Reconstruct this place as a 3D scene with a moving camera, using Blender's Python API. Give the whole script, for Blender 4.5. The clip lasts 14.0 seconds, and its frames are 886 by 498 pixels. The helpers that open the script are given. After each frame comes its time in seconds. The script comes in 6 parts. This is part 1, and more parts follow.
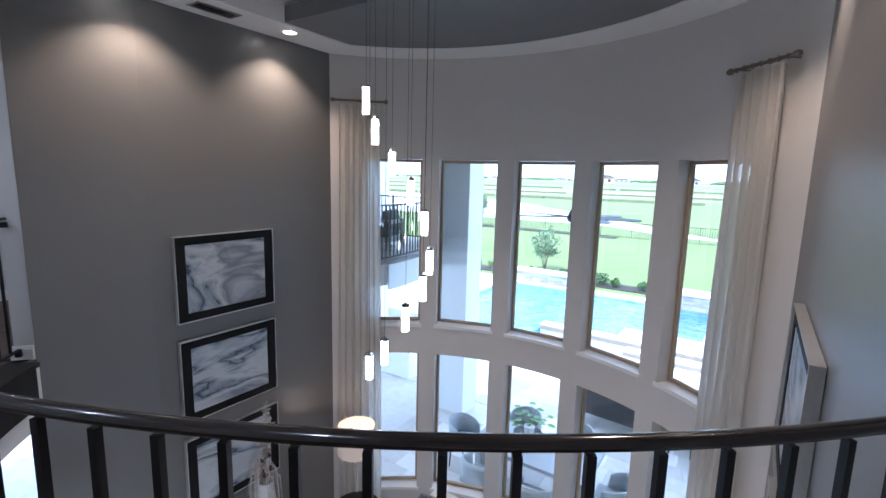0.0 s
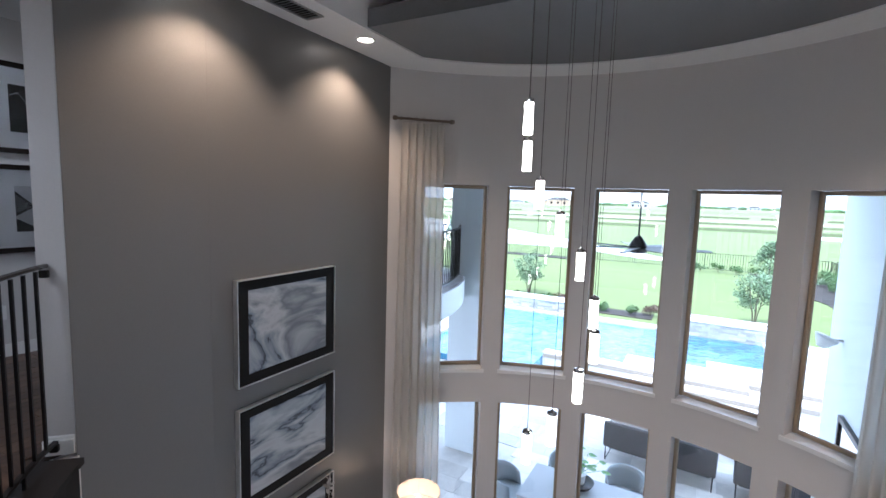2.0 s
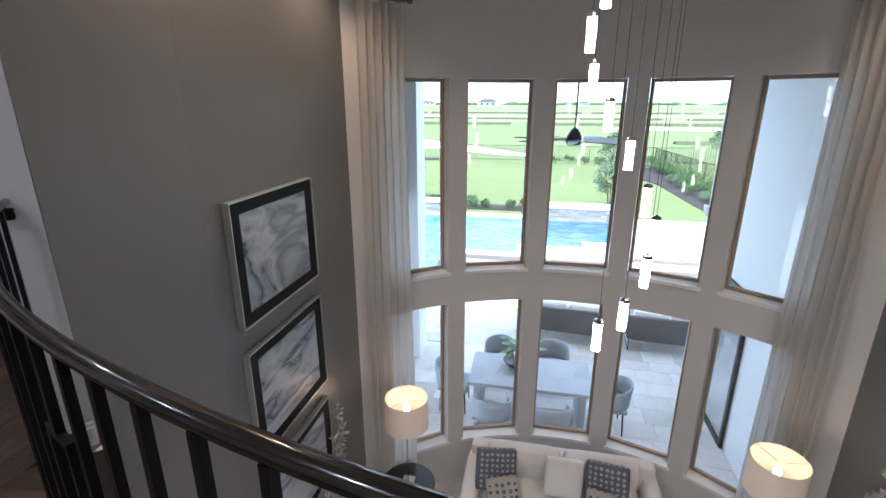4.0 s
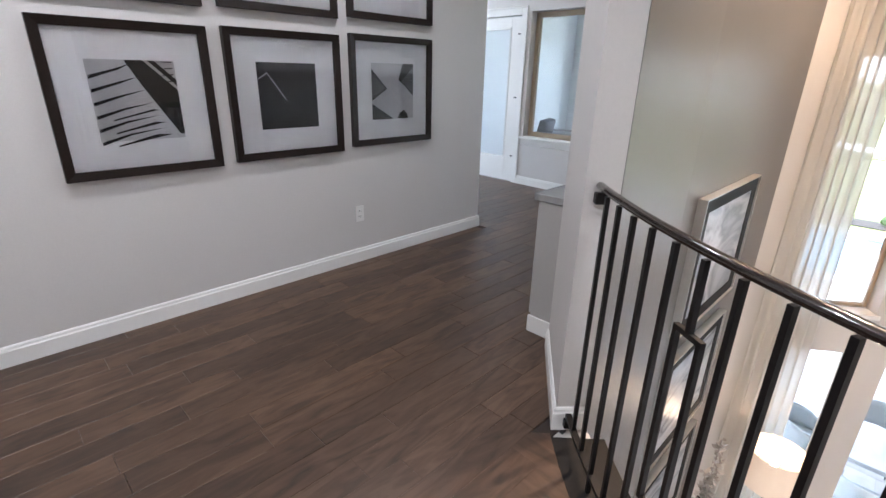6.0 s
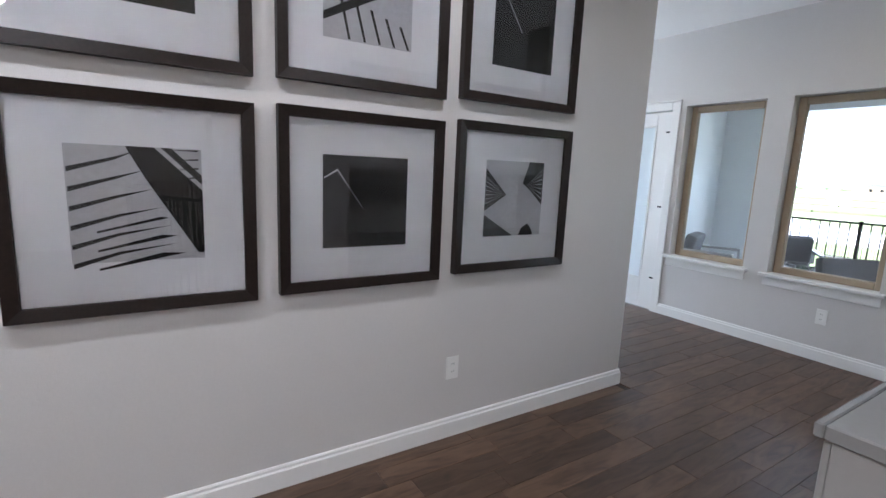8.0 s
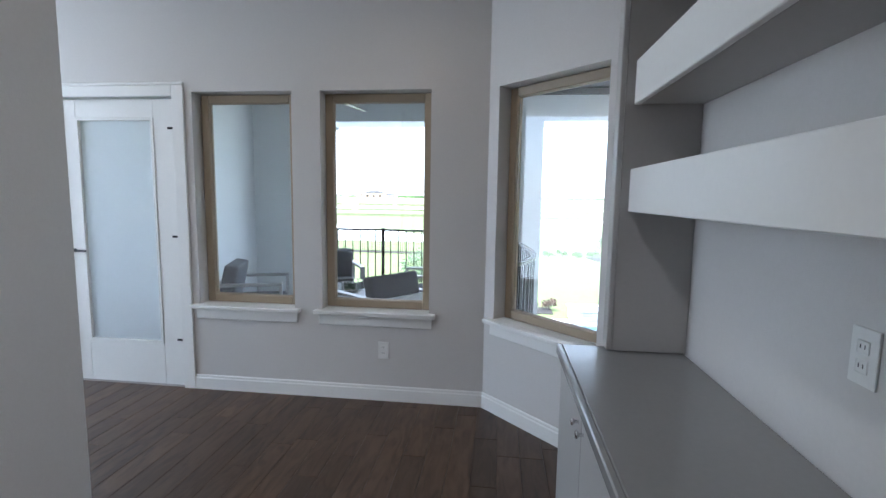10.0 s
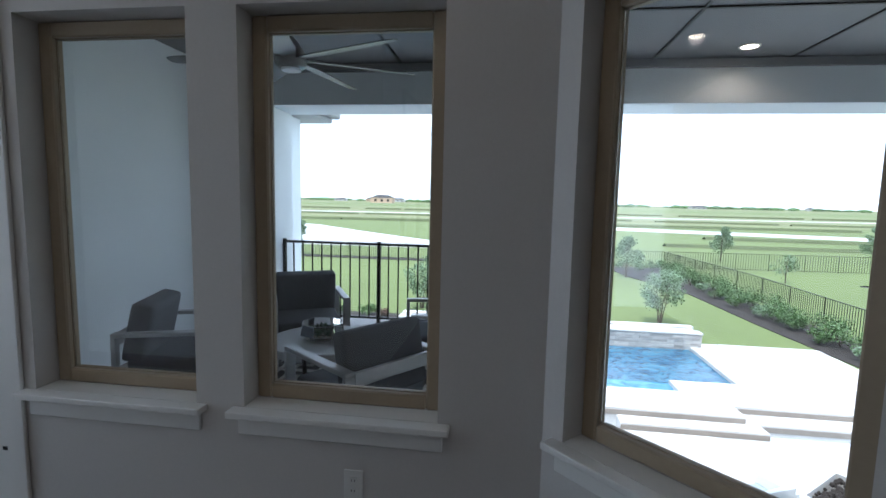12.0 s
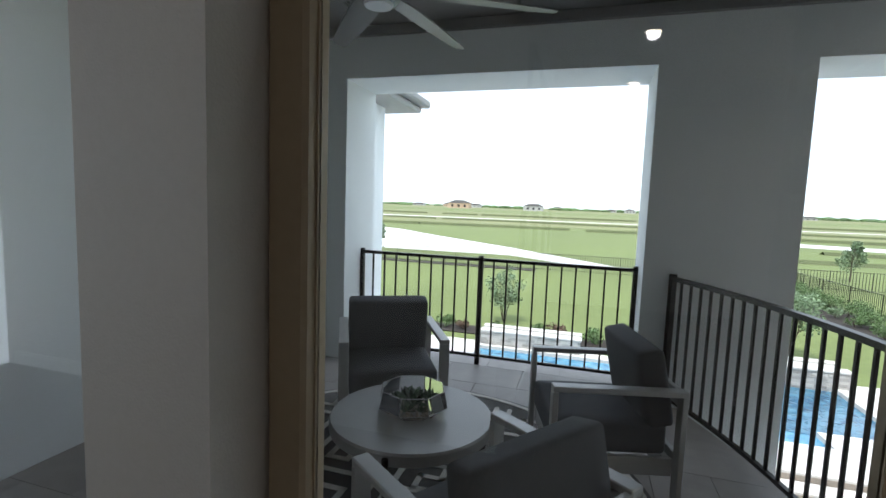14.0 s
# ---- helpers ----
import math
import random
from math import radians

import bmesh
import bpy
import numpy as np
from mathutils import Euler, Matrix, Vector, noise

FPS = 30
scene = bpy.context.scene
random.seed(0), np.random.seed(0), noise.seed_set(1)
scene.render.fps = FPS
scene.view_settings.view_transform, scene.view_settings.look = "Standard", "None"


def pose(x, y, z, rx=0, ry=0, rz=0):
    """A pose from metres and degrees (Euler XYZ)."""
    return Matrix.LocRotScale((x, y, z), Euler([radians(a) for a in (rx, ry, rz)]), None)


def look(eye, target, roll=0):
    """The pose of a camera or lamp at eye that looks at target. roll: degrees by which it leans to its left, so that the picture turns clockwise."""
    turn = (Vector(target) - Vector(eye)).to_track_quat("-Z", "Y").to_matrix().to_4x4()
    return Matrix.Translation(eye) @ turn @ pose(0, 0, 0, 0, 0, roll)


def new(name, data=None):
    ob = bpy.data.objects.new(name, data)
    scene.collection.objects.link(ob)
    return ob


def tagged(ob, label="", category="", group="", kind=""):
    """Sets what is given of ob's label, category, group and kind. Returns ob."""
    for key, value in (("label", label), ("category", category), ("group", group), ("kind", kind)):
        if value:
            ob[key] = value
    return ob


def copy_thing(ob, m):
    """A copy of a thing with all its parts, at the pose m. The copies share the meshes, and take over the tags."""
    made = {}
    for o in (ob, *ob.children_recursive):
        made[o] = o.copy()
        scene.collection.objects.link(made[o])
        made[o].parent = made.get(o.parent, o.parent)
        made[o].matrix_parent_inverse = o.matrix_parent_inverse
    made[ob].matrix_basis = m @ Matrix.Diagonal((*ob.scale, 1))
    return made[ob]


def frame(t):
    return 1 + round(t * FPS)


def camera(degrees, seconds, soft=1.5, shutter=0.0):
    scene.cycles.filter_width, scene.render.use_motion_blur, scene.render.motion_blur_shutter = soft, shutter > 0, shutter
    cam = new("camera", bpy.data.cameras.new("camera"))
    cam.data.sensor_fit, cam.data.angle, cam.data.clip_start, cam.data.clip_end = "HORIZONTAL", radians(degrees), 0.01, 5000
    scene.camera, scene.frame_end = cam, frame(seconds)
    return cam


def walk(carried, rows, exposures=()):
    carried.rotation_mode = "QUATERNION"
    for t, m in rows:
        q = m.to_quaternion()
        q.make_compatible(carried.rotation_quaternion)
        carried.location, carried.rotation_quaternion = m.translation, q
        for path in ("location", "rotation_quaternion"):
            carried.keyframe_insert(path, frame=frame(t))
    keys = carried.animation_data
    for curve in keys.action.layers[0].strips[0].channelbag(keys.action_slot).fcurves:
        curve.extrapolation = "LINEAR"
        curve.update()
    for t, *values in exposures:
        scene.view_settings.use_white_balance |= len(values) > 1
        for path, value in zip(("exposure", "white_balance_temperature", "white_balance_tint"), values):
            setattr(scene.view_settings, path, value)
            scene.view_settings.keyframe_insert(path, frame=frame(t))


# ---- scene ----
cam = camera(86.6, 14.0)

PATH = [
    (0, (4.334, -1.022, 1.408), (3.234, 0.619, 1.099), 1.5),
    (0.5, (3.939, -0.953, 1.434), (2.715, 0.608, 1.174), 2.0),
    (1, (3.605, -1.023, 1.447), (2.327, 0.498, 1.211), 2.5),
    (1.5, (3.298, -1.091, 1.42), (2.129, 0.517, 1.198), 2.6),
    (2, (2.941, -1.13, 1.442), (1.981, 0.611, 1.227), 1.8),
    (2.5, (2.614, -1.264, 1.423), (1.901, 0.585, 1.153), 0.9),
    (2.7, (2.484, -1.298, 1.408), (1.875, 0.581, 1.094), 0.5),
    (4.8, (1.306, -1.264, 1.353), (0.938, 0.579, 0.669), -0.2),
    (5, (1.166, -1.306, 1.353), (0.598, 0.485, 0.667), -0.3),
    (5.5, (0.923, -1.409, 1.368), (-0.157, 0.12, 0.662), 0.3),
    (6, (0.74, -1.505, 1.377), (-0.583, -0.179, 0.675), 1.3),
    (6.5, (0.546, -1.468, 1.357), (-0.931, -0.295, 0.693), 1.8),
    (7, (0.317, -1.297, 1.388), (-1.294, -0.249, 0.835), 1.9),
    (7.5, (0.064, -1.087, 1.356), (-1.648, -0.145, 0.931), 2.0),
    (8, (-0.209, -0.838, 1.368), (-1.875, 0.219, 1.04), 2.5),
    (8.5, (-0.457, -0.453, 1.386), (-1.902, 0.904, 1.119), 2.1),
    (9, (-0.663, -0.107, 1.393), (-1.623, 1.629, 1.143), 1.7),
    (9.2, (-0.712, 0.015, 1.405), (-1.428, 1.866, 1.16), 1.7),
    (11.3, (-1.004, 1.56, 1.417), (-1.08, 3.547, 1.199), 0.6),
    (11.5, (-1.0, 1.698, 1.424), (-1.137, 3.681, 1.208), 0.8),
    (12, (-1.101, 2.022, 1.421), (-1.364, 3.994, 1.217), 1.3),
    (12.5, (-1.239, 2.348, 1.4), (-1.625, 4.301, 1.202), 1.2),
    (13, (-1.362, 2.679, 1.406), (-1.844, 4.611, 1.213), 1.0),
    (13.5, (-1.529, 2.948, 1.378), (-2.082, 4.861, 1.189), 2.0),
    (14, (-1.668, 3.207, 1.378), (-2.243, 5.113, 1.188), 2.1),
]
EXPOSURES = [(0, 1.72, 4850, 10), (2.5, 1.7, 5200, 10), (5, 1.5, 5400, 10), (5.5, 1.8, 5400, 10), (6, 2.85, 5700, 11), (6.5, 3.0, 5700, 11), (7.5, 2.85, 5700, 11), (8.5, 2.6, 5600, 11), (9, 2.48, 5600, 10), (11.5, 1.45, 5500, 9), (12.5, 0.55, 5700, 7), (14, 0.74, 6250, 7.5)]
walk(cam, [(t, look(eye, target, roll)) for t, eye, target, roll in PATH], EXPOSURES)

# ---- light ----
SUN_EL, SUN_AZ = 70.0, 205.0
world = bpy.data.worlds.new("world")
scene.world = world
world.use_nodes = True
wn, wl = world.node_tree.nodes, world.node_tree.links
wn.clear()
sky = wn.new("ShaderNodeTexSky")
sky.sky_type = "NISHITA"
sky.sun_disc = False
sky.sun_elevation = radians(SUN_EL)
sky.sun_rotation = radians(SUN_AZ)
sky.air_density, sky.dust_density = 1.0, 0.8
haze = wn.new("ShaderNodeMix")
haze.data_type = "RGBA"
haze.inputs[0].default_value = 0.72
haze.inputs["B"].default_value = (8.0, 8.8, 9.6, 1)
bg = wn.new("ShaderNodeBackground")
bg.inputs["Strength"].default_value = 0.15
out = wn.new("ShaderNodeOutputWorld")
wl.new(sky.outputs[0], haze.inputs["A"])
wl.new(haze.outputs["Result"], bg.inputs["Color"])
wl.new(bg.outputs[0], out.inputs["Surface"])

sun_data = bpy.data.lights.new("sun", "SUN")
sun_data.energy, sun_data.angle, sun_data.color = 2.6, radians(0.5), (1.0, 0.95, 0.88)
sun_dir = Vector((math.sin(radians(SUN_AZ)) * math.cos(radians(SUN_EL)), math.cos(radians(SUN_AZ)) * math.cos(radians(SUN_EL)), math.sin(radians(SUN_EL))))
sun_ob = new("sun", sun_data)
sun_ob.matrix_world = look(sun_dir * 30, (0, 0, 0))


def sky_panel(name, loc, target, w, h, energy, colour=(0.80, 0.90, 1.0)):
    data = bpy.data.lights.new(name, "AREA")
    data.shape, data.size, data.size_y, data.energy, data.color = "RECTANGLE", w, h, energy, colour
    ob = new(name, data)
    ob.matrix_world = look(loc, target)
    return ob


def spot(name, loc, target, energy, angle=100, colour=(1.0, 0.72, 0.48), size=0.05):
    data = bpy.data.lights.new(name, "SPOT")
    data.energy, data.spot_size, data.spot_blend, data.color, data.shadow_soft_size = energy, radians(angle), 0.6, colour, size
    ob = new(name, data)
    ob.matrix_world = look(loc, target)
    return ob


# ---- plan ----
GROUND, DECK = -3.5, -3.2          # patio by the house, pool deck and lawn
LOW = -3.45                        # living room floor
CEIL = 2.77
WC, WR, WT = (2.25, 1.245), 2.835, 0.2     # bowed window wall: centre, inner radius, thickness
RC, RR = (2.28, 2.06), 3.085                # gallery railing: centre, radius
ROOM_W = EAST_X = 4.58
BC, BR = (-5.07, 4.7), 4.51                # balcony railing arc


# ---- materials ----
def mat(name, base, rough=0.6, metal=0.0, var=0.06, scale=3.0, fine=60.0, bump=0.0, bump_scale=200.0, spec=0.5, trans=0.0, emit=None, emit_s=0.0, coat=0.0, by_object=0.0, by_island=0.0, alpha=1.0, sheen=0.0):
    m = bpy.data.materials.new(name)
    m.use_nodes = True
    nt = m.node_tree
    n, l = nt.nodes, nt.links
    b = n["Principled BSDF"]
    b.inputs["Roughness"].default_value = rough
    b.inputs["Metallic"].default_value = metal
    b.inputs["Specular IOR Level"].default_value = spec
    b.inputs["Transmission Weight"].default_value = trans
    b.inputs["Coat Weight"].default_value = coat
    b.inputs["Sheen Weight"].default_value = sheen
    b.inputs["Alpha"].default_value = alpha
    base = tuple(base) + (1,)
    geo = n.new("ShaderNodeNewGeometry")
    n1 = n.new("ShaderNodeTexNoise")
    n1.inputs["Scale"].default_value = scale
    n1.inputs["Detail"].default_value = 4
    n2 = n.new("ShaderNodeTexNoise")
    n2.inputs["Scale"].default_value = fine
    n2.inputs["Detail"].default_value = 3
    l.new(geo.outputs["Position"], n1.inputs["Vector"])
    l.new(geo.outputs["Position"], n2.inputs["Vector"])
    add = n.new("ShaderNodeMath")
    add.operation = "ADD"
    l.new(n1.outputs["Fac"], add.inputs[0])
    l.new(n2.outputs["Fac"], add.inputs[1])
    last = add.outputs[0]
    lo, hi = 1 - var, 1 + var
    if by_object or by_island:
        if by_object:
            r = n.new("ShaderNodeObjectInfo")
            ro = r.outputs["Random"]
        else:
            ro = geo.outputs["Random Per Island"]
        k = by_object or by_island
        ma = n.new("ShaderNodeMath")
        ma.operation = "MULTIPLY_ADD"
        l.new(ro, ma.inputs[0])
        ma.inputs[1].default_value = k * 2 / max(var, 0.01) * 0.5
        l.new(last, ma.inputs[2])
        sub = n.new("ShaderNodeMath")
        sub.operation = "SUBTRACT"
        l.new(ma.outputs[0], sub.inputs[0])
        sub.inputs[1].default_value = k / max(var, 0.01) * 0.5
        last = sub.outputs[0]
    mr = n.new("ShaderNodeMapRange")
    mr.clamp = False
    mr.inputs["From Min"].default_value, mr.inputs["From Max"].default_value = 0.6, 1.4
    mr.inputs["To Min"].default_value, mr.inputs["To Max"].default_value = lo, hi
    l.new(last, mr.inputs["Value"])
    mul = n.new("ShaderNodeVectorMath")
    mul.operation = "SCALE"
    mul.inputs[0].default_value = base[:3]
    l.new(mr.outputs[0], mul.inputs["Scale"])
    l.new(mul.outputs[0], b.inputs["Base Color"])
    if bump:
        nb = n.new("ShaderNodeTexNoise")
        nb.inputs["Scale"].default_value = bump_scale
        nb.inputs["Detail"].default_value = 3
        l.new(geo.outputs["Position"], nb.inputs["Vector"])
        bp = n.new("ShaderNodeBump")
        bp.inputs["Strength"].default_value = bump
        bp.inputs["Distance"].default_value = 0.003
        l.new(nb.outputs["Fac"], bp.inputs["Height"])
        l.new(bp.outputs[0], b.inputs["Normal"])
    if emit:
        b.inputs["Emission Color"].default_value = tuple(emit) + (1,)
        b.inputs["Emission Strength"].default_value = emit_s
    return m


def node_of(m, kind):
    return next(x for x in m.node_tree.nodes if x.bl_idname == kind)


M_WALL = mat("wall_paint", (0.60, 0.575, 0.55), 0.55, var=0.03, scale=0.8, fine=90, bump=0.25, bump_scale=260)
M_GREY = mat("grey_paint", (0.165, 0.160, 0.154), 0.36, var=0.04, scale=0.7, fine=80, bump=0.2, bump_scale=260)
M_CEIL = mat("ceiling_paint", (0.80, 0.78, 0.75), 0.8, var=0.03, scale=0.8, bump=0.3, bump_scale=160)
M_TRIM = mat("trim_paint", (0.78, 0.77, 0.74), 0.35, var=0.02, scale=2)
M_BLACK = mat("black_iron", (0.008, 0.007, 0.007), 0.35, var=0.2, scale=6, spec=0.3)
M_RAILTOP = mat("black_brown_handrail", (0.016, 0.011, 0.009), 0.16, var=0.3, scale=5, coat=0.4)
M_NOSE = mat("dark_stained_edge", (0.012, 0.011, 0.011), 0.5, var=0.2, scale=8, spec=0.25)
M_TAN = mat("tan_window_frame", (0.36, 0.285, 0.195), 0.45, var=0.05, scale=5)
M_STUCCO = mat("white_stucco", (0.74, 0.77, 0.78), 0.9, var=0.05, scale=1.2, bump=0.6, bump_scale=90)
M_GLASS = mat("pane_glass", (1, 1, 1), 0.0, var=0.0, trans=1.0)
M_LAMPGLOW = mat("lamp_glow", (1, 0.9, 0.8), 0.5, emit=(1.0, 0.78, 0.55), emit_s=9.0)
M_CHROME = mat("chrome", (0.7, 0.7, 0.7), 0.12, metal=1.0, var=0.03)


def wood_planks(name, a, b, c, islands=False):
    m = mat(name, a, 0.42, var=0.25, scale=2.2, fine=30, by_object=0.0, bump=0.1, bump_scale=60)
    nt = m.node_tree
    n, l = nt.nodes, nt.links
    p = n["Principled BSDF"]
    geo = node_of(m, "ShaderNodeNewGeometry")
    info = n.new("ShaderNodeObjectInfo")
    mp = n.new("ShaderNodeMapping")
    mp.inputs["Scale"].default_value = (1.6, 7.0, 1.0)
    off = n.new("ShaderNodeCombineXYZ")
    mulr = n.new("ShaderNodeMath")
    mulr.operation = "MULTIPLY"
    mulr.inputs[1].default_value = 37.0
    rnd_out = geo.outputs["Random Per Island"] if islands else info.outputs["Random"]
    l.new(rnd_out, mulr.inputs[0])
    l.new(mulr.outputs[0], off.inputs["Z"])
    va = n.new("ShaderNodeVectorMath")
    tc = n.new("ShaderNodeTexCoord")
    l.new(tc.outputs["Object"], va.inputs[0])
    l.new(off.outputs[0], va.inputs[1])
    l.new(va.outputs[0], mp.inputs["Vector"])
    nz = n.new("ShaderNodeTexNoise")
    nz.inputs["Scale"].default_value = 2.6
    nz.inputs["Detail"].default_value = 8
    nz.inputs["Distortion"].default_value = 1.2
    l.new(mp.outputs[0], nz.inputs["Vector"])
    ramp = n.new("ShaderNodeValToRGB")
    e = ramp.color_ramp.elements
    e[0].position, e[0].color = 0.28, (*c, 1)
    e[1].position, e[1].color = 0.62, (*b, 1)
    el = ramp.color_ramp.elements.new(0.45)
    el.color = (*a, 1)
    l.new(nz.outputs["Fac"], ramp.inputs[0])
    mr = n.new("ShaderNodeMapRange")
    mr.inputs["To Min"].default_value, mr.inputs["To Max"].default_value = 0.66, 1.28
    l.new(rnd_out, mr.inputs["Value"])
    sc = n.new("ShaderNodeVectorMath")
    sc.operation = "SCALE"
    l.new(ramp.outputs["Color"], sc.inputs[0])
    l.new(mr.outputs[0], sc.inputs["Scale"])
    l.new(sc.outputs[0], p.inputs["Base Color"])
    return m


M_PLANK = wood_planks("walnut_planks", (0.074, 0.042, 0.025), (0.105, 0.062, 0.038), (0.036, 0.021, 0.013))
M_PLANKS = wood_planks("walnut_planks_joined", (0.074, 0.042, 0.025), (0.105, 0.062, 0.038), (0.036, 0.021, 0.013), islands=True)
M_SUBFLOOR = mat("plank_joint", (0.03, 0.02, 0.015), 0.7, var=0.1)
M_FRAME = mat("dark_walnut_frame", (0.014, 0.009, 0.007), 0.4, var=0.35, scale=8, fine=90, spec=0.25)
M_MAT = mat("white_mat_board", (0.84, 0.84, 0.86), 0.8, var=0.01)
M_COUNTER = mat("white_counter", (0.27, 0.265, 0.26), 0.2, var=0.03)
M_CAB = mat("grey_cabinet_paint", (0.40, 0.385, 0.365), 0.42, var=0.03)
M_STONE = mat("travertine", (0.56, 0.54, 0.51), 0.7, var=0.14, scale=0.6, fine=6, bump=0.2, bump_scale=30)
M_LAWN = mat("lawn", (0.132, 0.165, 0.050), 0.95, var=0.22, scale=0.12, fine=4, bump=0.5, bump_scale=60)
# matte near-white base puts the sky's reflection into the water colour
M_POND = mat("sky_white_pond", (0.70, 0.69, 0.66), 0.5, var=0.06, scale=0.05)
M_BED = mat("dark_mulch", (0.030, 0.023, 0.018), 0.95, var=0.4, scale=8, fine=60, bump=0.8, bump_scale=60)
M_LEAF = mat("green_leaves", (0.085, 0.150, 0.045), 0.6, var=0.3, scale=5, by_island=0.25)
M_LEAF2 = mat("pale_olive_leaves", (0.17, 0.24, 0.13), 0.65, var=0.25, scale=5, by_island=0.25)
M_BARK = mat("bark", (0.12, 0.09, 0.065), 0.9, var=0.3, scale=10)


# ---- mesh helpers ----
def box(bm, x0, x1, y0, y1, z0, z1, m=None, bevel=0.0, seg=1):
    vs = [bm.verts.new((x, y, z)) for z in (z0, z1) for y in (y0, y1) for x in (x0, x1)]
    f = [bm.faces.new([vs[i] for i in q]) for q in ((0, 2, 3, 1), (4, 5, 7, 6), (0, 1, 5, 4), (2, 6, 7, 3), (0, 4, 6, 2), (1, 3, 7, 5))]
    if bevel:
        edges = list({e for q in f for e in q.edges})
        r = bmesh.ops.bevel(bm, geom=edges, offset=bevel, segments=seg, affect="EDGES", profile=0.6)
        vs = list({v for q in r["faces"] for v in q.verts} | {v for v in vs if v.is_valid})
    if m is not None:
        bmesh.ops.transform(bm, matrix=m, verts=[v for v in vs if v.is_valid])
    return vs


def prism(bm, pts, z0, z1):
    lo = [bm.verts.new((x, y, z0)) for x, y in pts]
    hi = [bm.verts.new((x, y, z1)) for x, y in pts]
    bm.faces.new(lo[::-1])
    bm.faces.new(hi)
    k = len(pts)
    for i in range(k):
        bm.faces.new((lo[i], lo[(i + 1) % k], hi[(i + 1) % k], hi[i]))


def tube(bm, pts, r, sides=8, flat=1.0, caps=True, up=(0, 0, 1)):
    """A round bar through the points; r may be a list; flat squeezes it upwards."""
    rings = []
    pts = [Vector(p) for p in pts]
    k = len(pts)
    for i, p in enumerate(pts):
        d = (pts[min(i + 1, k - 1)] - pts[max(i - 1, 0)]).normalized()
        u = Vector(up)
        if abs(d.dot(u)) > 0.95:
            u = Vector((1, 0, 0))
        s = d.cross(u).normalized()
        w = s.cross(d).normalized()
        rr = r[i] if isinstance(r, (list, tuple)) else r
        rings.append([bm.verts.new(p + s * rr * math.cos(a) + w * rr * flat * math.sin(a)) for a in [2 * math.pi * (j + 0.5) / sides for j in range(sides)]])
    for a, b in zip(rings, rings[1:]):
        for j in range(sides):
            bm.faces.new((a[j], a[(j + 1) % sides], b[(j + 1) % sides], b[j]))
    if caps:
        bm.faces.new(rings[0][::-1])
        bm.faces.new(rings[-1])


def lathe(bm, prof, c=(0, 0, 0), sides=24, cap=True):
    """Turns a profile of (radius, height) about the z axis at c."""
    rings = [[bm.verts.new((c[0] + r * math.cos(2 * math.pi * j / sides), c[1] + r * math.sin(2 * math.pi * j / sides), c[2] + z)) for j in range(sides)] for r, z in prof]
    for a, b in zip(rings, rings[1:]):
        for j in range(sides):
            bm.faces.new((a[j], a[(j + 1) % sides], b[(j + 1) % sides], b[j]))
    if cap:
        bm.faces.new(rings[0][::-1])
        bm.faces.new(rings[-1])


def part(name, bm, material, parent=None, label="", smooth=False, kind=""):
    me = bpy.data.meshes.new(name)
    bmesh.ops.recalc_face_normals(bm, faces=bm.faces)
    if smooth:
        for f in bm.faces:
            f.smooth = True
    bm.to_mesh(me)
    bm.free()
    me.materials.append(material)
    ob = new(name, me)
    if parent is not None:
        ob.parent = parent
    return tagged(ob, label=label, kind=kind)


def empty(name, loc=(0, 0, 0), rz=0.0):
    ob = new(name)
    ob.matrix_basis = pose(*loc, 0, 0, rz)
    return ob


def bars(material, name, parent, *boxes, label="", bevel=0.0, kind=""):
    bm = bmesh.new()
    for b in boxes:
        box(bm, *b, bevel=bevel)
    return part(name, bm, material, parent, label, kind=kind)


def structure(name, bm, material, label="", smooth=False):
    return part(name, bm, material, None, label, smooth, kind="structure")


def arc(c, r, a0, a1, n):
    """Points round c; angles in degrees from +y towards +x."""
    return [(c[0] + r * math.sin(radians(a0 + (a1 - a0) * i / n)), c[1] + r * math.cos(radians(a0 + (a1 - a0) * i / n))) for i in range(n + 1)]


# ---- the structure ----
PITCH, HALF = 18.72, 7.25
WIN_A = [0.2 + PITCH * (i - 2) for i in range(5)]
UP_Z, LO_Z = (-0.51, 1.60), (-2.83, -0.90)
TOP = 3.5


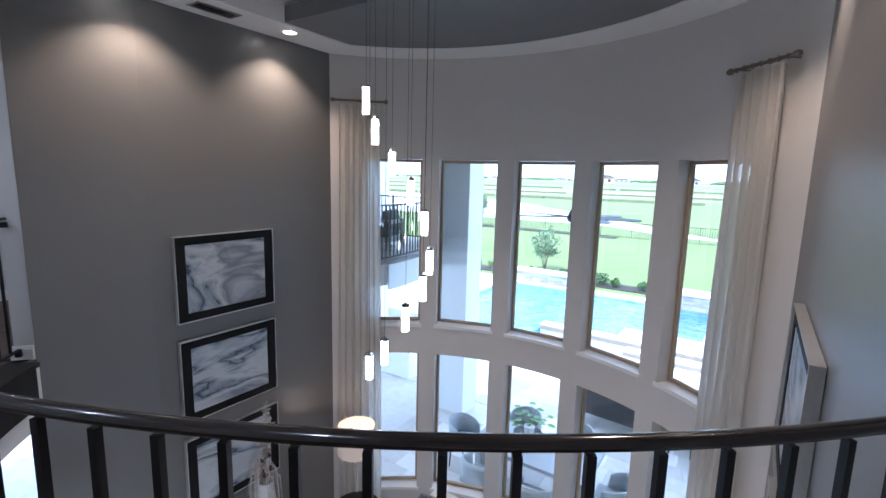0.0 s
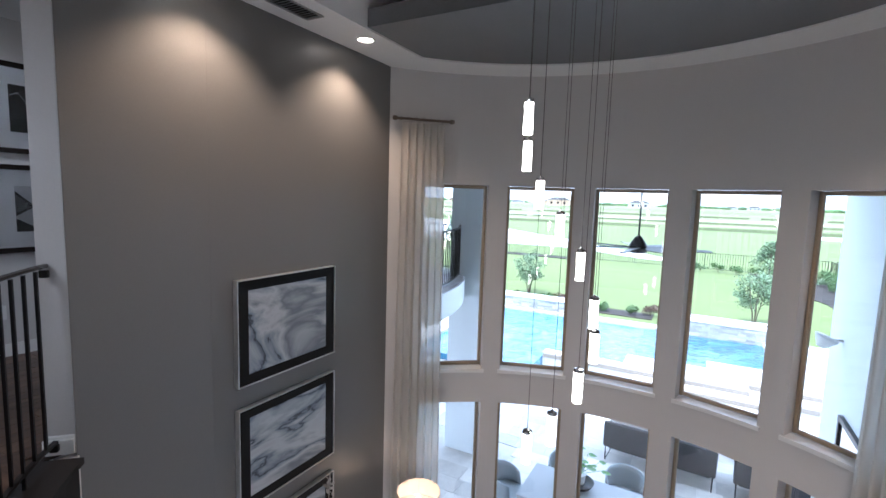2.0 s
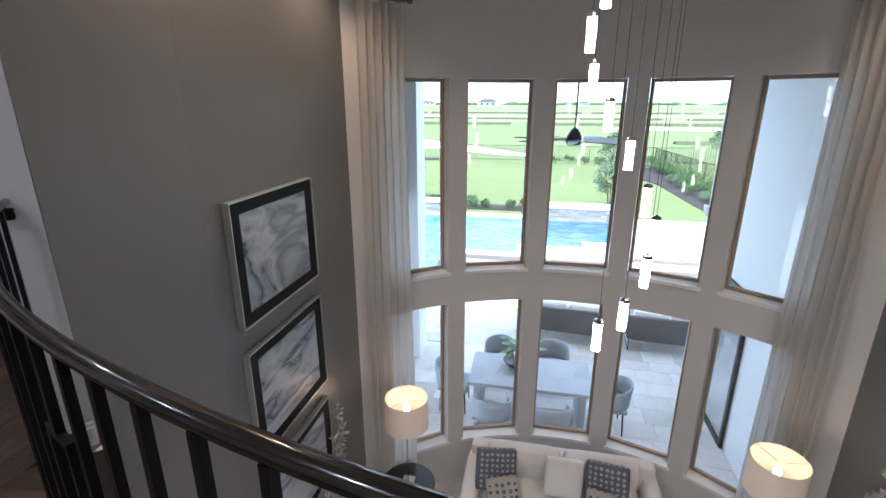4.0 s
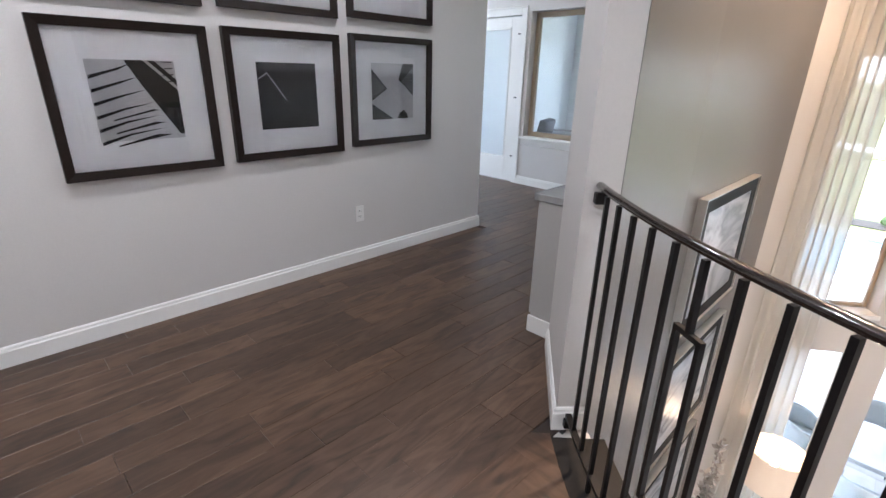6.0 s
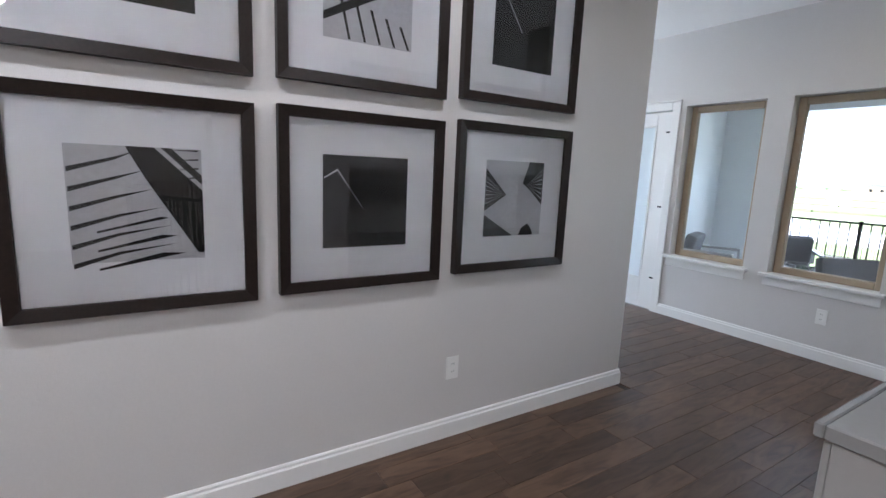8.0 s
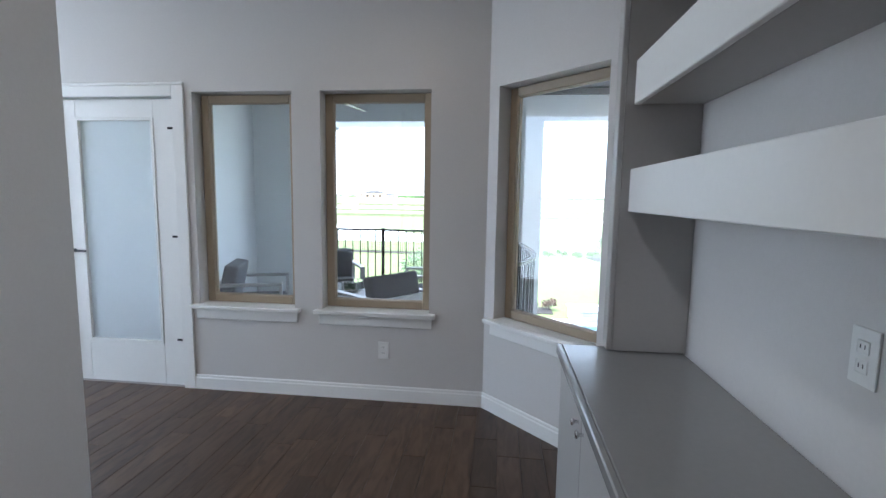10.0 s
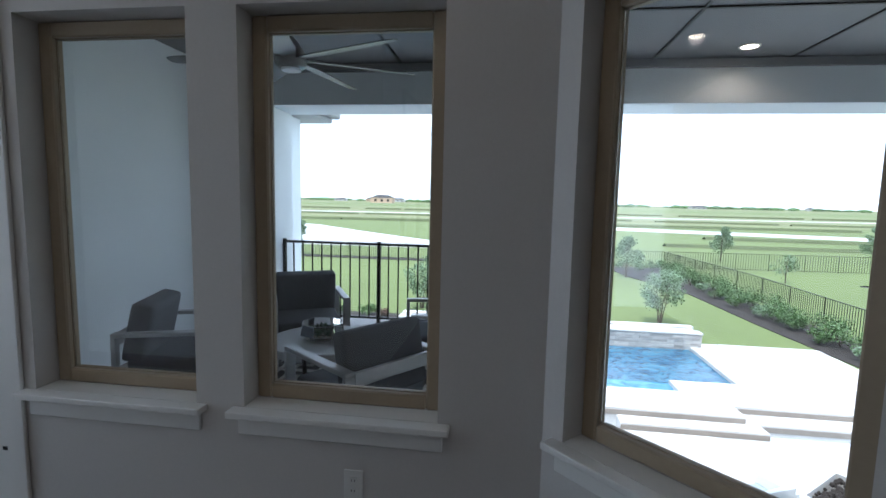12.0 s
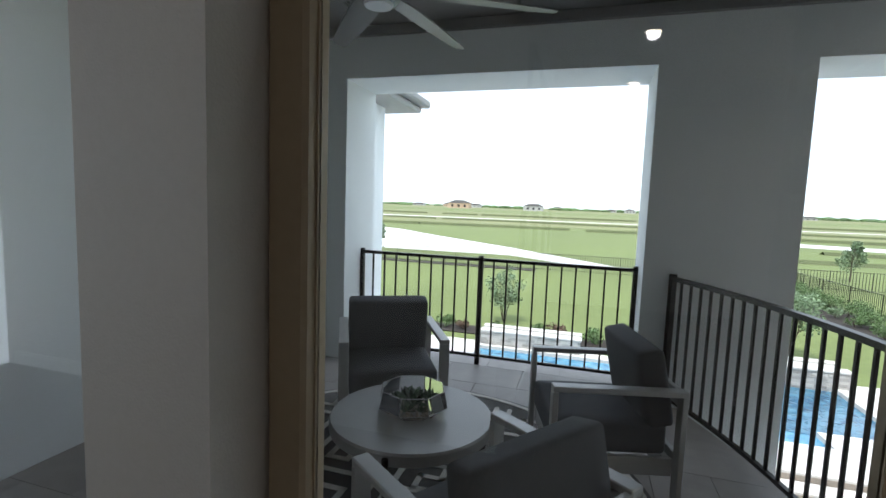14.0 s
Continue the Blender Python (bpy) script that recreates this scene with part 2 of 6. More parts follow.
def bowed_wall():
    a_end = math.degrees(math.asin((WC[0]) / WR))
    cuts = {-a_end - 4, a_end + 4}
    for a in WIN_A:
        cuts |= {a - HALF, a + HALF}
    cuts = sorted(cuts)
    angles = []
    for p, q in zip(cuts, cuts[1:]):
        k = max(1, round((q - p) / 2.4))
        angles += [p + (q - p) * i / k for i in range(k)]
    angles.append(cuts[-1])
    zs = [LOW - 0.3, LO_Z[0], LO_Z[1], UP_Z[0], UP_Z[1], TOP]

    def solid(i, j):
        if not (0 <= i < len(angles) - 1 and 0 <= j < len(zs) - 1):
            return False
        mid = (angles[i] + angles[i + 1]) / 2
        return not (j in (1, 3) and any(abs(mid - a) < HALF for a in WIN_A))
    bm = bmesh.new()
    grid = {}

    def v(i, j, k):
        if (i, j, k) not in grid:
            r, a = WR + WT * k, radians(angles[i])
            grid[i, j, k] = bm.verts.new((WC[0] + r * math.sin(a), WC[1] + r * math.cos(a), zs[j]))
        return grid[i, j, k]
    for i in range(len(angles) - 1):
        for j in range(len(zs) - 1):
            if not solid(i, j):
                continue
            for k in (0, 1):
                bm.faces.new((v(i, j, k), v(i + 1, j, k), v(i + 1, j + 1, k), v(i, j + 1, k)))
            if not solid(i - 1, j):
                bm.faces.new((v(i, j, 0), v(i, j + 1, 0), v(i, j + 1, 1), v(i, j, 1)))
            if not solid(i + 1, j):
                bm.faces.new((v(i + 1, j, 0), v(i + 1, j + 1, 0), v(i + 1, j + 1, 1), v(i + 1, j, 1)))
            if not solid(i, j - 1):
                bm.faces.new((v(i, j, 0), v(i + 1, j, 0), v(i + 1, j, 1), v(i, j, 1)))
            if not solid(i, j + 1):
                bm.faces.new((v(i, j + 1, 0), v(i + 1, j + 1, 0), v(i + 1, j + 1, 1), v(i, j + 1, 1)))
    structure("wall_bowed", bm, M_WALL, "pale warm grey bowed window wall two storeys high")


bowed_wall()


def window_unit(name, m, w, z0, z1, label, depth=0.05, fw=0.034, sill=None, apron=False):
    """A fixed window with its frame, in the local plane y = 0, x across."""
    top = empty(name)
    top.matrix_basis = m
    tagged(top, label, "window", kind="structure")
    bm = bmesh.new()
    box(bm, -w / 2, -w / 2 + fw, -depth / 2, depth / 2, z0, z1, bevel=0.006)
    box(bm, w / 2 - fw, w / 2, -depth / 2, depth / 2, z0, z1, bevel=0.006)
    box(bm, -w / 2 + fw, w / 2 - fw, -depth / 2, depth / 2, z0, z0 + fw, bevel=0.006)
    box(bm, -w / 2 + fw, w / 2 - fw, -depth / 2, depth / 2, z1 - fw, z1, bevel=0.006)
    part("window_frame", bm, M_TAN, top)
    bm = bmesh.new()
    b = 0.003
    x0, x1, y0, y1 = -w / 2 + fw, w / 2 - fw, -0.007, 0.007
    box(bm, x0, x0 + b, y0, y1, z0 + fw, z1 - fw)
    box(bm, x1 - b, x1, y0, y1, z0 + fw, z1 - fw)
    box(bm, x0 + b, x1 - b, y0, y1, z0 + fw, z0 + fw + b)
    box(bm, x0 + b, x1 - b, y0, y1, z1 - fw - b, z1 - fw)
    part("glazing_bead", bm, M_TAN, top)
    bm = bmesh.new()
    box(bm, x0 + b, x1 - b, -0.003, 0.003, z0 + fw + b, z1 - fw - b)
    g = part("pane", bm, M_GLASS, top)
    g.visible_shadow = False
    return top


n_win = 0
for zs, fl in ((UP_Z, "upper"), (LO_Z, "lower")):
    for a in WIN_A:
        r = WR + 0.145
        ar = radians(a)
        m = pose(WC[0] + r * math.sin(ar), WC[1] + r * math.cos(ar), 0, 0, 0, -a)
        n_win += 1
        w = 2 * r * math.sin(radians(HALF)) - 0.006
        window_unit("window_%d" % n_win, m, w, zs[0] + 0.012, zs[1] - 0.003, "tall narrow fixed window in the %s row with a tan frame" % fl)
        bm = bmesh.new()
        pts = arc(WC, WR - 0.022, a - HALF - 0.5, a + HALF + 0.5, 6) + arc(WC, WR - 0.002, a + HALF + 0.5, a - HALF - 0.5, 6)
        prism(bm, pts, zs[0] - 0.03, zs[0] + 0.010)
        pts = arc(WC, WR - 0.002, a - HALF + 0.05, a + HALF - 0.05, 6) + arc(WC, WR + 0.118, a + HALF - 0.05, a - HALF + 0.05, 6)
        prism(bm, pts, zs[0] + 0.001, zs[0] + 0.010)
        structure("sill_%d" % n_win, bm, M_TRIM, "white painted window sill")

# side walls of the tall room
G_Y1 = 2.99
END_A, END_B, END_C = (0.052, 0.046), (-0.035, -0.050), (-0.415, 0.470)   # the splayed end of the wall
bm = bmesh.new()
prism(bm, [(0.0, 0.90), (0.0, G_Y1), (-0.12, G_Y1), (-0.12, 0.90)], LOW - 0.3, TOP)
prism(bm, [END_A, (0.0, 0.8995), (-0.12, 0.8995), (-0.12, 0.14), (0.0, 0.075)], LOW - 0.3, TOP)
structure("wall_grey_west", bm, M_GREY, "dark grey painted accent wall two storeys high")
bm = bmesh.new()
prism(bm, [END_B, (0.0505, 0.0445), (-0.002, 0.072), (-0.122, 0.138), (-0.122, 0.500), (-0.415, 0.500), END_C], 0.0, CEIL)
prism(bm, [(-0.1275, 0.5055), (-0.1215, 0.5055), (-0.1215, 2.80), (-0.1275, 2.80)], 0.0, CEIL)
structure("wall_end", bm, M_WALL, "pale painted splayed end of the grey wall")
bm = bmesh.new()
box(bm, ROOM_W, ROOM_W + 0.15, 0.10, G_Y1, LOW - 0.3, TOP)
structure("wall_grey_east", bm, M_GREY, "dark grey painted accent wall two storeys high")
# walls of the gallery and loft
bm = bmesh.new()
box(bm, -2.24, -2.09, -1.95, 1.787, 0, CEIL + 0.2)
box(bm, -6.0, -2.24, 1.63, 1.787, 0, CEIL + 0.2)
structure("wall_photos", bm, M_WALL, "pale warm grey painted wall hung with framed photographs")
bm = bmesh.new()
prism(bm, [(-2.09, -1.95), (-2.24, -1.95), (-2.9, -2.75), (-2.75, -2.75)], 0, CEIL + 0.2)
box(bm, -2.9, 5.65, -2.9, -2.75, LOW - 0.3, CEIL + 0.2)
box(bm, 5.5, 5.65, -2.75, 0.25, LOW - 0.3, CEIL + 0.2)
box(bm, ROOM_W + 0.151, 5.5, 0.10, 0.25, LOW - 0.3, CEIL + 0.2)
structure("wall_south", bm, M_WALL, "pale warm grey painted gallery wall")

L_Y = 3.62
L_X = -0.95
WINS = [(-2.96, -2.255), (-2.06, -1.32)]
SILL, HEAD = 0.615, 2.085
DOOR_X = (-3.99, -3.10)
bm = bmesh.new()
ya, yb = L_Y, L_Y + 0.2
box(bm, -6.0, DOOR_X[0] - 0.02, ya, yb, 0, 3.0)
box(bm, DOOR_X[0] - 0.02, DOOR_X[1] + 0.02, ya, yb, 2.07, 3.0)
box(bm, DOOR_X[1] + 0.02, WINS[0][0], ya, yb, 0, 3.0)
box(bm, WINS[0][0], WINS[0][1], ya, yb, 0, SILL)
box(bm, WINS[0][0], WINS[0][1], ya, yb, HEAD, 3.0)
box(bm, WINS[0][1], WINS[1][0], ya, yb, 0, 3.0)
box(bm, WINS[1][0], WINS[1][1], ya, yb, 0, SILL)
box(bm, WINS[1][0], WINS[1][1], ya, yb, HEAD, 3.0)
prism(bm, [(WINS[1][1], ya), (L_X, ya), (L_X + 0.083, yb), (WINS[1][1], yb)], 0, 3.0)
structure("wall_north", bm, M_WALL, "pale warm grey painted window wall of the loft")
# the wall across the corner, in its own frame: s runs along it
ANG = pose(L_X, L_Y, 0, 0, 0, -45)
L2 = (0.085, 0.845)
bm = bmesh.new()
box(bm, 0, L2[0], 0, 0.2, 0, 3.0)
box(bm, L2[0], L2[1], 0, 0.2, 0, SILL)
box(bm, L2[0], L2[1], 0, 0.2, HEAD, 3.0)
box(bm, L2[1], 1.10, 0, 0.2, 0, 3.0)
bmesh.ops.transform(bm, matrix=ANG, verts=bm.verts)
structure("wall_corner", bm, M_WALL, "pale warm grey painted window wall across the loft corner")

for i, (m, w) in enumerate([(pose((WINS[0][0] + WINS[0][1]) / 2, L_Y + 0.125, 0), 0.705), (pose((WINS[1][0] + WINS[1][1]) / 2, L_Y + 0.125, 0), 0.74),
                            (ANG @ pose((L2[0] + L2[1]) / 2, 0.125, 0), L2[1] - L2[0])]):
    window_unit("window_%d" % (11 + i), m, w - 0.004, SILL + 0.012, HEAD - 0.003, "fixed loft window with a tan frame over a white sill", depth=0.06, fw=0.057)
    bm = bmesh.new()
    box(bm, -w / 2 - 0.045, w / 2 + 0.045, -0.185, -0.126, SILL - 0.012, SILL + 0.014, bevel=0.006, seg=2)
    box(bm, -w / 2 + 0.002, w / 2 - 0.002, -0.1255, -0.031, SILL + 0.001, SILL + 0.0135)
    box(bm, -w / 2 - 0.02, w / 2 + 0.02, -0.141, -0.126, SILL - 0.09, SILL - 0.0125, bevel=0.004)
    bmesh.ops.transform(bm, matrix=m, verts=bm.verts)
    structure("sill_%d" % (11 + i), bm, M_TRIM, "white painted sill board with a moulded apron")

# ceilings
bm = bmesh.new()
box(bm, -6.0, -0.12, -2.9, L_Y + 0.25, CEIL, CEIL + 0.15)
structure("ceiling_loft", bm, M_CEIL, "flat pale grey ceiling")
bm = bmesh.new()
TX0, TX1, TR, TZ = 0.45, 4.05, 2.42, 3.12
half = math.degrees(math.asin((WC[0] - TX0) / TR))
far = arc(WC, TR, -half, half, 20)
near = arc(RC, RR - 0.45, 180 - 43, 180 + 43, 20)
hole = far + near
outer = []
cx, cy = 2.25, 1.3
for x, y in hole:
    d = Vector((x - cx, y - cy)).normalized() * 7
    outer.append((max(-0.12, min(5.65, cx + d.x)), max(-2.9, min(4.4, cy + d.y))))
k = len(hole)
for z, rev in ((CEIL, False),):
    hv = [bm.verts.new((x, y, CEIL)) for x, y in hole]
    ov = [bm.verts.new((x, y, CEIL)) for x, y in outer]
    tv = [bm.verts.new((x, y, TZ)) for x, y in hole]
    for i in range(k):
        j = (i + 1) % k
        bm.faces.new((hv[i], hv[j], ov[j], ov[i]))
        bm.faces.new((hv[i], hv[j], tv[j], tv[i]))
    bm.faces.new(tv)
bmesh.ops.recalc_face_normals(bm, faces=bm.faces)
corner = [bm.verts.new((x, y, CEIL)) for x, y in ((-0.12, -2.9), (ROOM_W + 0.15, -2.9), (ROOM_W + 0.15, 4.4), (-0.12, 4.4))]
structure("ceiling_tray", bm, M_CEIL, "pale grey ceiling with a deep raised tray")
bm = bmesh.new()
box(bm, -0.12, 5.65, -2.9, 4.4, TOP - 0.1, TOP)
structure("ceiling_deck", bm, M_CEIL)

# gallery floor with its curved edge
edge = arc(RC, RR - 0.10, 180 + 47.5, 180 - 47.5, 30)
edge = [(x, y) for x, y in edge if 0.0 <= x <= ROOM_W]
edge = [(0.0, 0.085)] + edge + [(ROOM_W, 0.085)]
bm = bmesh.new()
prism(bm, edge + [(ROOM_W, -2.75), (0.0, -2.75)], -0.50, -0.02)
prism(bm, [(0, -2.75), (-6.0, -2.75), (-6.0, L_Y), (-0.12, L_Y), (-0.12, -0.036), (0, -0.036)], -0.35, -0.02)
box(bm, ROOM_W, 5.5, -2.75, 0.08, -0.50, -0.004)
structure("floor_slab", bm, M_WALL, "gallery floor structure with a white painted soffit")
bm = bmesh.new()


def ribbon(bm, r0, r1, z0, z1, a=46.6, n=34, c=RC, mid=180):
    o = arc(c, r0, mid - a, mid + a, n)
    i = arc(c, r1, mid - a, mid + a, n)
    vs = [[bm.verts.new((*p, z)) for p in line] for line, z in ((o, z0), (o, z1), (i, z1), (i, z0))]
    for q in range(4):
        s, t = vs[q], vs[(q + 1) % 4]
        for u in range(n):
            bm.faces.new((s[u], s[u + 1], t[u + 1], t[u]))
    for end in (0, -1):
        bm.faces.new([s[end] for s in vs])


ribbon(bm, RR - 0.118, RR - 0.1005, -0.34, -0.031)
ribbon(bm, RR - 0.145, RR + 0.07, -0.030, 0.004)
structure("trim_gallery_edge", bm, M_NOSE, "black stained curved nosing and fascia of the gallery floor")

# lower floor and ground floor walls
bm = bmesh.new()
box(bm, -6, 8, -2.9, 4.25, LOW - 0.3, LOW)
structure("floor_living_room", bm, M_STONE, "pale stone floor of the living room")

# ---- outside structure ----
bm = bmesh.new()
box(bm, -4.45, -4.25, L_Y + 0.2, 7.35, -0.4, 3.0)
box(bm, -4.25, -3.63, 6.80, 7.35, -0.4, 2.38)
structure("wall_balcony_west", bm, M_STUCCO, "white stucco balcony side wall and pier")
bm = bmesh.new()
box(bm, -1.26, -0.33, 6.80, 7.35, GROUND, 2.38)
structure("column_west", bm, M_STUCCO, "broad white stucco column")
bm = bmesh.new()
box(bm, -4.25, 5.6, 6.80, 7.35, 2.38, 3.2)
structure("beam_porch", bm, M_STUCCO, "white stucco porch beam")
bm = bmesh.new()
box(bm, 4.66, 5.6, 6.80, 7.35, GROUND, 2.38)
box(bm, 4.66, 5.6, 2.95, 6.80, GROUND, 3.0)
structure("wall_porch_east", bm, M_STUCCO, "white stucco wall and pier at the covered patio")
M_PORCH = mat("porch_ceiling", (0.19, 0.19, 0.19), 0.6, var=0.08, scale=2)
bm = bmesh.new()
box(bm, -4.25, 5.6, 2.0, 6.80, 2.785, 2.93)
structure("ceiling_porch", bm, M_PORCH, "dark panelled porch ceiling with black joint strips")
for x in (-3.4, -2.2, -1.0, 0.2, 1.4, 2.6, 3.8):
    bm = bmesh.new()
    box(bm, x - 0.012, x + 0.012, 3.9, 6.79, 2.773, 2.7845)
    structure("trim_porch", bm, M_BLACK, "black joint strip of the porch ceiling")
for y in (4.4, 5.6):
    bm = bmesh.new()
    box(bm, -4.2, 5.5, y - 0.012, y + 0.012, 2.771, 2.7835)
    structure("trim_porch", bm, M_BLACK, "black joint strip of the porch ceiling")
bm = bmesh.new()
box(bm, -4.24, 4.65, 6.755, 6.799, 2.70, 2.772)
structure("trim_beam", bm, M_PORCH, "dark moulding where the beam meets the porch ceiling")
bm = bmesh.new()
M_BALC = mat("balcony_tile", (0.30, 0.275, 0.26), 0.55, var=0.15, scale=1.5, fine=12, bump=0.2, bump_scale=60)
rim = [(x, y) for x, y in arc(BC, BR + 0.09, 90 - 27, 90 + 1.5, 18) if y < 6.79] + [(-0.50, 4.38), (-0.54, 4.22), (-0.60, 4.07), (-0.68, 3.93)]
prism(bm, [(-4.25, L_Y + 0.2), (-4.25, 7.42), (-1.26, 7.42), (-1.26, 6.80), (-0.975, 6.80)] + rim + [(-0.76, L_Y + 0.2)], -0.34, -0.01)
structure("floor_balcony", bm, M_BALC, "grey brown tiled balcony floor")
bm = bmesh.new()
ribbon(bm, BR + 0.092, BR + 0.125, -0.42, -0.012, a=14.2, c=BC, mid=77.3)
structure("trim_balcony", bm, M_STUCCO, "white stucco fascia of the curved balcony")
# ground
bm = bmesh.new()
N = 36
vs = [bm.verts.new((x, y, DECK - 0.02)) for x, y in ((-1500, 19.6), (1500, 19.6), (1500, 3000), (-1500, 3000))]
bm.faces.new(vs)
structure("ground", bm, M_LAWN, "open green lawn and fields reaching the horizon")
bm = bmesh.new()
box(bm, -30, 30, 3.0, 12.35, GROUND - 0.2, GROUND)
structure("patio", bm, M_STONE, "pale travertine patio")

# ---- inside trim ----
def baseboard(name, pts, side):
    """A moulded skirting along the points; side +1 puts it to the left of the way."""
    bm = bmesh.new()
    prof = [(0.0, 0.0), (0.014, 0.0), (0.014, 0.080), (0.009, 0.087), (0.009, 0.098), (0.004, 0.105), (0.0, 0.105)]
    rows = []
    k = len(pts)
    for i, p in enumerate(pts):
        p = Vector(p)
        d0 = (p - Vector(pts[i - 1])).normalized() if i else None
        d1 = (Vector(pts[i + 1]) - p).normalized() if i < k - 1 else None
        d0, d1 = d0 or d1, d1 or d0
        n0, n1 = Vector((-d0.y, d0.x)) * side, Vector((-d1.y, d1.x)) * side
        n = (n0 + n1) / (1 + n0.dot(n1))
        rows.append([bm.verts.new((p.x + n.x * (q + 0.001), p.y + n.y * (q + 0.001), z + 0.004)) for q, z in prof])
    for a, b in zip(rows, rows[1:]):
        for j in range(len(prof)):
            bm.faces.new((a[j], a[(j + 1) % len(prof)], b[(j + 1) % len(prof)], b[j]))
    bm.faces.new(rows[0])
    bm.faces.new(rows[-1][::-1])
    return structure(name, bm, M_TRIM, "white painted moulded baseboard")


baseboard("baseboard_1", [(-2.75, -2.75), (-2.09, -1.95), (-2.09, 1.787), (-5.9, 1.787)], -1)
baseboard("baseboard_2", [(-3.02, L_Y), (L_X, L_Y), (-0.13, L_Y - (L_X + 0.13) * -1)], -1)
baseboard("baseboard_3", [(0.048, 0.0415), END_B, (-0.410, 0.464)], 1)
baseboard("baseboard_4", [(-5.9, L_Y), (-4.08, L_Y)], -1)

# the glazed door to the balcony
dx0, dx1 = DOOR_X
M_FROST = mat("frosted_glass", (0.86, 0.90, 0.92), 0.45, var=0.02, trans=0.75)
bm = bmesh.new()
for b in ((dx0 - 0.09, dx0 - 0.004, L_Y - 0.018, L_Y - 0.001, 0.001, 2.13), (dx1 + 0.004, dx1 + 0.09, L_Y - 0.018, L_Y - 0.001, 0.001, 2.13),
          (dx0 - 0.09, dx1 + 0.09, L_Y - 0.020, L_Y - 0.001, 2.131, 2.15)):
    box(bm, *b, bevel=0.004)
box(bm, dx0 - 0.004, dx1 + 0.004, L_Y - 0.018, L_Y - 0.001, 2.055, 2.13, bevel=0.004)
structure("trim_door", bm, M_TRIM, "white painted door casing")
door = empty("door_1", (dx1, L_Y + 0.04, 0))
tagged(door, "closed white glazed balcony door with one tall frosted pane", "door", kind="structure")
w = dx1 - dx0
bars(M_TRIM, "door_leaf", door, (-w + 0.003, -w + 0.13, -0.02, 0.02, 0.008, 2.045), (-0.165, -0.003, -0.02, 0.02, 0.008, 2.045),
     (-w + 0.13, -0.165, -0.02, 0.02, 0.008, 0.31), (-w + 0.13, -0.165, -0.02, 0.02, 1.92, 2.045), bevel=0.003)
bars(M_TRIM, "glazing_bead", door, (-w + 0.13, -w + 0.15, -0.026, 0.026, 0.31, 1.92), (-0.185, -0.165, -0.026, 0.026, 0.31, 1.92),
     (-w + 0.15, -0.185, -0.026, 0.026, 0.31, 0.33), (-w + 0.15, -0.185, -0.026, 0.026, 1.90, 1.92), bevel=0.002)
g = bars(M_FROST, "pane", door, (-w + 0.15, -0.185, -0.004, 0.004, 0.33, 1.90), label="frosted glass pane")
g.visible_shadow = False
for z in (0.30, 1.05, 1.80):
    bm = bmesh.new()
    tube(bm, [(0.004, -0.028, z), (0.004, -0.028, z + 0.09)], 0.008)
    box(bm, -0.06, -0.002, -0.024, -0.0205, z + 0.04, z + 0.055)
    part("hinge", bm, M_BLACK, door, "black hinge")
bm = bmesh.new()
tube(bm, [(-w + 0.06, -0.02, 0.98), (-w + 0.06, -0.06, 0.98)], 0.012)
tube(bm, [(-w + 0.06, -0.062, 0.98), (-w + 0.18, -0.062, 0.98)], 0.008)
part("door_handle", bm, M_BLACK, door, "black lever handle")


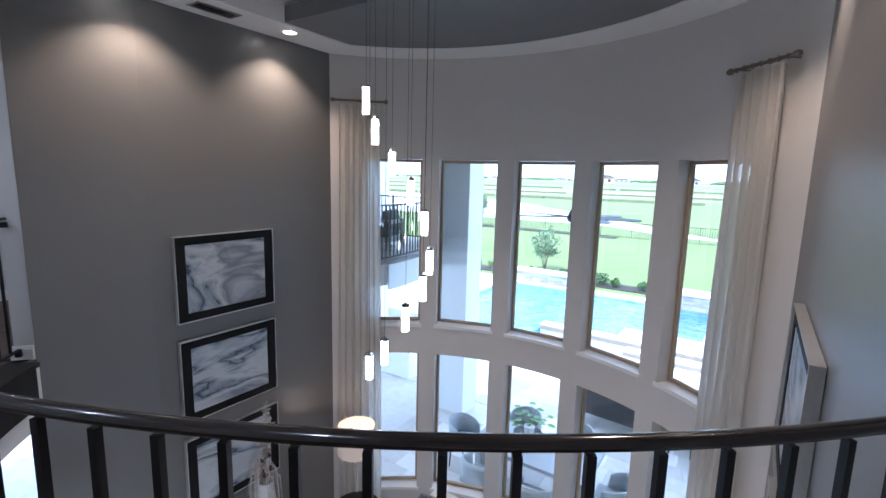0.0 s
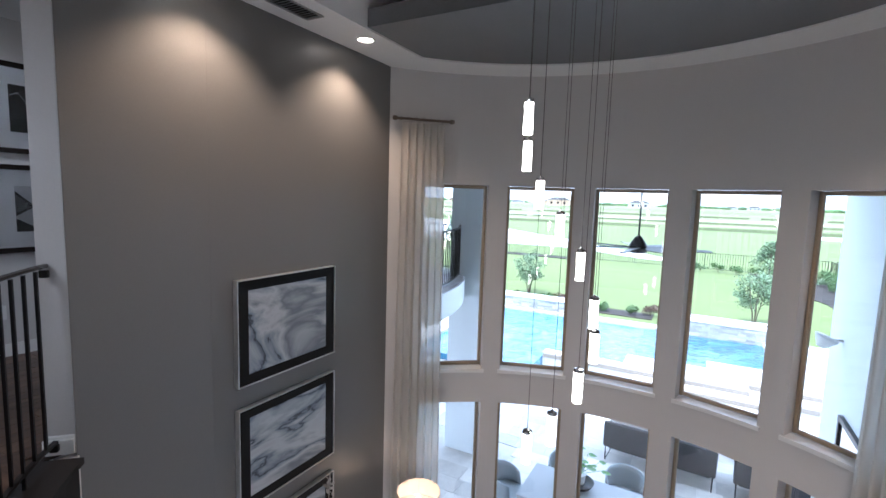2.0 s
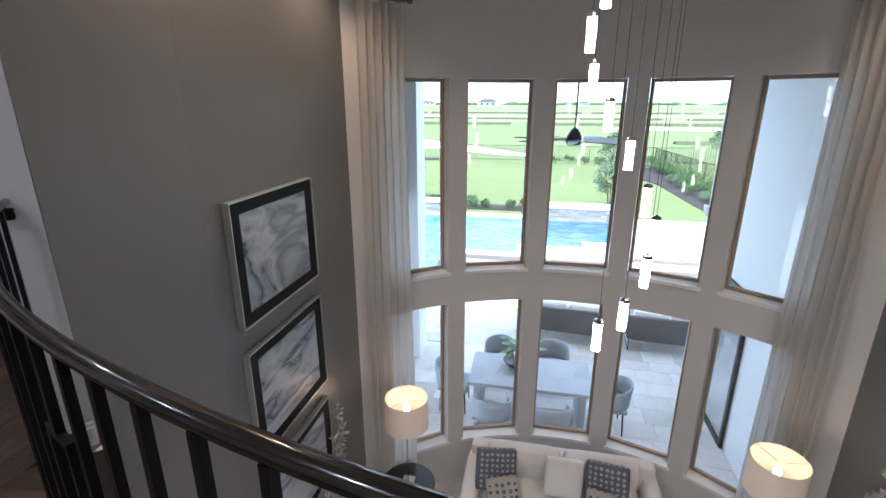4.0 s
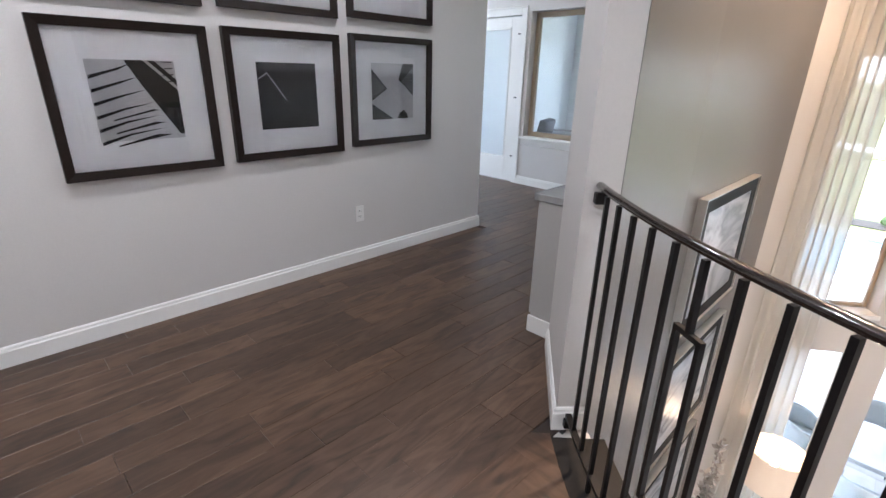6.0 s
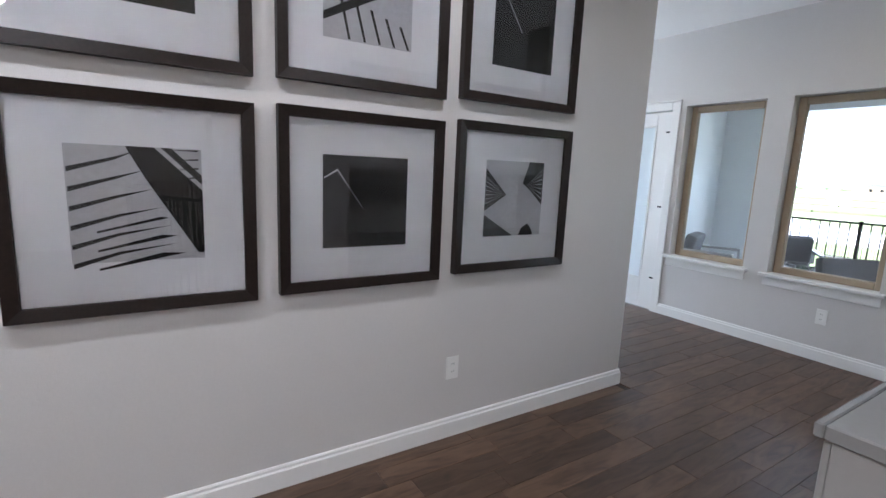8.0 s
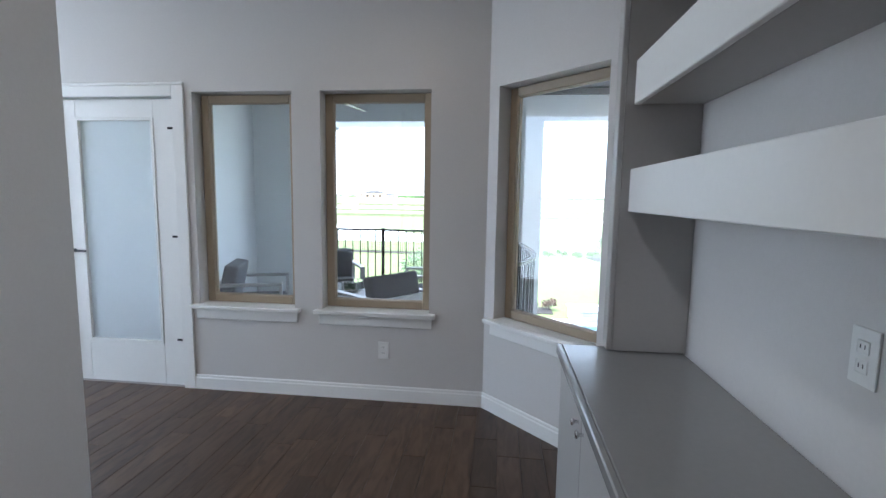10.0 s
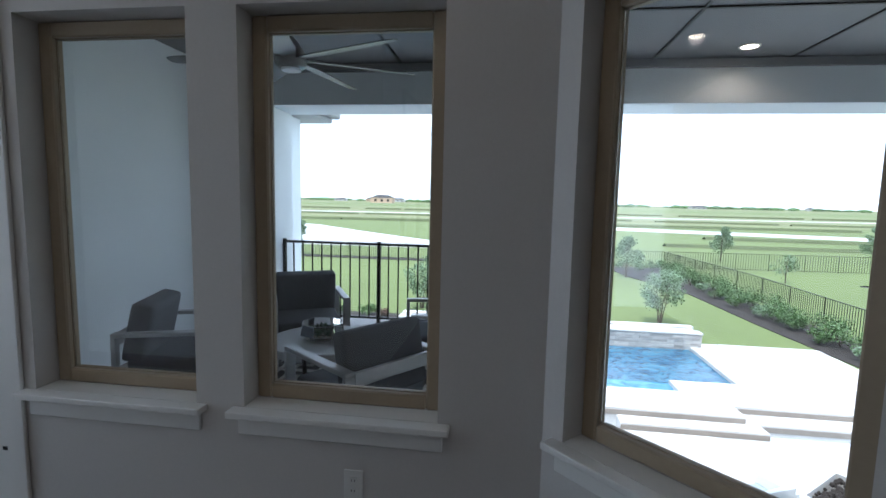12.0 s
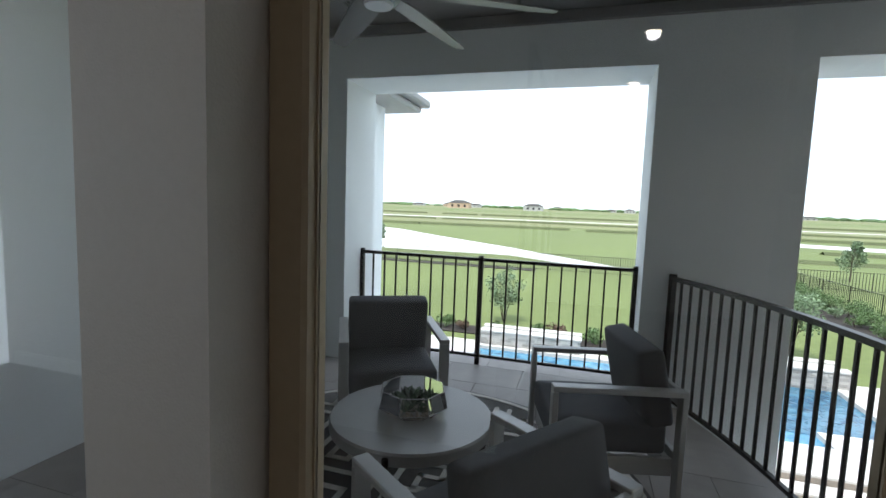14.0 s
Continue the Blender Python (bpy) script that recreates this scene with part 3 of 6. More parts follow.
# ---- gallery railing ----
def railing():
    top = empty("gallery_railing", (RC[0], RC[1] - RR, 0))
    tagged(top, "curved black iron balcony railing with a dark glossy wooden handrail", "railing")
    o = Vector((RC[0], RC[1] - RR, 0))
    a_end = math.degrees(math.asin(2.27 / RR))
    a_far = a_end + 2.9

    def at(a, z=0.0, r=RR):
        return Vector((RC[0] + r * math.sin(radians(180 + a)), RC[1] + r * math.cos(radians(180 + a)), z)) - o
    bm = bmesh.new()
    n = 60
    prof = [(-0.022, -0.012), (-0.024, 0.002), (-0.018, 0.014), (-0.006, 0.019), (0.006, 0.019), (0.018, 0.014), (0.024, 0.002), (0.022, -0.012), (0.014, -0.018), (-0.014, -0.018)]
    rows = []
    for i in range(n + 1):
        a = -a_far + (a_end + a_far) * i / n
        rows.append([bm.verts.new(at(a, 1.034 + 0.60 * z, RR + 0.60 * q)) for q, z in prof])
    for p, q in zip(rows, rows[1:]):
        for j in range(len(prof)):
            bm.faces.new((p[j], p[(j + 1) % len(prof)], q[(j + 1) % len(prof)], q[j]))
    bm.faces.new(rows[0])
    bm.faces.new(rows[-1])
    part("handrail", bm, M_RAILTOP, top, "dark glossy wooden handrail", smooth=True)
    bm = bmesh.new()
    rows = []
    for i in range(n + 1):
        a = -a_far + (a_end + a_far) * i / n
        rows.append([bm.verts.new(at(a, z, RR + q)) for q, z in ((-0.012, 0.075), (0.012, 0.075), (0.012, 0.090), (-0.012, 0.090))])
    for p, q in zip(rows, rows[1:]):
        for j in range(4):
            bm.faces.new((p[j], p[(j + 1) % 4], q[(j + 1) % 4], q[j]))
    part("bottom_rail", bm, M_BLACK, top)
    for s in (-1, 1):
        for z in (0.994, 0.055):
            bm = bmesh.new()
            box(bm, -0.02, 0.02, -0.014, 0.014, z - 0.02, z + 0.02, pose(*at(s * (a_end if s > 0 else a_far) - 0.3 * s), 0, 0, s * a_end), bevel=0.004)
            part("wall_bracket", bm, M_BLACK, top)
    step = math.degrees(0.107 / RR)
    count = int(a_end / step)
    hw = 0.007
    made = None
    for i in range(-count - 1, count + 1):
        a = i * step
        k = (i + count) % 6
        rot = pose(*at(a), 0, 0, -a)
        if k == 5:
            bm = bmesh.new()
            for b in ((-hw, hw, -hw, hw, 0.83, 1.015), (-hw, hw, -hw, hw, 0.09, 0.30)):
                box(bm, *b)
            for x in (-0.042, 0.042):
                box(bm, x - hw, x + hw, -hw, hw, 0.30, 0.83)
            for z, s in ((0.83, 1), (0.30, -1)):
                box(bm, -0.049, 0.049, -hw, hw, z - hw, z + hw, pose(0, 0, 0))
            p = part("rectangle_baluster", bm, M_BLACK, top, "black iron bar opening into a narrow rectangle")
            p.matrix_basis = rot
            continue
        if made is None:
            bm = bmesh.new()
            box(bm, -hw, hw, -hw, hw, 0.0, 0.90)
            made = part("baluster", bm, M_BLACK, top)
            me = made.data
        else:
            made = new("baluster", me)
            made.parent = top
        lo = 0.004 if k in (2,) else 0.088
        made.matrix_basis = rot @ Matrix.Translation((0, 0, lo)) @ Matrix.Diagonal((1, 1, (1.016 - lo) / 0.90, 1))


railing()


# ---- framed pictures ----
M_SILVER = mat("silver_frame_edge", (0.62, 0.61, 0.58), 0.28, metal=0.8, var=0.08, scale=10)
M_INK = mat("black_print", (0.008, 0.008, 0.009), 0.6, var=0.3, scale=9, spec=0.2)
M_INKPALE = mat("pale_print", (0.50, 0.50, 0.52), 0.35, var=0.12, scale=5)
M_PLEXI = mat("picture_glass", (1, 1, 1), 0.0, trans=1.0, var=0)


def flat(bm, pts, x):
    """A thin piece on a print: points (across, up)."""
    lo = [bm.verts.new((x, y, z)) for y, z in pts]
    hi = [bm.verts.new((x + 0.0006, y, z)) for y, z in pts]
    bm.faces.new(hi)
    bm.faces.new(lo[::-1])
    k = len(pts)
    for i in range(k):
        bm.faces.new((lo[i], lo[(i + 1) % k], hi[(i + 1) % k], hi[i]))


def photo(y0, z0, style, label):
    """A square framed photograph on the wall x = -2.09, seen from +x."""
    W = 0.73
    top = empty("framed_photograph", (-2.089, y0 + W / 2, z0))
    tagged(top, label, "picture frame", "photographs on the gallery wall")
    h, f = W / 2, 0.042
    bm = bmesh.new()
    for s in (-1, 1):
        prism_pts = [(s * h, 0), (s * (h - f), f), (s * (h - f), W - f), (s * h, W)]
        lo = [bm.verts.new((0.0, y, z)) for y, z in prism_pts]
        mi = [bm.verts.new((0.036 if i in (0, 3) else 0.028, y, z)) for i, (y, z) in enumerate(prism_pts)]
        for i in range(4):
            bm.faces.new((lo[i], lo[(i + 1) % 4], mi[(i + 1) % 4], mi[i]))
        bm.faces.new(mi)
    for z, zi in ((0, f), (W, W - f)):
        pts = [(-h, z), (h, z), (h - f, zi), (-h + f, zi)]
        lo = [bm.verts.new((0.0, y, q)) for y, q in pts]
        mi = [bm.verts.new((0.036 if i < 2 else 0.028, y, q)) for i, (y, q) in enumerate(pts)]
        for i in range(4):
            bm.faces.new((lo[i], lo[(i + 1) % 4], mi[(i + 1) % 4], mi[i]))
        bm.faces.new(mi)
    part("frame", bm, M_FRAME, top, "dark walnut frame")
    bars(M_MAT, "mat_board", top, (0.002, 0.012, -h + f, h - f, f, W - f), label="white mat board")
    c, q = W / 2, 0.19
    bars(M_INKPALE if style != 1 else M_INK, "print", top, (0.012, 0.0135, -q, q, c - q, c + q), label="black and white architectural print")
    bm = bmesh.new()
    X = 0.0138
    rnd = random.Random(style * 7 + 1)
    if style == 0:                                   # slatted roof against a dark beam
        flat(bm, [(-0.03, c + q), (0.05, c + q), (0.19, c + 0.05), (q, c - q + 0.02), (0.17, c - q + 0.02), (0.06, c + 0.02), (0.02, c + 0.09)], X)
        flat(bm, [(0.07, c + q), (0.10, c + q), (q, c + 0.10), (q, c + 0.07)], X)
        for i in range(6):
            z = c + 0.115 - i * 0.062
            ye = 0.00 + i * 0.022
            flat(bm, [(-q + 0.004, z - 0.012), (-0.06, z + 0.030), (ye, z + 0.062), (-0.06, z + 0.040), (-q + 0.004, z + 0.004)], X)
            if i > 2:
                flat(bm, [(-0.12, z - 0.022), (0.06, z + 0.030), (ye + 0.02, z + 0.026), (-0.12, z - 0.015)], X)
        for i in range(4):
            flat(bm, [(0.09, c + q - 0.006 - 0.034 * i), (0.18, c + q - 0.002 - 0.030 * i), (0.18, c + q - 0.008 - 0.030 * i)], X)
    elif style == 1:                                 # a pale line on black
        pass
    elif style == 2:                                 # towers seen from below
        flat(bm, [(-q, c + 0.15), (-0.055, c + 0.02), (-q, c - 0.06)], X)
        flat(bm, [(-q, c - 0.08), (0.0, c - q), (-q, c - q)], X)
        flat(bm, [(0.09, c + q), (q, c + q), (q, c - 0.03), (0.11, c + 0.04), (0.05, c + 0.08)], X)
        flat(bm, [(0.04, c - q), (0.06, c - 0.15), (0.10, c - 0.13), (0.13, c - 0.16), (0.14, c - q)], X)
    elif style == 3:                                 # curved dark roofs
        flat(bm, [(-q, c - q), (q, c - q), (q, c - 0.02), (0.05, c - 0.07), (-0.08, c - 0.03), (-q, c - 0.10)], X)
        flat(bm, [(-q, c + 0.10), (q, c + 0.02), (q, c + 0.06), (-q, c + 0.16)], X)
    elif style == 4:                                 # branching slats
        for i in range(5):
            y = -0.13 + i * 0.065
            flat(bm, [(y, c - 0.02 - 0.02 * i), (y + 0.012, c - 0.02 - 0.02 * i), (y + 0.05, c - q + 0.005), (y + 0.04, c - q + 0.005)], X)
        flat(bm, [(-q, c - 0.10), (0.02, c + 0.02), (0.16, c + 0.16), (q, c + 0.16), (0.04, c - 0.01), (-q, c - 0.13)], X)
        flat(bm, [(-q, c + 0.02), (0.0, c + 0.10), (0.0, c + 0.14), (-q, c + 0.07)], X)
    else:
        flat(bm, [(-q, c - q), (q, c - q), (q, c + q), (0.12, c + q), (0.02, c - 0.05), (-0.06, c + q), (-q, c + q)], X)
    if len(bm.faces):
        part("print_pattern", bm, M_INK, top, kind="stuff")
    else:
        bm.free()
    if style in (1, 2, 5):
        bm = bmesh.new()
        X2 = 0.0146
        if style == 1:
            flat(bm, [(-q + 0.004, c + 0.10), (-0.13, c + 0.135), (-0.02, c - 0.02), (-0.022, c - 0.024), (-0.13, c + 0.127), (-q + 0.004, c + 0.095)], X2)
        elif style == 2:
            for i in range(7):
                flat(bm, [(-q + 0.002, c + 0.11 - 0.022 * i), (-0.07, c + 0.02), (-q + 0.002, c + 0.106 - 0.022 * i)], X2)
                flat(bm, [(0.185, c + 0.16 - 0.026 * i), (0.08, c + 0.07), (0.185, c + 0.155 - 0.026 * i)], X2)
        else:
            flat(bm, [(-0.08, c - q + 0.04), (-0.02, c - q + 0.09), (-0.078, c - q + 0.036)], X2)
        part("print_lines", bm, M_INKPALE, top, kind="stuff")
    bars(M_PLEXI, "picture_glass", top, (0.019, 0.0205, -h + f + 0.001, h - f - 0.001, f + 0.001, W - f - 0.001))


for j, z_row in enumerate((0.872, 1.695)):
    for i, (y, dz) in enumerate(((-1.225, -0.024), (-0.412, -0.014), (0.402, 0.004))):
        z = z_row + dz
        st = ((0, 1, 2), (3, 4, 1))[j][i]
        photo(y, z, st, ("dark walnut framed print of slatted roofs in a wide white mat", "dark walnut framed black print with one pale line, wide white mat",
                         "dark walnut framed print of towers from below, wide white mat", "dark walnut framed print of dark roofs in a wide white mat",
                         "dark walnut framed print of branching beams in a wide white mat")[st])


def marble(name, seed):
    m = mat(name, (0.5, 0.5, 0.5), 0.32, var=0.1)
    nt = m.node_tree
    n, l = nt.nodes, nt.links
    tc = n.new("ShaderNodeTexCoord")
    mp = n.new("ShaderNodeMapping")
    mp.inputs["Location"].default_value = (seed, seed * 1.7, seed * 0.6)
    mp.inputs["Rotation"].default_value = (radians(35), 0, 0)
    mp.inputs["Scale"].default_value = (1, 0.7, 1.5)
    l.new(tc.outputs["Object"], mp.inputs[0])
    nz = n.new("ShaderNodeTexNoise")
    nz.inputs["Scale"].default_value, nz.inputs["Detail"].default_value, nz.inputs["Distortion"].default_value = 1.1, 6, 1.3
    l.new(mp.outputs[0], nz.inputs["Vector"])
    r = n.new("ShaderNodeValToRGB")
    e = r.color_ramp.elements
    e[0].position, e[0].color = 0.30, (0.44, 0.45, 0.48, 1)
    e[1].position, e[1].color = 0.72, (0.42, 0.44, 0.47, 1)
    for pos, c in ((0.40, (0.50, 0.53, 0.55, 1)), (0.455, (0.30, 0.33, 0.37, 1)), (0.478, (0.16, 0.19, 0.24, 1)), (0.490, (0.015, 0.02, 0.03, 1)), (0.500, (0.20, 0.24, 0.29, 1)), (0.56, (0.52, 0.53, 0.55, 1)), (0.63, (0.17, 0.19, 0.22, 1))):
        q = r.color_ramp.elements.new(pos)
        q.color = c
    l.new(nz.outputs["Fac"], r.inputs[0])
    l.new(r.outputs[0], n["Principled BSDF"].inputs["Base Color"])
    return m


def abstract(x, side, y0, z0, seed):
    """A wide framed abstract on a grey wall; side is the way it faces along x."""
    W, H, D = 1.03, 0.81, 0.05
    top = empty("framed_abstract_print", (x, y0 + W / 2, z0), 0 if side > 0 else 180)
    tagged(top, "silver edged black framed abstract ink print in grey and white", "picture frame", "abstract prints stacked on the grey wall")
    h = W / 2
    e = 0.007
    bars(M_SILVER, "outer_frame", top, (0.002, D, -h, -h + e, 0, H), (0.002, D, h - e, h, 0, H), (0.002, D, -h + e, h - e, 0, e), (0.002, D, -h + e, h - e, H - e, H), label="thin silver outer frame")
    f = 0.095
    bars(M_INK, "inner_frame", top, (0.006, D - 0.012, -h + e, -h + f + e, e, H - e), (0.006, D - 0.012, h - f - e, h - e, e, H - e),
         (0.006, D - 0.012, -h + f + e, h - f - e, e, f + e - 0.02), (0.006, D - 0.012, -h + f + e, h - f - e, H - f + 0.01, H - e), label="broad black inner frame")
    bars(marble("abstract_ink", seed), "artwork", top, (0.006, D - 0.016, -h + f + e + 0.001, h - f - e - 0.001, f + e - 0.019, H - f + 0.009), label="white and grey marbled ink artwork")


for i in range(3):
    abstract(0.001, 1, 1.07, -0.008 - 0.985 * i, 3.1 + 4.3 * i)
    abstract(EAST_X - 0.001, -1, 0.95, -0.008 - 0.985 * i, 17.7 + 5.1 * i)


# ---- curtains ----
M_SHEER = mat("sheer_ivory_fabric", (0.72, 0.70, 0.67), 0.85, var=0.06, scale=6, fine=220, bump=0.3, bump_scale=500, alpha=0.78)
nt = M_SHEER.node_tree
tr = nt.nodes.new("ShaderNodeBsdfTranslucent")
tr.inputs["Color"].default_value = (0.80, 0.77, 0.71, 1)
mx = nt.nodes.new("ShaderNodeMixShader")
mx.inputs[0].default_value = 0.55
o = node_of(M_SHEER, "ShaderNodeOutputMaterial")
nt.links.new(nt.nodes["Principled BSDF"].outputs[0], mx.inputs[1])
nt.links.new(tr.outputs[0], mx.inputs[2])
nt.links.new(mx.outputs[0], o.inputs["Surface"])
M_ROD = mat("brushed_bronze", (0.20, 0.16, 0.13), 0.3, metal=0.9, var=0.1)


def curtain(a0, a1, seed):
    r = WR - 0.11
    am = (a0 + a1) / 2
    c = Vector((WC[0] + r * math.sin(radians(am)), WC[1] + r * math.cos(radians(am)), LOW))
    top = empty("curtain", c)
    tagged(top, "long sheer ivory curtain in deep pleats on a bronze rod", "curtain", "curtains beside the tall windows")
    bm = bmesh.new()
    rnd = random.Random(seed)
    n, m = 72, 14
    pleats = 6
    ph = [rnd.uniform(-0.5, 0.5) for _ in range(pleats + 1)]
    grid = []
    for j in range(m + 1):
        v = j / m
        row = []
        for i in range(n + 1):
            u = i / n
            spread = 1.0 + 0.22 * (1 - v)
            a = am + (u - 0.5) * (a1 - a0) * spread
            amp = 0.038 + 0.008 * math.sin(5 * v + seed)
            wob = math.sin(2 * math.pi * pleats * u + ph[int(u * pleats)] * 0.3 + 0.5 * math.sin(3 * v + 4 * u + seed))
            rr = r + amp * wob + 0.008 * math.sin(2 * math.pi * 15 * u + 5 * v)
            row.append(bm.verts.new(Vector((WC[0] + rr * math.sin(radians(a)), WC[1] + rr * math.cos(radians(a)), LOW + 0.02 + v * (2.21 - LOW - 0.02))) - c))
        grid.append(row)
    for p, q in zip(grid, grid[1:]):
        for i in range(n):
            bm.faces.new((p[i], p[i + 1], q[i + 1], q[i]))
    part("panel", bm, M_SHEER, top, "pleated sheer fabric", smooth=True)
    bm = bmesh.new()
    pts = [Vector((WC[0] + r * math.sin(radians(a)), WC[1] + r * math.cos(radians(a)), 2.245)) - c for a in (a0 - 0.9, a1 + 0.9)]
    tube(bm, pts, 0.013, 12)
    part("rod", bm, M_ROD, top, "bronze curtain rod")
    d = (pts[1] - pts[0]).normalized()
    for p, s in ((pts[0], -1), (pts[1], 1)):
        bm = bmesh.new()
        tube(bm, [p + d * s * 0.001, p + d * s * 0.012, p + d * s * 0.035, p + d * s * 0.05], [0.017, 0.024, 0.024, 0.018], 12)
        part("finial", bm, M_ROD, top)
        w = Vector((math.sin(radians(am)), math.cos(radians(am)), 0))
        bm = bmesh.new()
        q = p - d * s * 0.05
        tube(bm, [q + w * 0.012, q + w * 0.105], 0.007, 8)
        part("bracket", bm, M_ROD, top)
    for i in range(7):
        q = pts[0].lerp(pts[1], (i + 0.5) / 7)
        bm = bmesh.new()
        pr = [q + Vector((0, 0, 0.018 * math.cos(t))) + Vector((w.x, w.y, 0)) * 0.018 * math.sin(t) for t in [2 * math.pi * k / 12 for k in range(13)]]
        tube(bm, pr, 0.003, 5, caps=False)
        part("ring", bm, M_ROD, top)


curtain(-50.6, -40.6, 1)
curtain(42.2, 51.4, 5)

# ---- hanging pendants ----
M_CRYSTAL = mat("crystal_cylinder", (1.0, 0.9, 0.76), 0.25, emit=(1.0, 0.86, 0.66), emit_s=3.2, var=0.3, scale=40)
M_CORD = mat("steel_cord", (0.10, 0.09, 0.08), 0.4, metal=0.6)
PEND = [(2.055, 1.402, 1.977), (2.011, 1.540, 1.786), (2.054, 1.676, 1.566), (2.169, 1.755, 1.364), (2.308, 1.748, 1.143), (2.420, 1.666, 0.880), (2.458, 1.537, 0.719), (2.409, 1.411, 0.523), (2.300, 1.324, 0.285), (2.170, 1.313, 0.148)]
ch = empty("pendant_cluster", (2.235, 1.54, TZ))
tagged(ch, "spiral cluster of ten lit crystal cylinder pendants on long thin cords", "chandelier")
bm = bmesh.new()
lathe(bm, [(0.36, -0.002), (0.36, -0.03), (0.34, -0.04), (0.001, -0.04)], sides=40)
part("ceiling_plate", bm, M_CHROME, ch, "round chrome ceiling plate")
for x, y, z in PEND:
    p = empty("pendant", (x - 2.235, y - 1.54, z - TZ))
    p.parent = ch
    bm = bmesh.new()
    tube(bm, [(0, 0, 0.02), (0, 0, TZ - z - 0.041)], 0.0016, 5)
    part("cord", bm, M_CORD, p)
    bm = bmesh.new()
    lathe(bm, [(0.006, 0.03), (0.010, 0.022), (0.025, 0.018), (0.027, 0.010), (0.027, 0.0)], sides=16)
    part("cap", bm, M_CHROME, p, "chrome cap")
    bm = bmesh.new()
    sides, rings = 14, 7
    rnd = random.Random(int(z * 1000))
    vs = []
    for k in range(rings + 1):
        vs.append([bm.verts.new(((0.0255 + rnd.uniform(-0.0025, 0.002)) * math.cos(2 * math.pi * j / sides), (0.0255 + rnd.uniform(-0.0025, 0.002)) * math.sin(2 * math.pi * j / sides), -0.001 - 0.172 * k / rings)) for j in range(sides)])
    for u, v in zip(vs, vs[1:]):
        for j in range(sides):
            bm.faces.new((u[j], u[(j + 1) % sides], v[(j + 1) % sides], v[j]))
    bm.faces.new(vs[0])
    bm.faces.new(vs[-1])
    part("crystal", bm, M_CRYSTAL, p, "glowing bubbled crystal cylinder")

# dark panel under the tray
bm = bmesh.new()
prism(bm, [(1.18, 1.5), (1.15, 2.12), (2.03, 2.68), (2.10, 2.35), (2.30, 1.5)], 2.87, 2.90)
prism(bm, [(1.45, 1.75), (1.45, 2.1), (1.8, 2.1), (1.8, 1.75)], 2.9001, 3.119)
m_dark = mat("dark_bronze_panel", (0.085, 0.078, 0.07), 0.35, var=0.1)
tagged(part("ceiling_panel", bm, m_dark), "dark bronze flat ceiling panel inside the raised tray", "ceiling panel")


# ---- recessed lights, vent, outlets ----
def can_light(x, y, z, energy, lit=True, angle=150, colour=(1.0, 0.80, 0.62), label="lit round white recessed ceiling light, known or added as fill", mute=False):
    top = empty("recessed_light", (x, y, z))
    tagged(top, label, "ceiling light", "recessed ceiling lights")
    bm = bmesh.new()
    lathe(bm, [(0.085, -0.0005), (0.085, -0.006), (0.066, -0.010), (0.064, -0.0005)], sides=28, cap=False)
    part("trim_ring", bm, M_TRIM, top, smooth=True)
    bm = bmesh.new()
    lathe(bm, [(0.0635, -0.001), (0.0635, -0.004), (0.001, -0.004)], sides=28, cap=False)
    part("lens", bm, M_LAMPGLOW if lit else M_MAT, top)
    if lit and energy:
        spot("can_or_fill_lamp", (x, y, z - 0.02), (x, y, z - 3), energy, angle, colour, 0.05)


bm = bmesh.new()
v = empty("air_vent", (0.25, 1.44, CEIL))
tagged(v, "grey louvred rectangular ceiling air vent", "air vent")
M_VENT = mat("vent_metal", (0.30, 0.29, 0.27), 0.5)
bars(M_VENT, "frame", v, (-0.085, -0.070, -0.20, 0.20, -0.010, -0.001), (0.070, 0.085, -0.20, 0.20, -0.010, -0.001), (-0.07, 0.07, -0.20, -0.185, -0.010, -0.001), (-0.07, 0.07, 0.185, 0.20, -0.010, -0.001))
for i in range(11):
    bm = bmesh.new()
    box(bm, -0.069, 0.069, -0.010, 0.010, -0.001, 0.001, pose(0, -0.165 + i * 0.033, -0.007, 40))
    part("louvre", bm, M_VENT, v)
bars(M_NOSE, "backing", v, (-0.069, 0.069, -0.184, 0.184, -0.0009, -0.0004))


def outlet(m, label="white double wall outlet"):
    top = empty("wall_outlet")
    top.matrix_basis = m
    tagged(top, label, "wall outlet")
    bm = bmesh.new()
    box(bm, -0.037, 0.037, -0.006, -0.0005, -0.06, 0.06, bevel=0.003, seg=2)
    part("cover_plate", bm, M_TRIM, top)
    for z in (-0.02, 0.02):
        bm = bmesh.new()
        box(bm, -0.016, 0.016, -0.0085, -0.0062, z - 0.014, z + 0.014, bevel=0.002)
        part("socket", bm, M_TRIM, top)
        bm = bmesh.new()
        for q in (-0.006, 0.006):
            box(bm, q - 0.0012, q + 0.0012, -0.0092, -0.0087, z - 0.003, z + 0.006)
        part("slots", bm, M_BLACK, top)


outlet(pose(-2.09, 0.44, 0.38, 0, 0, 90))
outlet(pose(-1.63, L_Y, 0.36))
outlet(pose(-0.127, 1.59, 1.10, 0, 0, -90), "white outlet above the built-in counter")

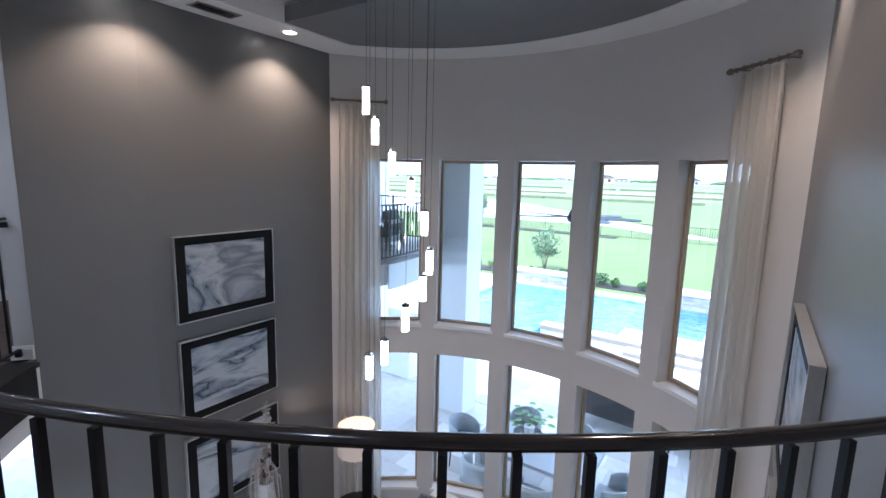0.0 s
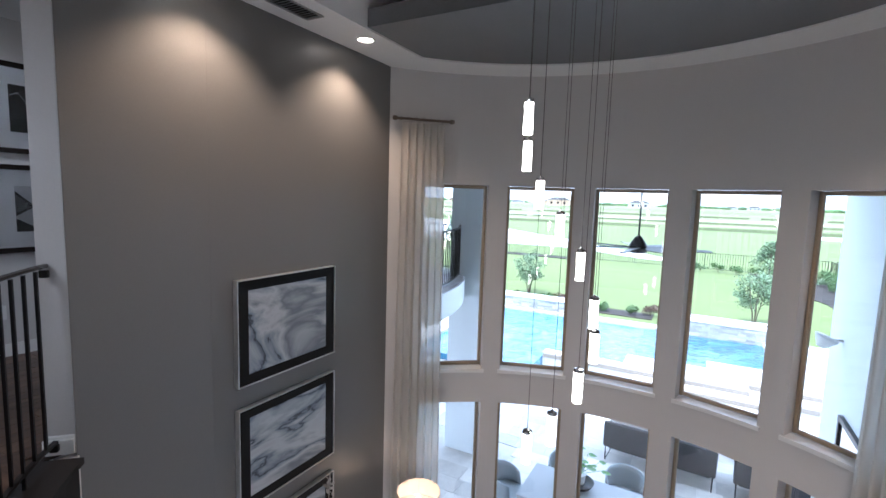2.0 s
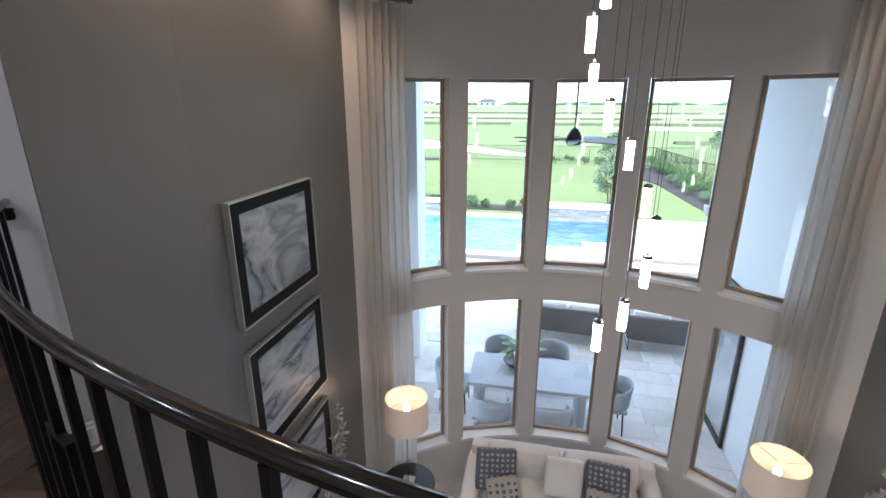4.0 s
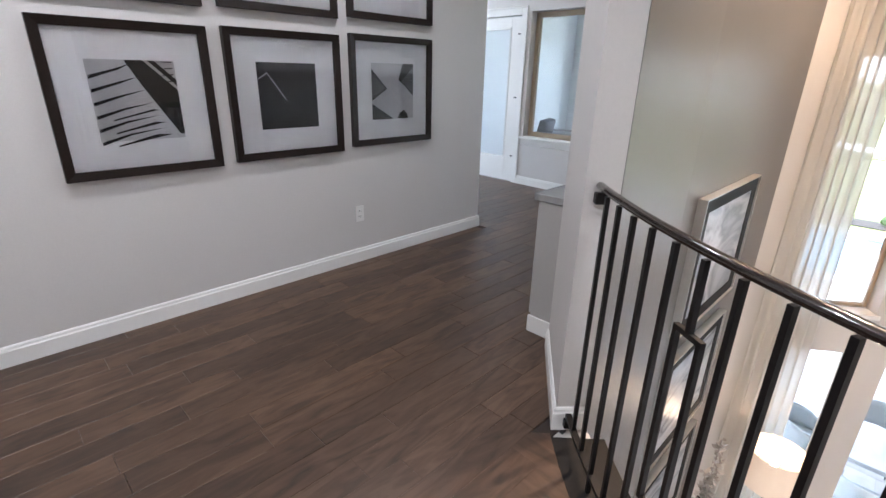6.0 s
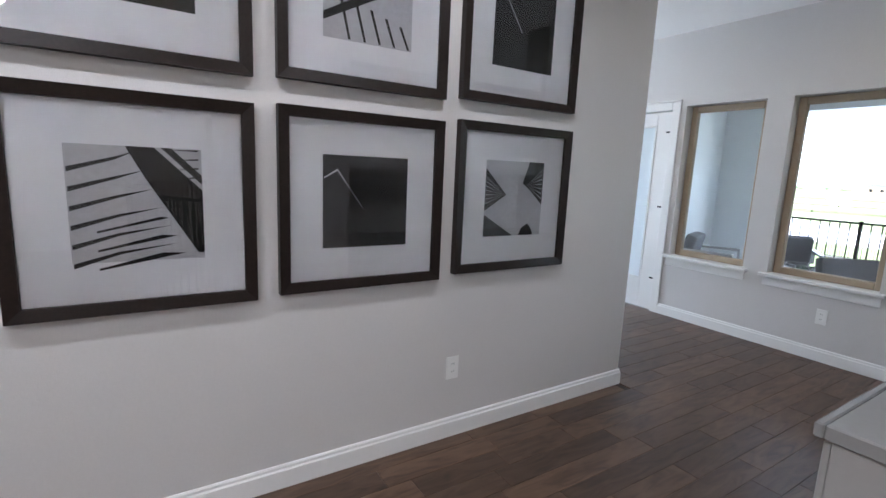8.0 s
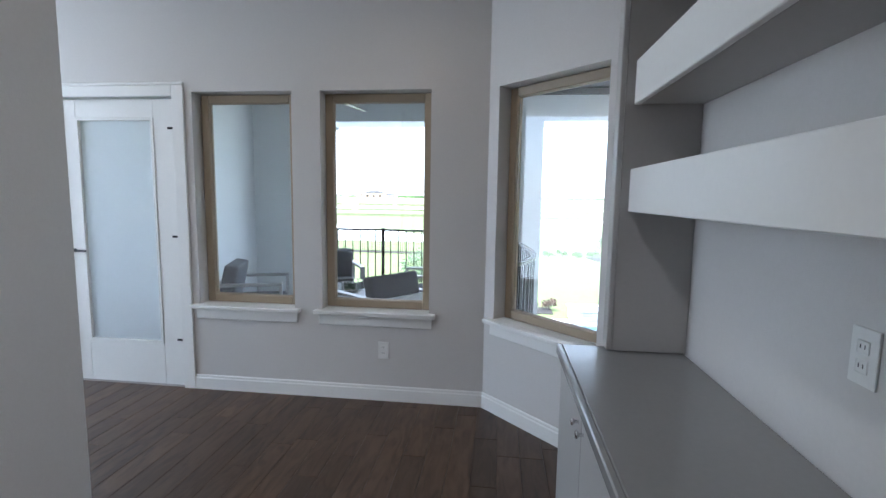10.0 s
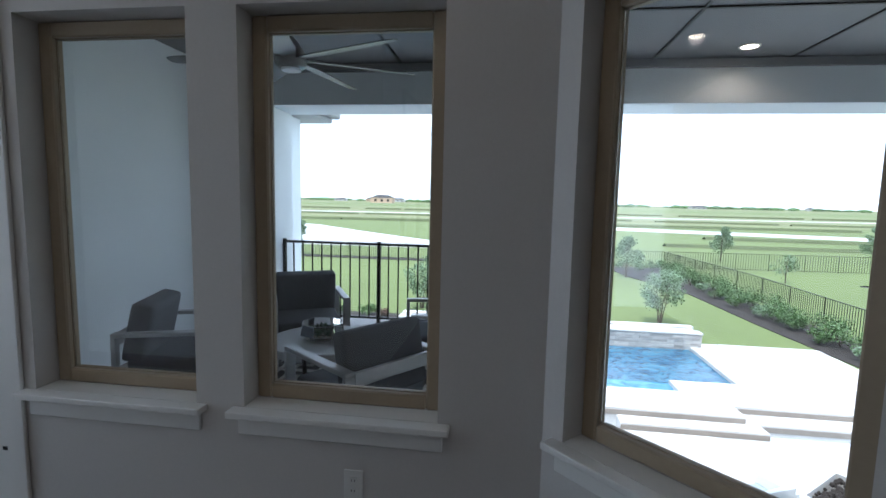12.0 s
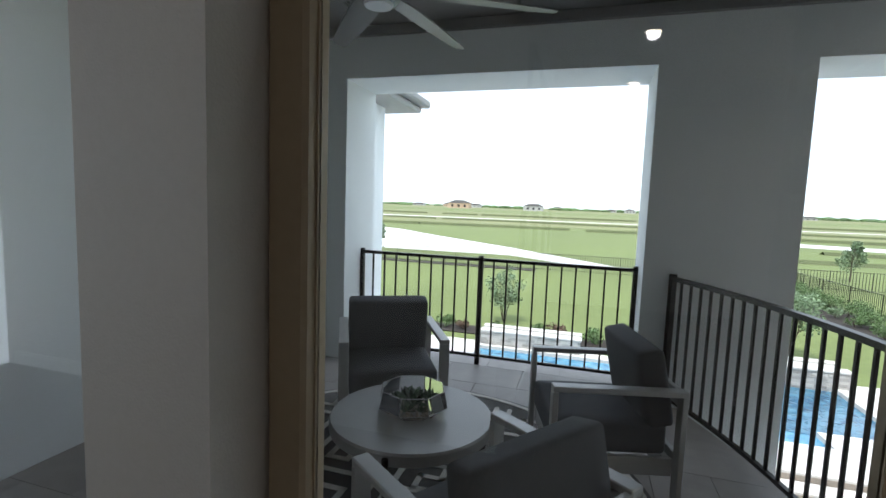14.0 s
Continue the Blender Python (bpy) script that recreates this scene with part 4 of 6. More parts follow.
# ---- built-in cabinet and shelves ----
cx0, cx1, cy0, cy1 = -0.60, -0.129, 0.53, 2.50
cab = empty("base_cabinet", ((cx0 + cx1) / 2, (cy0 + cy1) / 2, 0))
tagged(cab, "pale grey built-in base cabinet with flat doors and small round knobs", "cabinet")
ox, oy = (cx0 + cx1) / 2, (cy0 + cy1) / 2
bars(M_CAB, "body", cab, (cx0 + 0.02 - ox, cx1 - ox, cy0 - oy, cy1 - oy, 0.10, 0.765), bevel=0.002)
bars(M_CAB, "plinth", cab, (cx0 + 0.05 - ox, cx1 - ox, cy0 + 0.002 - oy, cy1 - oy, 0.005, 0.0995))
bars(M_TRIM, "end_skirting", cab, (cx0 + 0.01 - ox, cx1 - ox, cy0 - 0.014 - oy, cy0 - 0.001 - oy, 0.004, 0.105), label="white skirting on the cabinet end", bevel=0.003)
for i in range(4):
    y0 = cy0 + 0.01 + i * (cy1 - cy0 - 0.01) / 4
    y1 = y0 + (cy1 - cy0 - 0.01) / 4 - 0.006
    d = bars(M_CAB, "door", cab, (cx0 - ox, cx0 + 0.018 - ox, y0 - oy, y1 - oy, 0.11, 0.755), bevel=0.003)
    bm = bmesh.new()
    yk = (y0 if i % 2 else y1) - oy + (0.04 if i % 2 else -0.04)
    tube(bm, [(cx0 - ox - 0.001, yk, 0.70), (cx0 - ox - 0.014, yk, 0.70), (cx0 - ox - 0.022, yk, 0.70), (cx0 - ox - 0.026, yk, 0.70)], [0.006, 0.006, 0.013, 0.010], 12)
    part("knob", bm, M_CHROME, d, "small chrome knob")
wt = empty("worktop", (ox, oy, 0.768))
tagged(wt, "smooth off-white worktop on the built-in cabinet", "worktop")
hy = (cy1 - cy0) / 2
bars(M_COUNTER, "slab", wt, (cx0 + 0.004 - ox, cx1 - ox, -hy + 0.002, hy + 0.03, 0.0, 0.036), bevel=0.003)
bars(M_COUNTER, "front_edge", wt, (cx0 - 0.018 - ox, cx0 + 0.003 - ox, -hy - 0.012, hy + 0.03, -0.002, 0.0375), bevel=0.004)
bars(M_COUNTER, "end_edge", wt, (cx0 + 0.0045 - ox, cx1 - ox, -hy - 0.012, -hy + 0.001, -0.002, 0.0375), bevel=0.004)
pan = empty("end_panel", (-0.282, 2.50, 0))
tagged(pan, "tall pale grey end panel of the built-in shelves", "shelf panel")
bars(M_CAB, "board", pan, (-0.128, 0.153, -0.031, 0.031, 0.8075, CEIL - 0.002), bevel=0.002)
bars(M_CAB, "front_stile", pan, (-0.150, -0.129, -0.033, 0.033, 0.8075, CEIL - 0.002), bevel=0.003)
for i, z in enumerate((1.365, 1.765, 2.165)):
    s = empty("wall_shelf", (-0.266, 1.487, z))
    tagged(s, "thick pale grey floating shelf above the worktop", "shelf", "floating shelves")
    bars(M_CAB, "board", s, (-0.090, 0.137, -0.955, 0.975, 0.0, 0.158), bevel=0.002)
    # window light on the shelf front is put into a whiter paint than the board
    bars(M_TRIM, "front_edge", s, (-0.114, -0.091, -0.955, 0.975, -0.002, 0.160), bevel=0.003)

# ---- room lamps: known cans and unseen added fill ----
for x, y, e in ((0.29, 2.19, 32), (0.32, 0.84, 32), (4.25, 2.19, 26), (4.25, 0.84, 26)):
    can_light(x, y, CEIL, e, angle=118, colour=(1.0, 0.66, 0.40))
# first can is known; the other four are unseen, added to fill the gallery
for x, y, e in ((-1.26, 0.21, 9), (-1.26, -1.35, 14), (0.5, -1.75, 19), (2.2, -1.9, 17), (3.9, -1.75, 17)):
    can_light(x, y, CEIL, e * 0.8, angle=165, colour=(1.0, 0.97, 0.96))
# weak loft fill from two unseen cans added here
for x, y, e in ((-1.5, 2.7, 0.7), (-3.3, 2.5, 0.7)):
    can_light(x, y, CEIL, e, angle=165, colour=(1.0, 0.85, 0.74))

# unseen cans added under the gallery to brighten the sofa from the front
for x, y in ((1.2, -1.0), (3.4, -1.0)):
    can_light(x, y, -0.50, 50, angle=150, colour=(1.0, 0.97, 0.94))

# ---- living room ----
M_SOFA = mat("cream_upholstery", (0.74, 0.70, 0.65), 0.9, var=0.06, scale=6, fine=180, bump=0.4, bump_scale=500, sheen=0.2)
M_BLKWOOD = mat("black_lacquer", (0.015, 0.015, 0.017), 0.3, var=0.15)
M_SHADE = mat("cream_lampshade", (0.70, 0.60, 0.49), 0.8, var=0.03, fine=120, emit=(1.0, 0.66, 0.42), emit_s=0.05)
M_BULB = mat("bulb", (1, 0.9, 0.8), 0.4, emit=(1.0, 0.75, 0.5), emit_s=9.0)


def soft_box(bm, x0, x1, y0, y1, z0, z1, r=0.05, m=None, puff=0.0):
    """A cushion: a box cut in cells, its corners rounded and its faces swollen."""
    n = 8
    c = Vector(((x0 + x1) / 2, (y0 + y1) / 2, (z0 + z1) / 2))
    h = Vector(((x1 - x0) / 2, (y1 - y0) / 2, (z1 - z0) / 2))
    r = min(r, *h)
    grid = {}

    def v(i, j, k):
        key = (i, j, k)
        if key not in grid:
            p = Vector((2 * i / n - 1, 2 * j / n - 1, 2 * k / n - 1))
            q = Vector((math.sin(p.x * math.pi / 2), math.sin(p.y * math.pi / 2), math.sin(p.z * math.pi / 2)))
            q = Vector((q.x * h.x, q.y * h.y, q.z * h.z))
            inner = Vector([max(-(h[a] - r), min(h[a] - r, q[a])) for a in range(3)])
            d = q - inner
            if d.length > 1e-6:
                q = inner + d.normalized() * r
            if puff:
                small = min(range(3), key=lambda a: h[a])
                o1, o2 = [a for a in range(3) if a != small]
                q[small] *= 1 + puff * (1 - p[o1] ** 2) * (1 - p[o2] ** 2) - 0.35 * puff
            q = q + c
            grid[key] = bm.verts.new(m @ q if m is not None else q)
        return grid[key]
    for a in range(3):
        b, c2 = (a + 1) % 3, (a + 2) % 3
        for side in (0, n):
            for i in range(n):
                for j in range(n):
                    quad = []
                    for di, dj in ((0, 0), (1, 0), (1, 1), (0, 1)):
                        key = [0, 0, 0]
                        key[a], key[b], key[c2] = side, i + di, j + dj
                        quad.append(v(*key))
                    bm.faces.new(quad)


def cushion(name, mtl, parent, dims, loc, rot=(0, 0, 0), label="", r=0.05, puff=0.25):
    bm = bmesh.new()
    w, d, h = dims
    soft_box(bm, -w / 2, w / 2, -d / 2, d / 2, -h / 2, h / 2, r, pose(*loc, *rot), puff)
    return part(name, bm, mtl, parent, label, smooth=True)


sofa = empty("sofa", (2.24, 3.20, LOW), 180)
tagged(sofa, "deep cream upholstered sofa with loose cushions under the tall windows", "sofa")
cushion("base", M_SOFA, sofa, (2.16, 0.95, 0.28), (0, 0, 0.25), r=0.04, puff=0)
for x in (-0.44, 0.44):
    cushion("seat_cushion", M_SOFA, sofa, (0.875, 0.78, 0.17), (x, 0.08, 0.46), r=0.06, puff=0.15)
    cushion("back_cushion", M_SOFA, sofa, (0.86, 0.24, 0.46), (x, -0.27, 0.70), (-12, 0, 0), r=0.09, puff=0.3)
cushion("backrest", M_SOFA, sofa, (2.16, 0.20, 0.66), (0, -0.42, 0.45), r=0.06, puff=0)
for x in (-1.02, 1.02):
    cushion("armrest", M_SOFA, sofa, (0.20, 0.95, 0.54), (x, 0, 0.37), r=0.08, puff=0)
for x in (-0.98, 0.98):
    for y in (-0.4, 0.4):
        bars(M_BLKWOOD, "leg", sofa, (x - 0.025, x + 0.025, y - 0.025, y + 0.025, 0.003, 0.12))


def patterned(name, a, b, scale):
    m = mat(name, a, 0.9, var=0.05, fine=200)
    nt = m.node_tree
    n, l = nt.nodes, nt.links
    tc = n.new("ShaderNodeTexCoord")
    w = n.new("ShaderNodeTexVoronoi")
    w.inputs["Scale"].default_value = scale
    w.inputs["Randomness"].default_value = 0.15
    l.new(tc.outputs["Object"], w.inputs["Vector"])
    r = n.new("ShaderNodeValToRGB")
    r.color_ramp.interpolation = "CONSTANT"
    e = r.color_ramp.elements
    e[0].position, e[0].color = 0, (*b, 1)
    e[1].position, e[1].color = 0.30, (*a, 1)
    for p, c in ((0.12, a), (0.18, b)):
        q = r.color_ramp.elements.new(p)
        q.color = (*c, 1)
    l.new(w.outputs["Distance"], r.inputs[0])
    l.new(r.outputs[0], n["Principled BSDF"].inputs["Base Color"])
    return m


M_DROP = patterned("drop_pattern_fabric", (0.40, 0.37, 0.33), (0.02, 0.02, 0.024), 14)
M_IKAT = patterned("ikat_pattern_fabric", (0.12, 0.13, 0.16), (0.48, 0.48, 0.50), 17)
for x, y, z, mt, rot, size, lb in ((1.50, 3.16, 0.80, M_IKAT, (72, 4, 14), 0.46, "square dark ikat patterned throw pillow"), (1.60, 2.98, 0.68, M_DROP, (62, -8, 12), 0.36, "small pillow with black drops on taupe"),
                                   (2.72, 3.16, 0.80, M_IKAT, (72, -6, -16), 0.46, "square dark ikat patterned throw pillow"), (2.66, 2.97, 0.68, M_DROP, (62, 5, -8), 0.36, "small pillow with black drops on taupe"),
                                   (2.26, 3.20, 0.78, M_SOFA, (72, 3, 4), 0.42, "square cream throw pillow")):
    bm = bmesh.new()
    soft_box(bm, -size / 2, size / 2, -size * 0.42 if mt is M_DROP else -size / 2, size * 0.42 if mt is M_DROP else size / 2, -0.06, 0.06, 0.035, None, 0.35)
    pl = part("throw_pillow", bm, mt, None, smooth=True)
    pl.matrix_basis = pose(x, y, LOW + z, *rot)
    tagged(pl, lb, "pillow")


def side_table(x, y):
    t = empty("side_table", (x, y, LOW))
    tagged(t, "round black pedestal side table carrying a table lamp", "side table", "side tables by the sofa")
    bm = bmesh.new()
    lathe(bm, [(0.28, 0.695), (0.30, 0.705), (0.30, 0.722), (0.295, 0.730), (0.001, 0.730)], sides=40)
    part("tabletop", bm, M_BLKWOOD, t, smooth=False)
    bm = bmesh.new()
    lathe(bm, [(0.17, 0.003), (0.17, 0.02), (0.13, 0.06), (0.10, 0.30), (0.12, 0.55), (0.15, 0.694)], sides=28)
    part("pedestal", bm, M_BLKWOOD, t, smooth=True)
    L = empty("table_lamp", (x, y, LOW + 0.731))
    tagged(L, "lit table lamp, cream drum shade, slim chrome stem", "table lamp", "lamps by the sofa")
    bars(M_CHROME, "base", L, (-0.07, 0.07, -0.07, 0.07, 0.0005, 0.025), bevel=0.004)
    bm = bmesh.new()
    tube(bm, [(0, 0, 0.025), (0, 0, 0.90)], 0.009, 12)
    part("stem", bm, M_CHROME, L)
    bm = bmesh.new()
    lathe(bm, [(0.235, 0.76), (0.228, 1.10)], sides=40, cap=False)
    lathe(bm, [(0.231, 0.762), (0.224, 1.098)], sides=40, cap=False)
    part("shade", bm, M_SHADE, L, "cream drum lampshade", smooth=True)
    bm = bmesh.new()
    for k in range(3):
        a = 2 * math.pi * k / 3
        tube(bm, [(0.01 * math.cos(a), 0.01 * math.sin(a), 1.07), (0.226 * math.cos(a), 0.226 * math.sin(a), 1.092)], 0.003, 5)
    tube(bm, [(0, 0, 0.90), (0, 0, 1.08)], 0.004, 6)
    part("spider", bm, M_CHROME, L)
    bm = bmesh.new()
    lathe(bm, [(0.012, 0.90), (0.03, 0.95), (0.034, 0.985), (0.02, 1.015), (0.001, 1.02)], sides=16)
    part("bulb", bm, M_BULB, L, smooth=True)
    d = bpy.data.lights.new("lamp_light", "POINT")
    d.energy, d.color, d.shadow_soft_size = 0.4, (1.0, 0.66, 0.40), 0.04
    new("lamp_light", d).location = (x, y, LOW + 0.731 + 1.05)


side_table(0.55, 2.84)
side_table(4.00, 2.62)

con = empty("console_table", (0.26, 1.75, LOW))
tagged(con, "low pale console table against the grey wall", "console table")
bars(M_CAB, "tabletop", con, (-0.22, 0.22, -0.70, 0.70, 0.76, 0.80), bevel=0.004)
for x in (-0.19, 0.19):
    for y in (-0.66, 0.66):
        bars(M_CAB, "leg", con, (x - 0.025, x + 0.025, y - 0.025, y + 0.025, 0.003, 0.759))

M_VASE = mat("white_ceramic", (0.70, 0.69, 0.67), 0.3, var=0.03)
M_DRIED = mat("pale_dried_flowers", (0.46, 0.42, 0.38), 0.9, var=0.2, scale=20, by_island=0.2)
M_POD = mat("dark_pods", (0.08, 0.05, 0.04), 0.8, var=0.2)


def arrangement(x, y, z, side, seed):
    top = empty("flower_arrangement", (x, y, z))
    tagged(top, "tall white vase with pale dried plumes and drooping feathery stems", "flower arrangement", "dried flower arrangements")
    rnd = random.Random(seed)
    bm = bmesh.new()
    lathe(bm, [(0.07, 0.002), (0.085, 0.02), (0.11, 0.35), (0.105, 0.60), (0.08, 0.78), (0.085, 0.80), (0.07, 0.80), (0.068, 0.6)], sides=28, cap=False)
    part("vase", bm, M_VASE, top, "tall white ceramic vase", smooth=True)
    bm = bmesh.new()
    for i in range(26):
        a = rnd.uniform(0, 2 * math.pi)
        r = rnd.uniform(0.06, 0.17)
        h = rnd.uniform(0.10, 0.28)
        drop = rnd.uniform(0.2, 0.75)
        pts = [Vector((0.03 * math.cos(a), 0.03 * math.sin(a), 0.78)), Vector((r * 0.6 * math.cos(a), r * 0.6 * math.sin(a), 0.80 + h)), Vector((r * math.cos(a), r * math.sin(a), 0.80 + h * 0.7)), Vector((r * 1.15 * math.cos(a), r * 1.15 * math.sin(a), 0.80 + h * 0.5 - drop * 0.5)), Vector((r * 1.1 * math.cos(a), r * 1.1 * math.sin(a), 0.80 - drop))]
        tube(bm, pts, 0.0035, 4)
        for k in range(22):
            t = rnd.uniform(1.2, 3.99)
            q = pts[int(t)].lerp(pts[int(t) + 1], t % 1)
            d = Vector((rnd.uniform(-1, 1), rnd.uniform(-1, 1), rnd.uniform(-1.6, 0.2))).normalized() * rnd.uniform(0.02, 0.05)
            e = q + d
            s = Vector((rnd.uniform(-1, 1), rnd.uniform(-1, 1), 0)).normalized() * 0.006
            bm.faces.new([bm.verts.new(w) for w in (q, q + d * 0.5 + s, e, q + d * 0.5 - s)])
    part("drooping_stems", bm, M_DRIED, top, "pale feathery drooping stems", kind="stuff")
    bm = bmesh.new()
    for i in range(4):
        a, r = rnd.uniform(0, 6.28), rnd.uniform(0.02, 0.09)
        p0 = Vector((0, 0, 0.8))
        p1 = Vector((r * math.cos(a), r * math.sin(a), 1.16 + 0.16 * i))
        tube(bm, [p0, p1], 0.004, 5)
        for k in range(46):
            q = p0.lerp(p1, rnd.uniform(0.45, 1.02))
            d = Vector((rnd.uniform(-1, 1), rnd.uniform(-1, 1), rnd.uniform(0.1, 1.2))).normalized() * rnd.uniform(0.03, 0.07)
            s = d.cross(Vector((rnd.uniform(-1, 1), rnd.uniform(-1, 1), 0.2))).normalized() * 0.015
            bm.faces.new([bm.verts.new(w) for w in (q, q + d * 0.6 + s, q + d, q + d * 0.6 - s)])
    part("plumes", bm, M_DRIED, top, "pale upright plumes", kind="stuff")
    bm = bmesh.new()
    for i in range(5):
        a = rnd.uniform(0, 6.28)
        soft_box(bm, -0.03, 0.03, -0.02, 0.02, -0.03, 0.03, 0.02, pose(0.07 * math.cos(a), 0.07 * math.sin(a), 0.86 + 0.05 * i, 20, 30 * i, 50 * i))
    part("pods", bm, M_POD, top, smooth=True)


arrangement(0.28, 1.74, LOW + 0.801, 1, 3)
copy_thing(con, pose(EAST_X - 0.26, 1.60, LOW))
arrangement(EAST_X - 0.30, 1.95, LOW + 0.801, -1, 8)

# ---- balcony ----
M_FAB = mat("charcoal_cushion", (0.088, 0.090, 0.098), 0.9, var=0.12, scale=10, fine=200, bump=0.3, bump_scale=500)
M_ALU = mat("brushed_grey_frame", (0.42, 0.42, 0.42), 0.42, metal=0.3, var=0.08, fine=160)


def patio_chair():
    c = empty("lounge_chair")
    W, D, H = 0.64, 0.60, 0.585
    t, b = 0.026, 0.058
    for s in (-1, 1):
        x0, x1 = (s * W / 2 - (b if s > 0 else 0), s * W / 2 + (0 if s > 0 else b))
        bars(M_ALU, "armrest", c, (x0, x1, -D / 2, D / 2, H - t, H), bevel=0.004)
        bars(M_ALU, "front_leg", c, (x0, x1, D / 2 - t, D / 2, 0.003, H - t), bevel=0.003)
        bars(M_ALU, "back_leg", c, (x0, x1, -D / 2, -D / 2 + t, 0.003, H - t), bevel=0.003)
        xs = s * (W / 2 - b - 0.012)
        bars(M_ALU, "side_rail", c, (xs - 0.011, xs + 0.011, -D / 2 + t, D / 2 - t, 0.16, 0.245), bevel=0.002)
    bars(M_ALU, "seat_frame", c, (-W / 2 + b + 0.024, W / 2 - b - 0.024, D / 2 - 0.06, D / 2 - 0.03, 0.16, 0.24), (-W / 2 + b + 0.024, W / 2 - b - 0.024, -D / 2 + 0.03, -D / 2 + 0.06, 0.16, 0.245), bevel=0.003)
    bars(M_ALU, "back_frame", c, (-W / 2 + b, W / 2 - b, -D / 2, -D / 2 + 0.025, 0.50, 0.575), (-W / 2 + b, W / 2 - b, -D / 2, -D / 2 + 0.025, 0.20, 0.28), bevel=0.003)
    cushion("seat_cushion", M_FAB, c, (W - 2 * b - 0.006, D - 0.07, 0.15), (0, 0.02, 0.33), r=0.025, puff=0.10)
    cushion("back_cushion", M_FAB, c, (W - 2 * b - 0.006, 0.13, 0.37), (0, -D / 2 + 0.12, 0.565), (-12, 0, 0), r=0.025, puff=0.10)
    return c


base_chair = patio_chair()
tagged(base_chair, "square metal framed patio lounge chair with charcoal cushions", "patio chair", "chairs round the balcony table")
spots = [(-2.815, 5.92, 209, "metal framed patio lounge chair with charcoal cushions facing the house"),
         (-1.553, 5.69, 105, "metal framed patio lounge chair with charcoal cushions beside the curved railing"),
         (-1.89, 4.55, 53.7, "metal framed patio lounge chair with charcoal cushions turned from the window"),
         (-3.236, 4.865, -71, "metal framed patio lounge chair with charcoal cushions by the white wall")]
base_chair.matrix_basis = pose(spots[0][0], spots[0][1], 0.0, 0, 0, spots[0][2])
base_chair["label"] = spots[0][3]
for x, y, rz, lb in spots[1:]:
    o = copy_thing(base_chair, pose(x, y, 0.0, 0, 0, rz))
    o["label"] = lb

tb = empty("round_table", (-2.38, 5.17, 0))
tagged(tb, "low round grey metal table with slim dark legs", "table")
M_TABLE = mat("grey_table_top", (0.33, 0.33, 0.335), 0.33, var=0.1, fine=120)
bm = bmesh.new()
lathe(bm, [(0.36, 0.36), (0.37, 0.368), (0.372, 0.41), (0.366, 0.42), (0.001, 0.42)], sides=48)
part("tabletop", bm, M_TABLE, tb)
for k in range(3):
    a = radians(k * 120 + 35)
    bm = bmesh.new()
    tube(bm, [(0.345 * math.cos(a), 0.345 * math.sin(a), 0.008), (0.38 * math.cos(a), 0.38 * math.sin(a), 0.40)], 0.014, 8)
    part("leg", bm, M_BLACK, tb)

# rug with a raised fret pattern
M_RUG = mat("dark_grey_rug", (0.075, 0.072, 0.07), 0.95, var=0.15, fine=150, bump=0.5, bump_scale=300)
M_RUG2 = mat("pale_rug_lines", (0.58, 0.56, 0.52), 0.95, var=0.15, fine=150)
rug = empty("rug", (-2.50, 5.25, 0))
tagged(rug, "round dark grey outdoor rug with a pale interlocking fret pattern", "rug")
bm = bmesh.new()
lathe(bm, [(1.26, -0.008), (1.26, 0.001), (1.25, 0.003), (0.001, 0.003)], sides=72)
part("pile", bm, M_RUG, rug)
bm = bmesh.new()
lathe(bm, [(1.20, 0.0032), (1.20, 0.0065), (1.235, 0.0065), (1.235, 0.0032)], sides=72, cap=False)
part("border", bm, M_RUG2, rug, "pale border line")
bm = bmesh.new()
u = 0.11
cells = ((0, 0, 0, 2), (0, 2, 2, 2), (2, 2, 2, 1), (1, 1, 2, 1), (1, 0, 1, 1), (1, 0, 3, 0), (3, 0, 3, 3))
for i in range(-3, 4):
    for j in range(-4, 5):
        ox_, oy_ = i * 4 * u * 0.95, j * 3.2 * u
        for a, b, c, d in cells:
            if (i + j) % 2:
                a, b, c, d = b, a, d, c
            x0, x1 = sorted((a * u + ox_, c * u + ox_))
            y0, y1 = sorted((b * u + oy_, d * u + oy_))
            x0, x1, y0, y1 = x0 - 0.016, x1 + 0.016, y0 - 0.016, y1 + 0.016
            if max(abs(x0), abs(x1)) ** 2 + max(abs(y0), abs(y1)) ** 2 < 1.18 ** 2:
                box(bm, x0, x1, y0, y1, 0.0035, 0.007)
part("fret_pattern", bm, M_RUG2, rug, kind="stuff")

M_SUCC = mat("succulent_green", (0.05, 0.10, 0.045), 0.5, var=0.3, by_island=0.5)
M_PEBBLE = mat("pale_pebbles", (0.42, 0.38, 0.32), 0.8, var=0.2, by_island=0.4)
M_CLEAR = mat("clear_glass", (1, 1, 1), 0.0, trans=1.0, var=0)
te = empty("terrarium", (-2.38, 5.18, 0.4215))
tagged(te, "faceted glass terrarium of green succulents on pale pebbles", "terrarium")
bm = bmesh.new()
ringz = [(0.11, 0.002), (0.165, 0.04), (0.15, 0.115)]
for (r0, z0), (r1, z1) in zip(ringz, ringz[1:]):
    for k in range(8):
        a, b = 2 * math.pi * k / 8, 2 * math.pi * (k + 1) / 8
        bm.faces.new([bm.verts.new(p) for p in ((r0 * math.cos(a), r0 * math.sin(a), z0), (r0 * math.cos(b), r0 * math.sin(b), z0), (r1 * math.cos(b), r1 * math.sin(b), z1), (r1 * math.cos(a), r1 * math.sin(a), z1))])
part("glass", bm, M_CLEAR, te).visible_shadow = False
bm = bmesh.new()
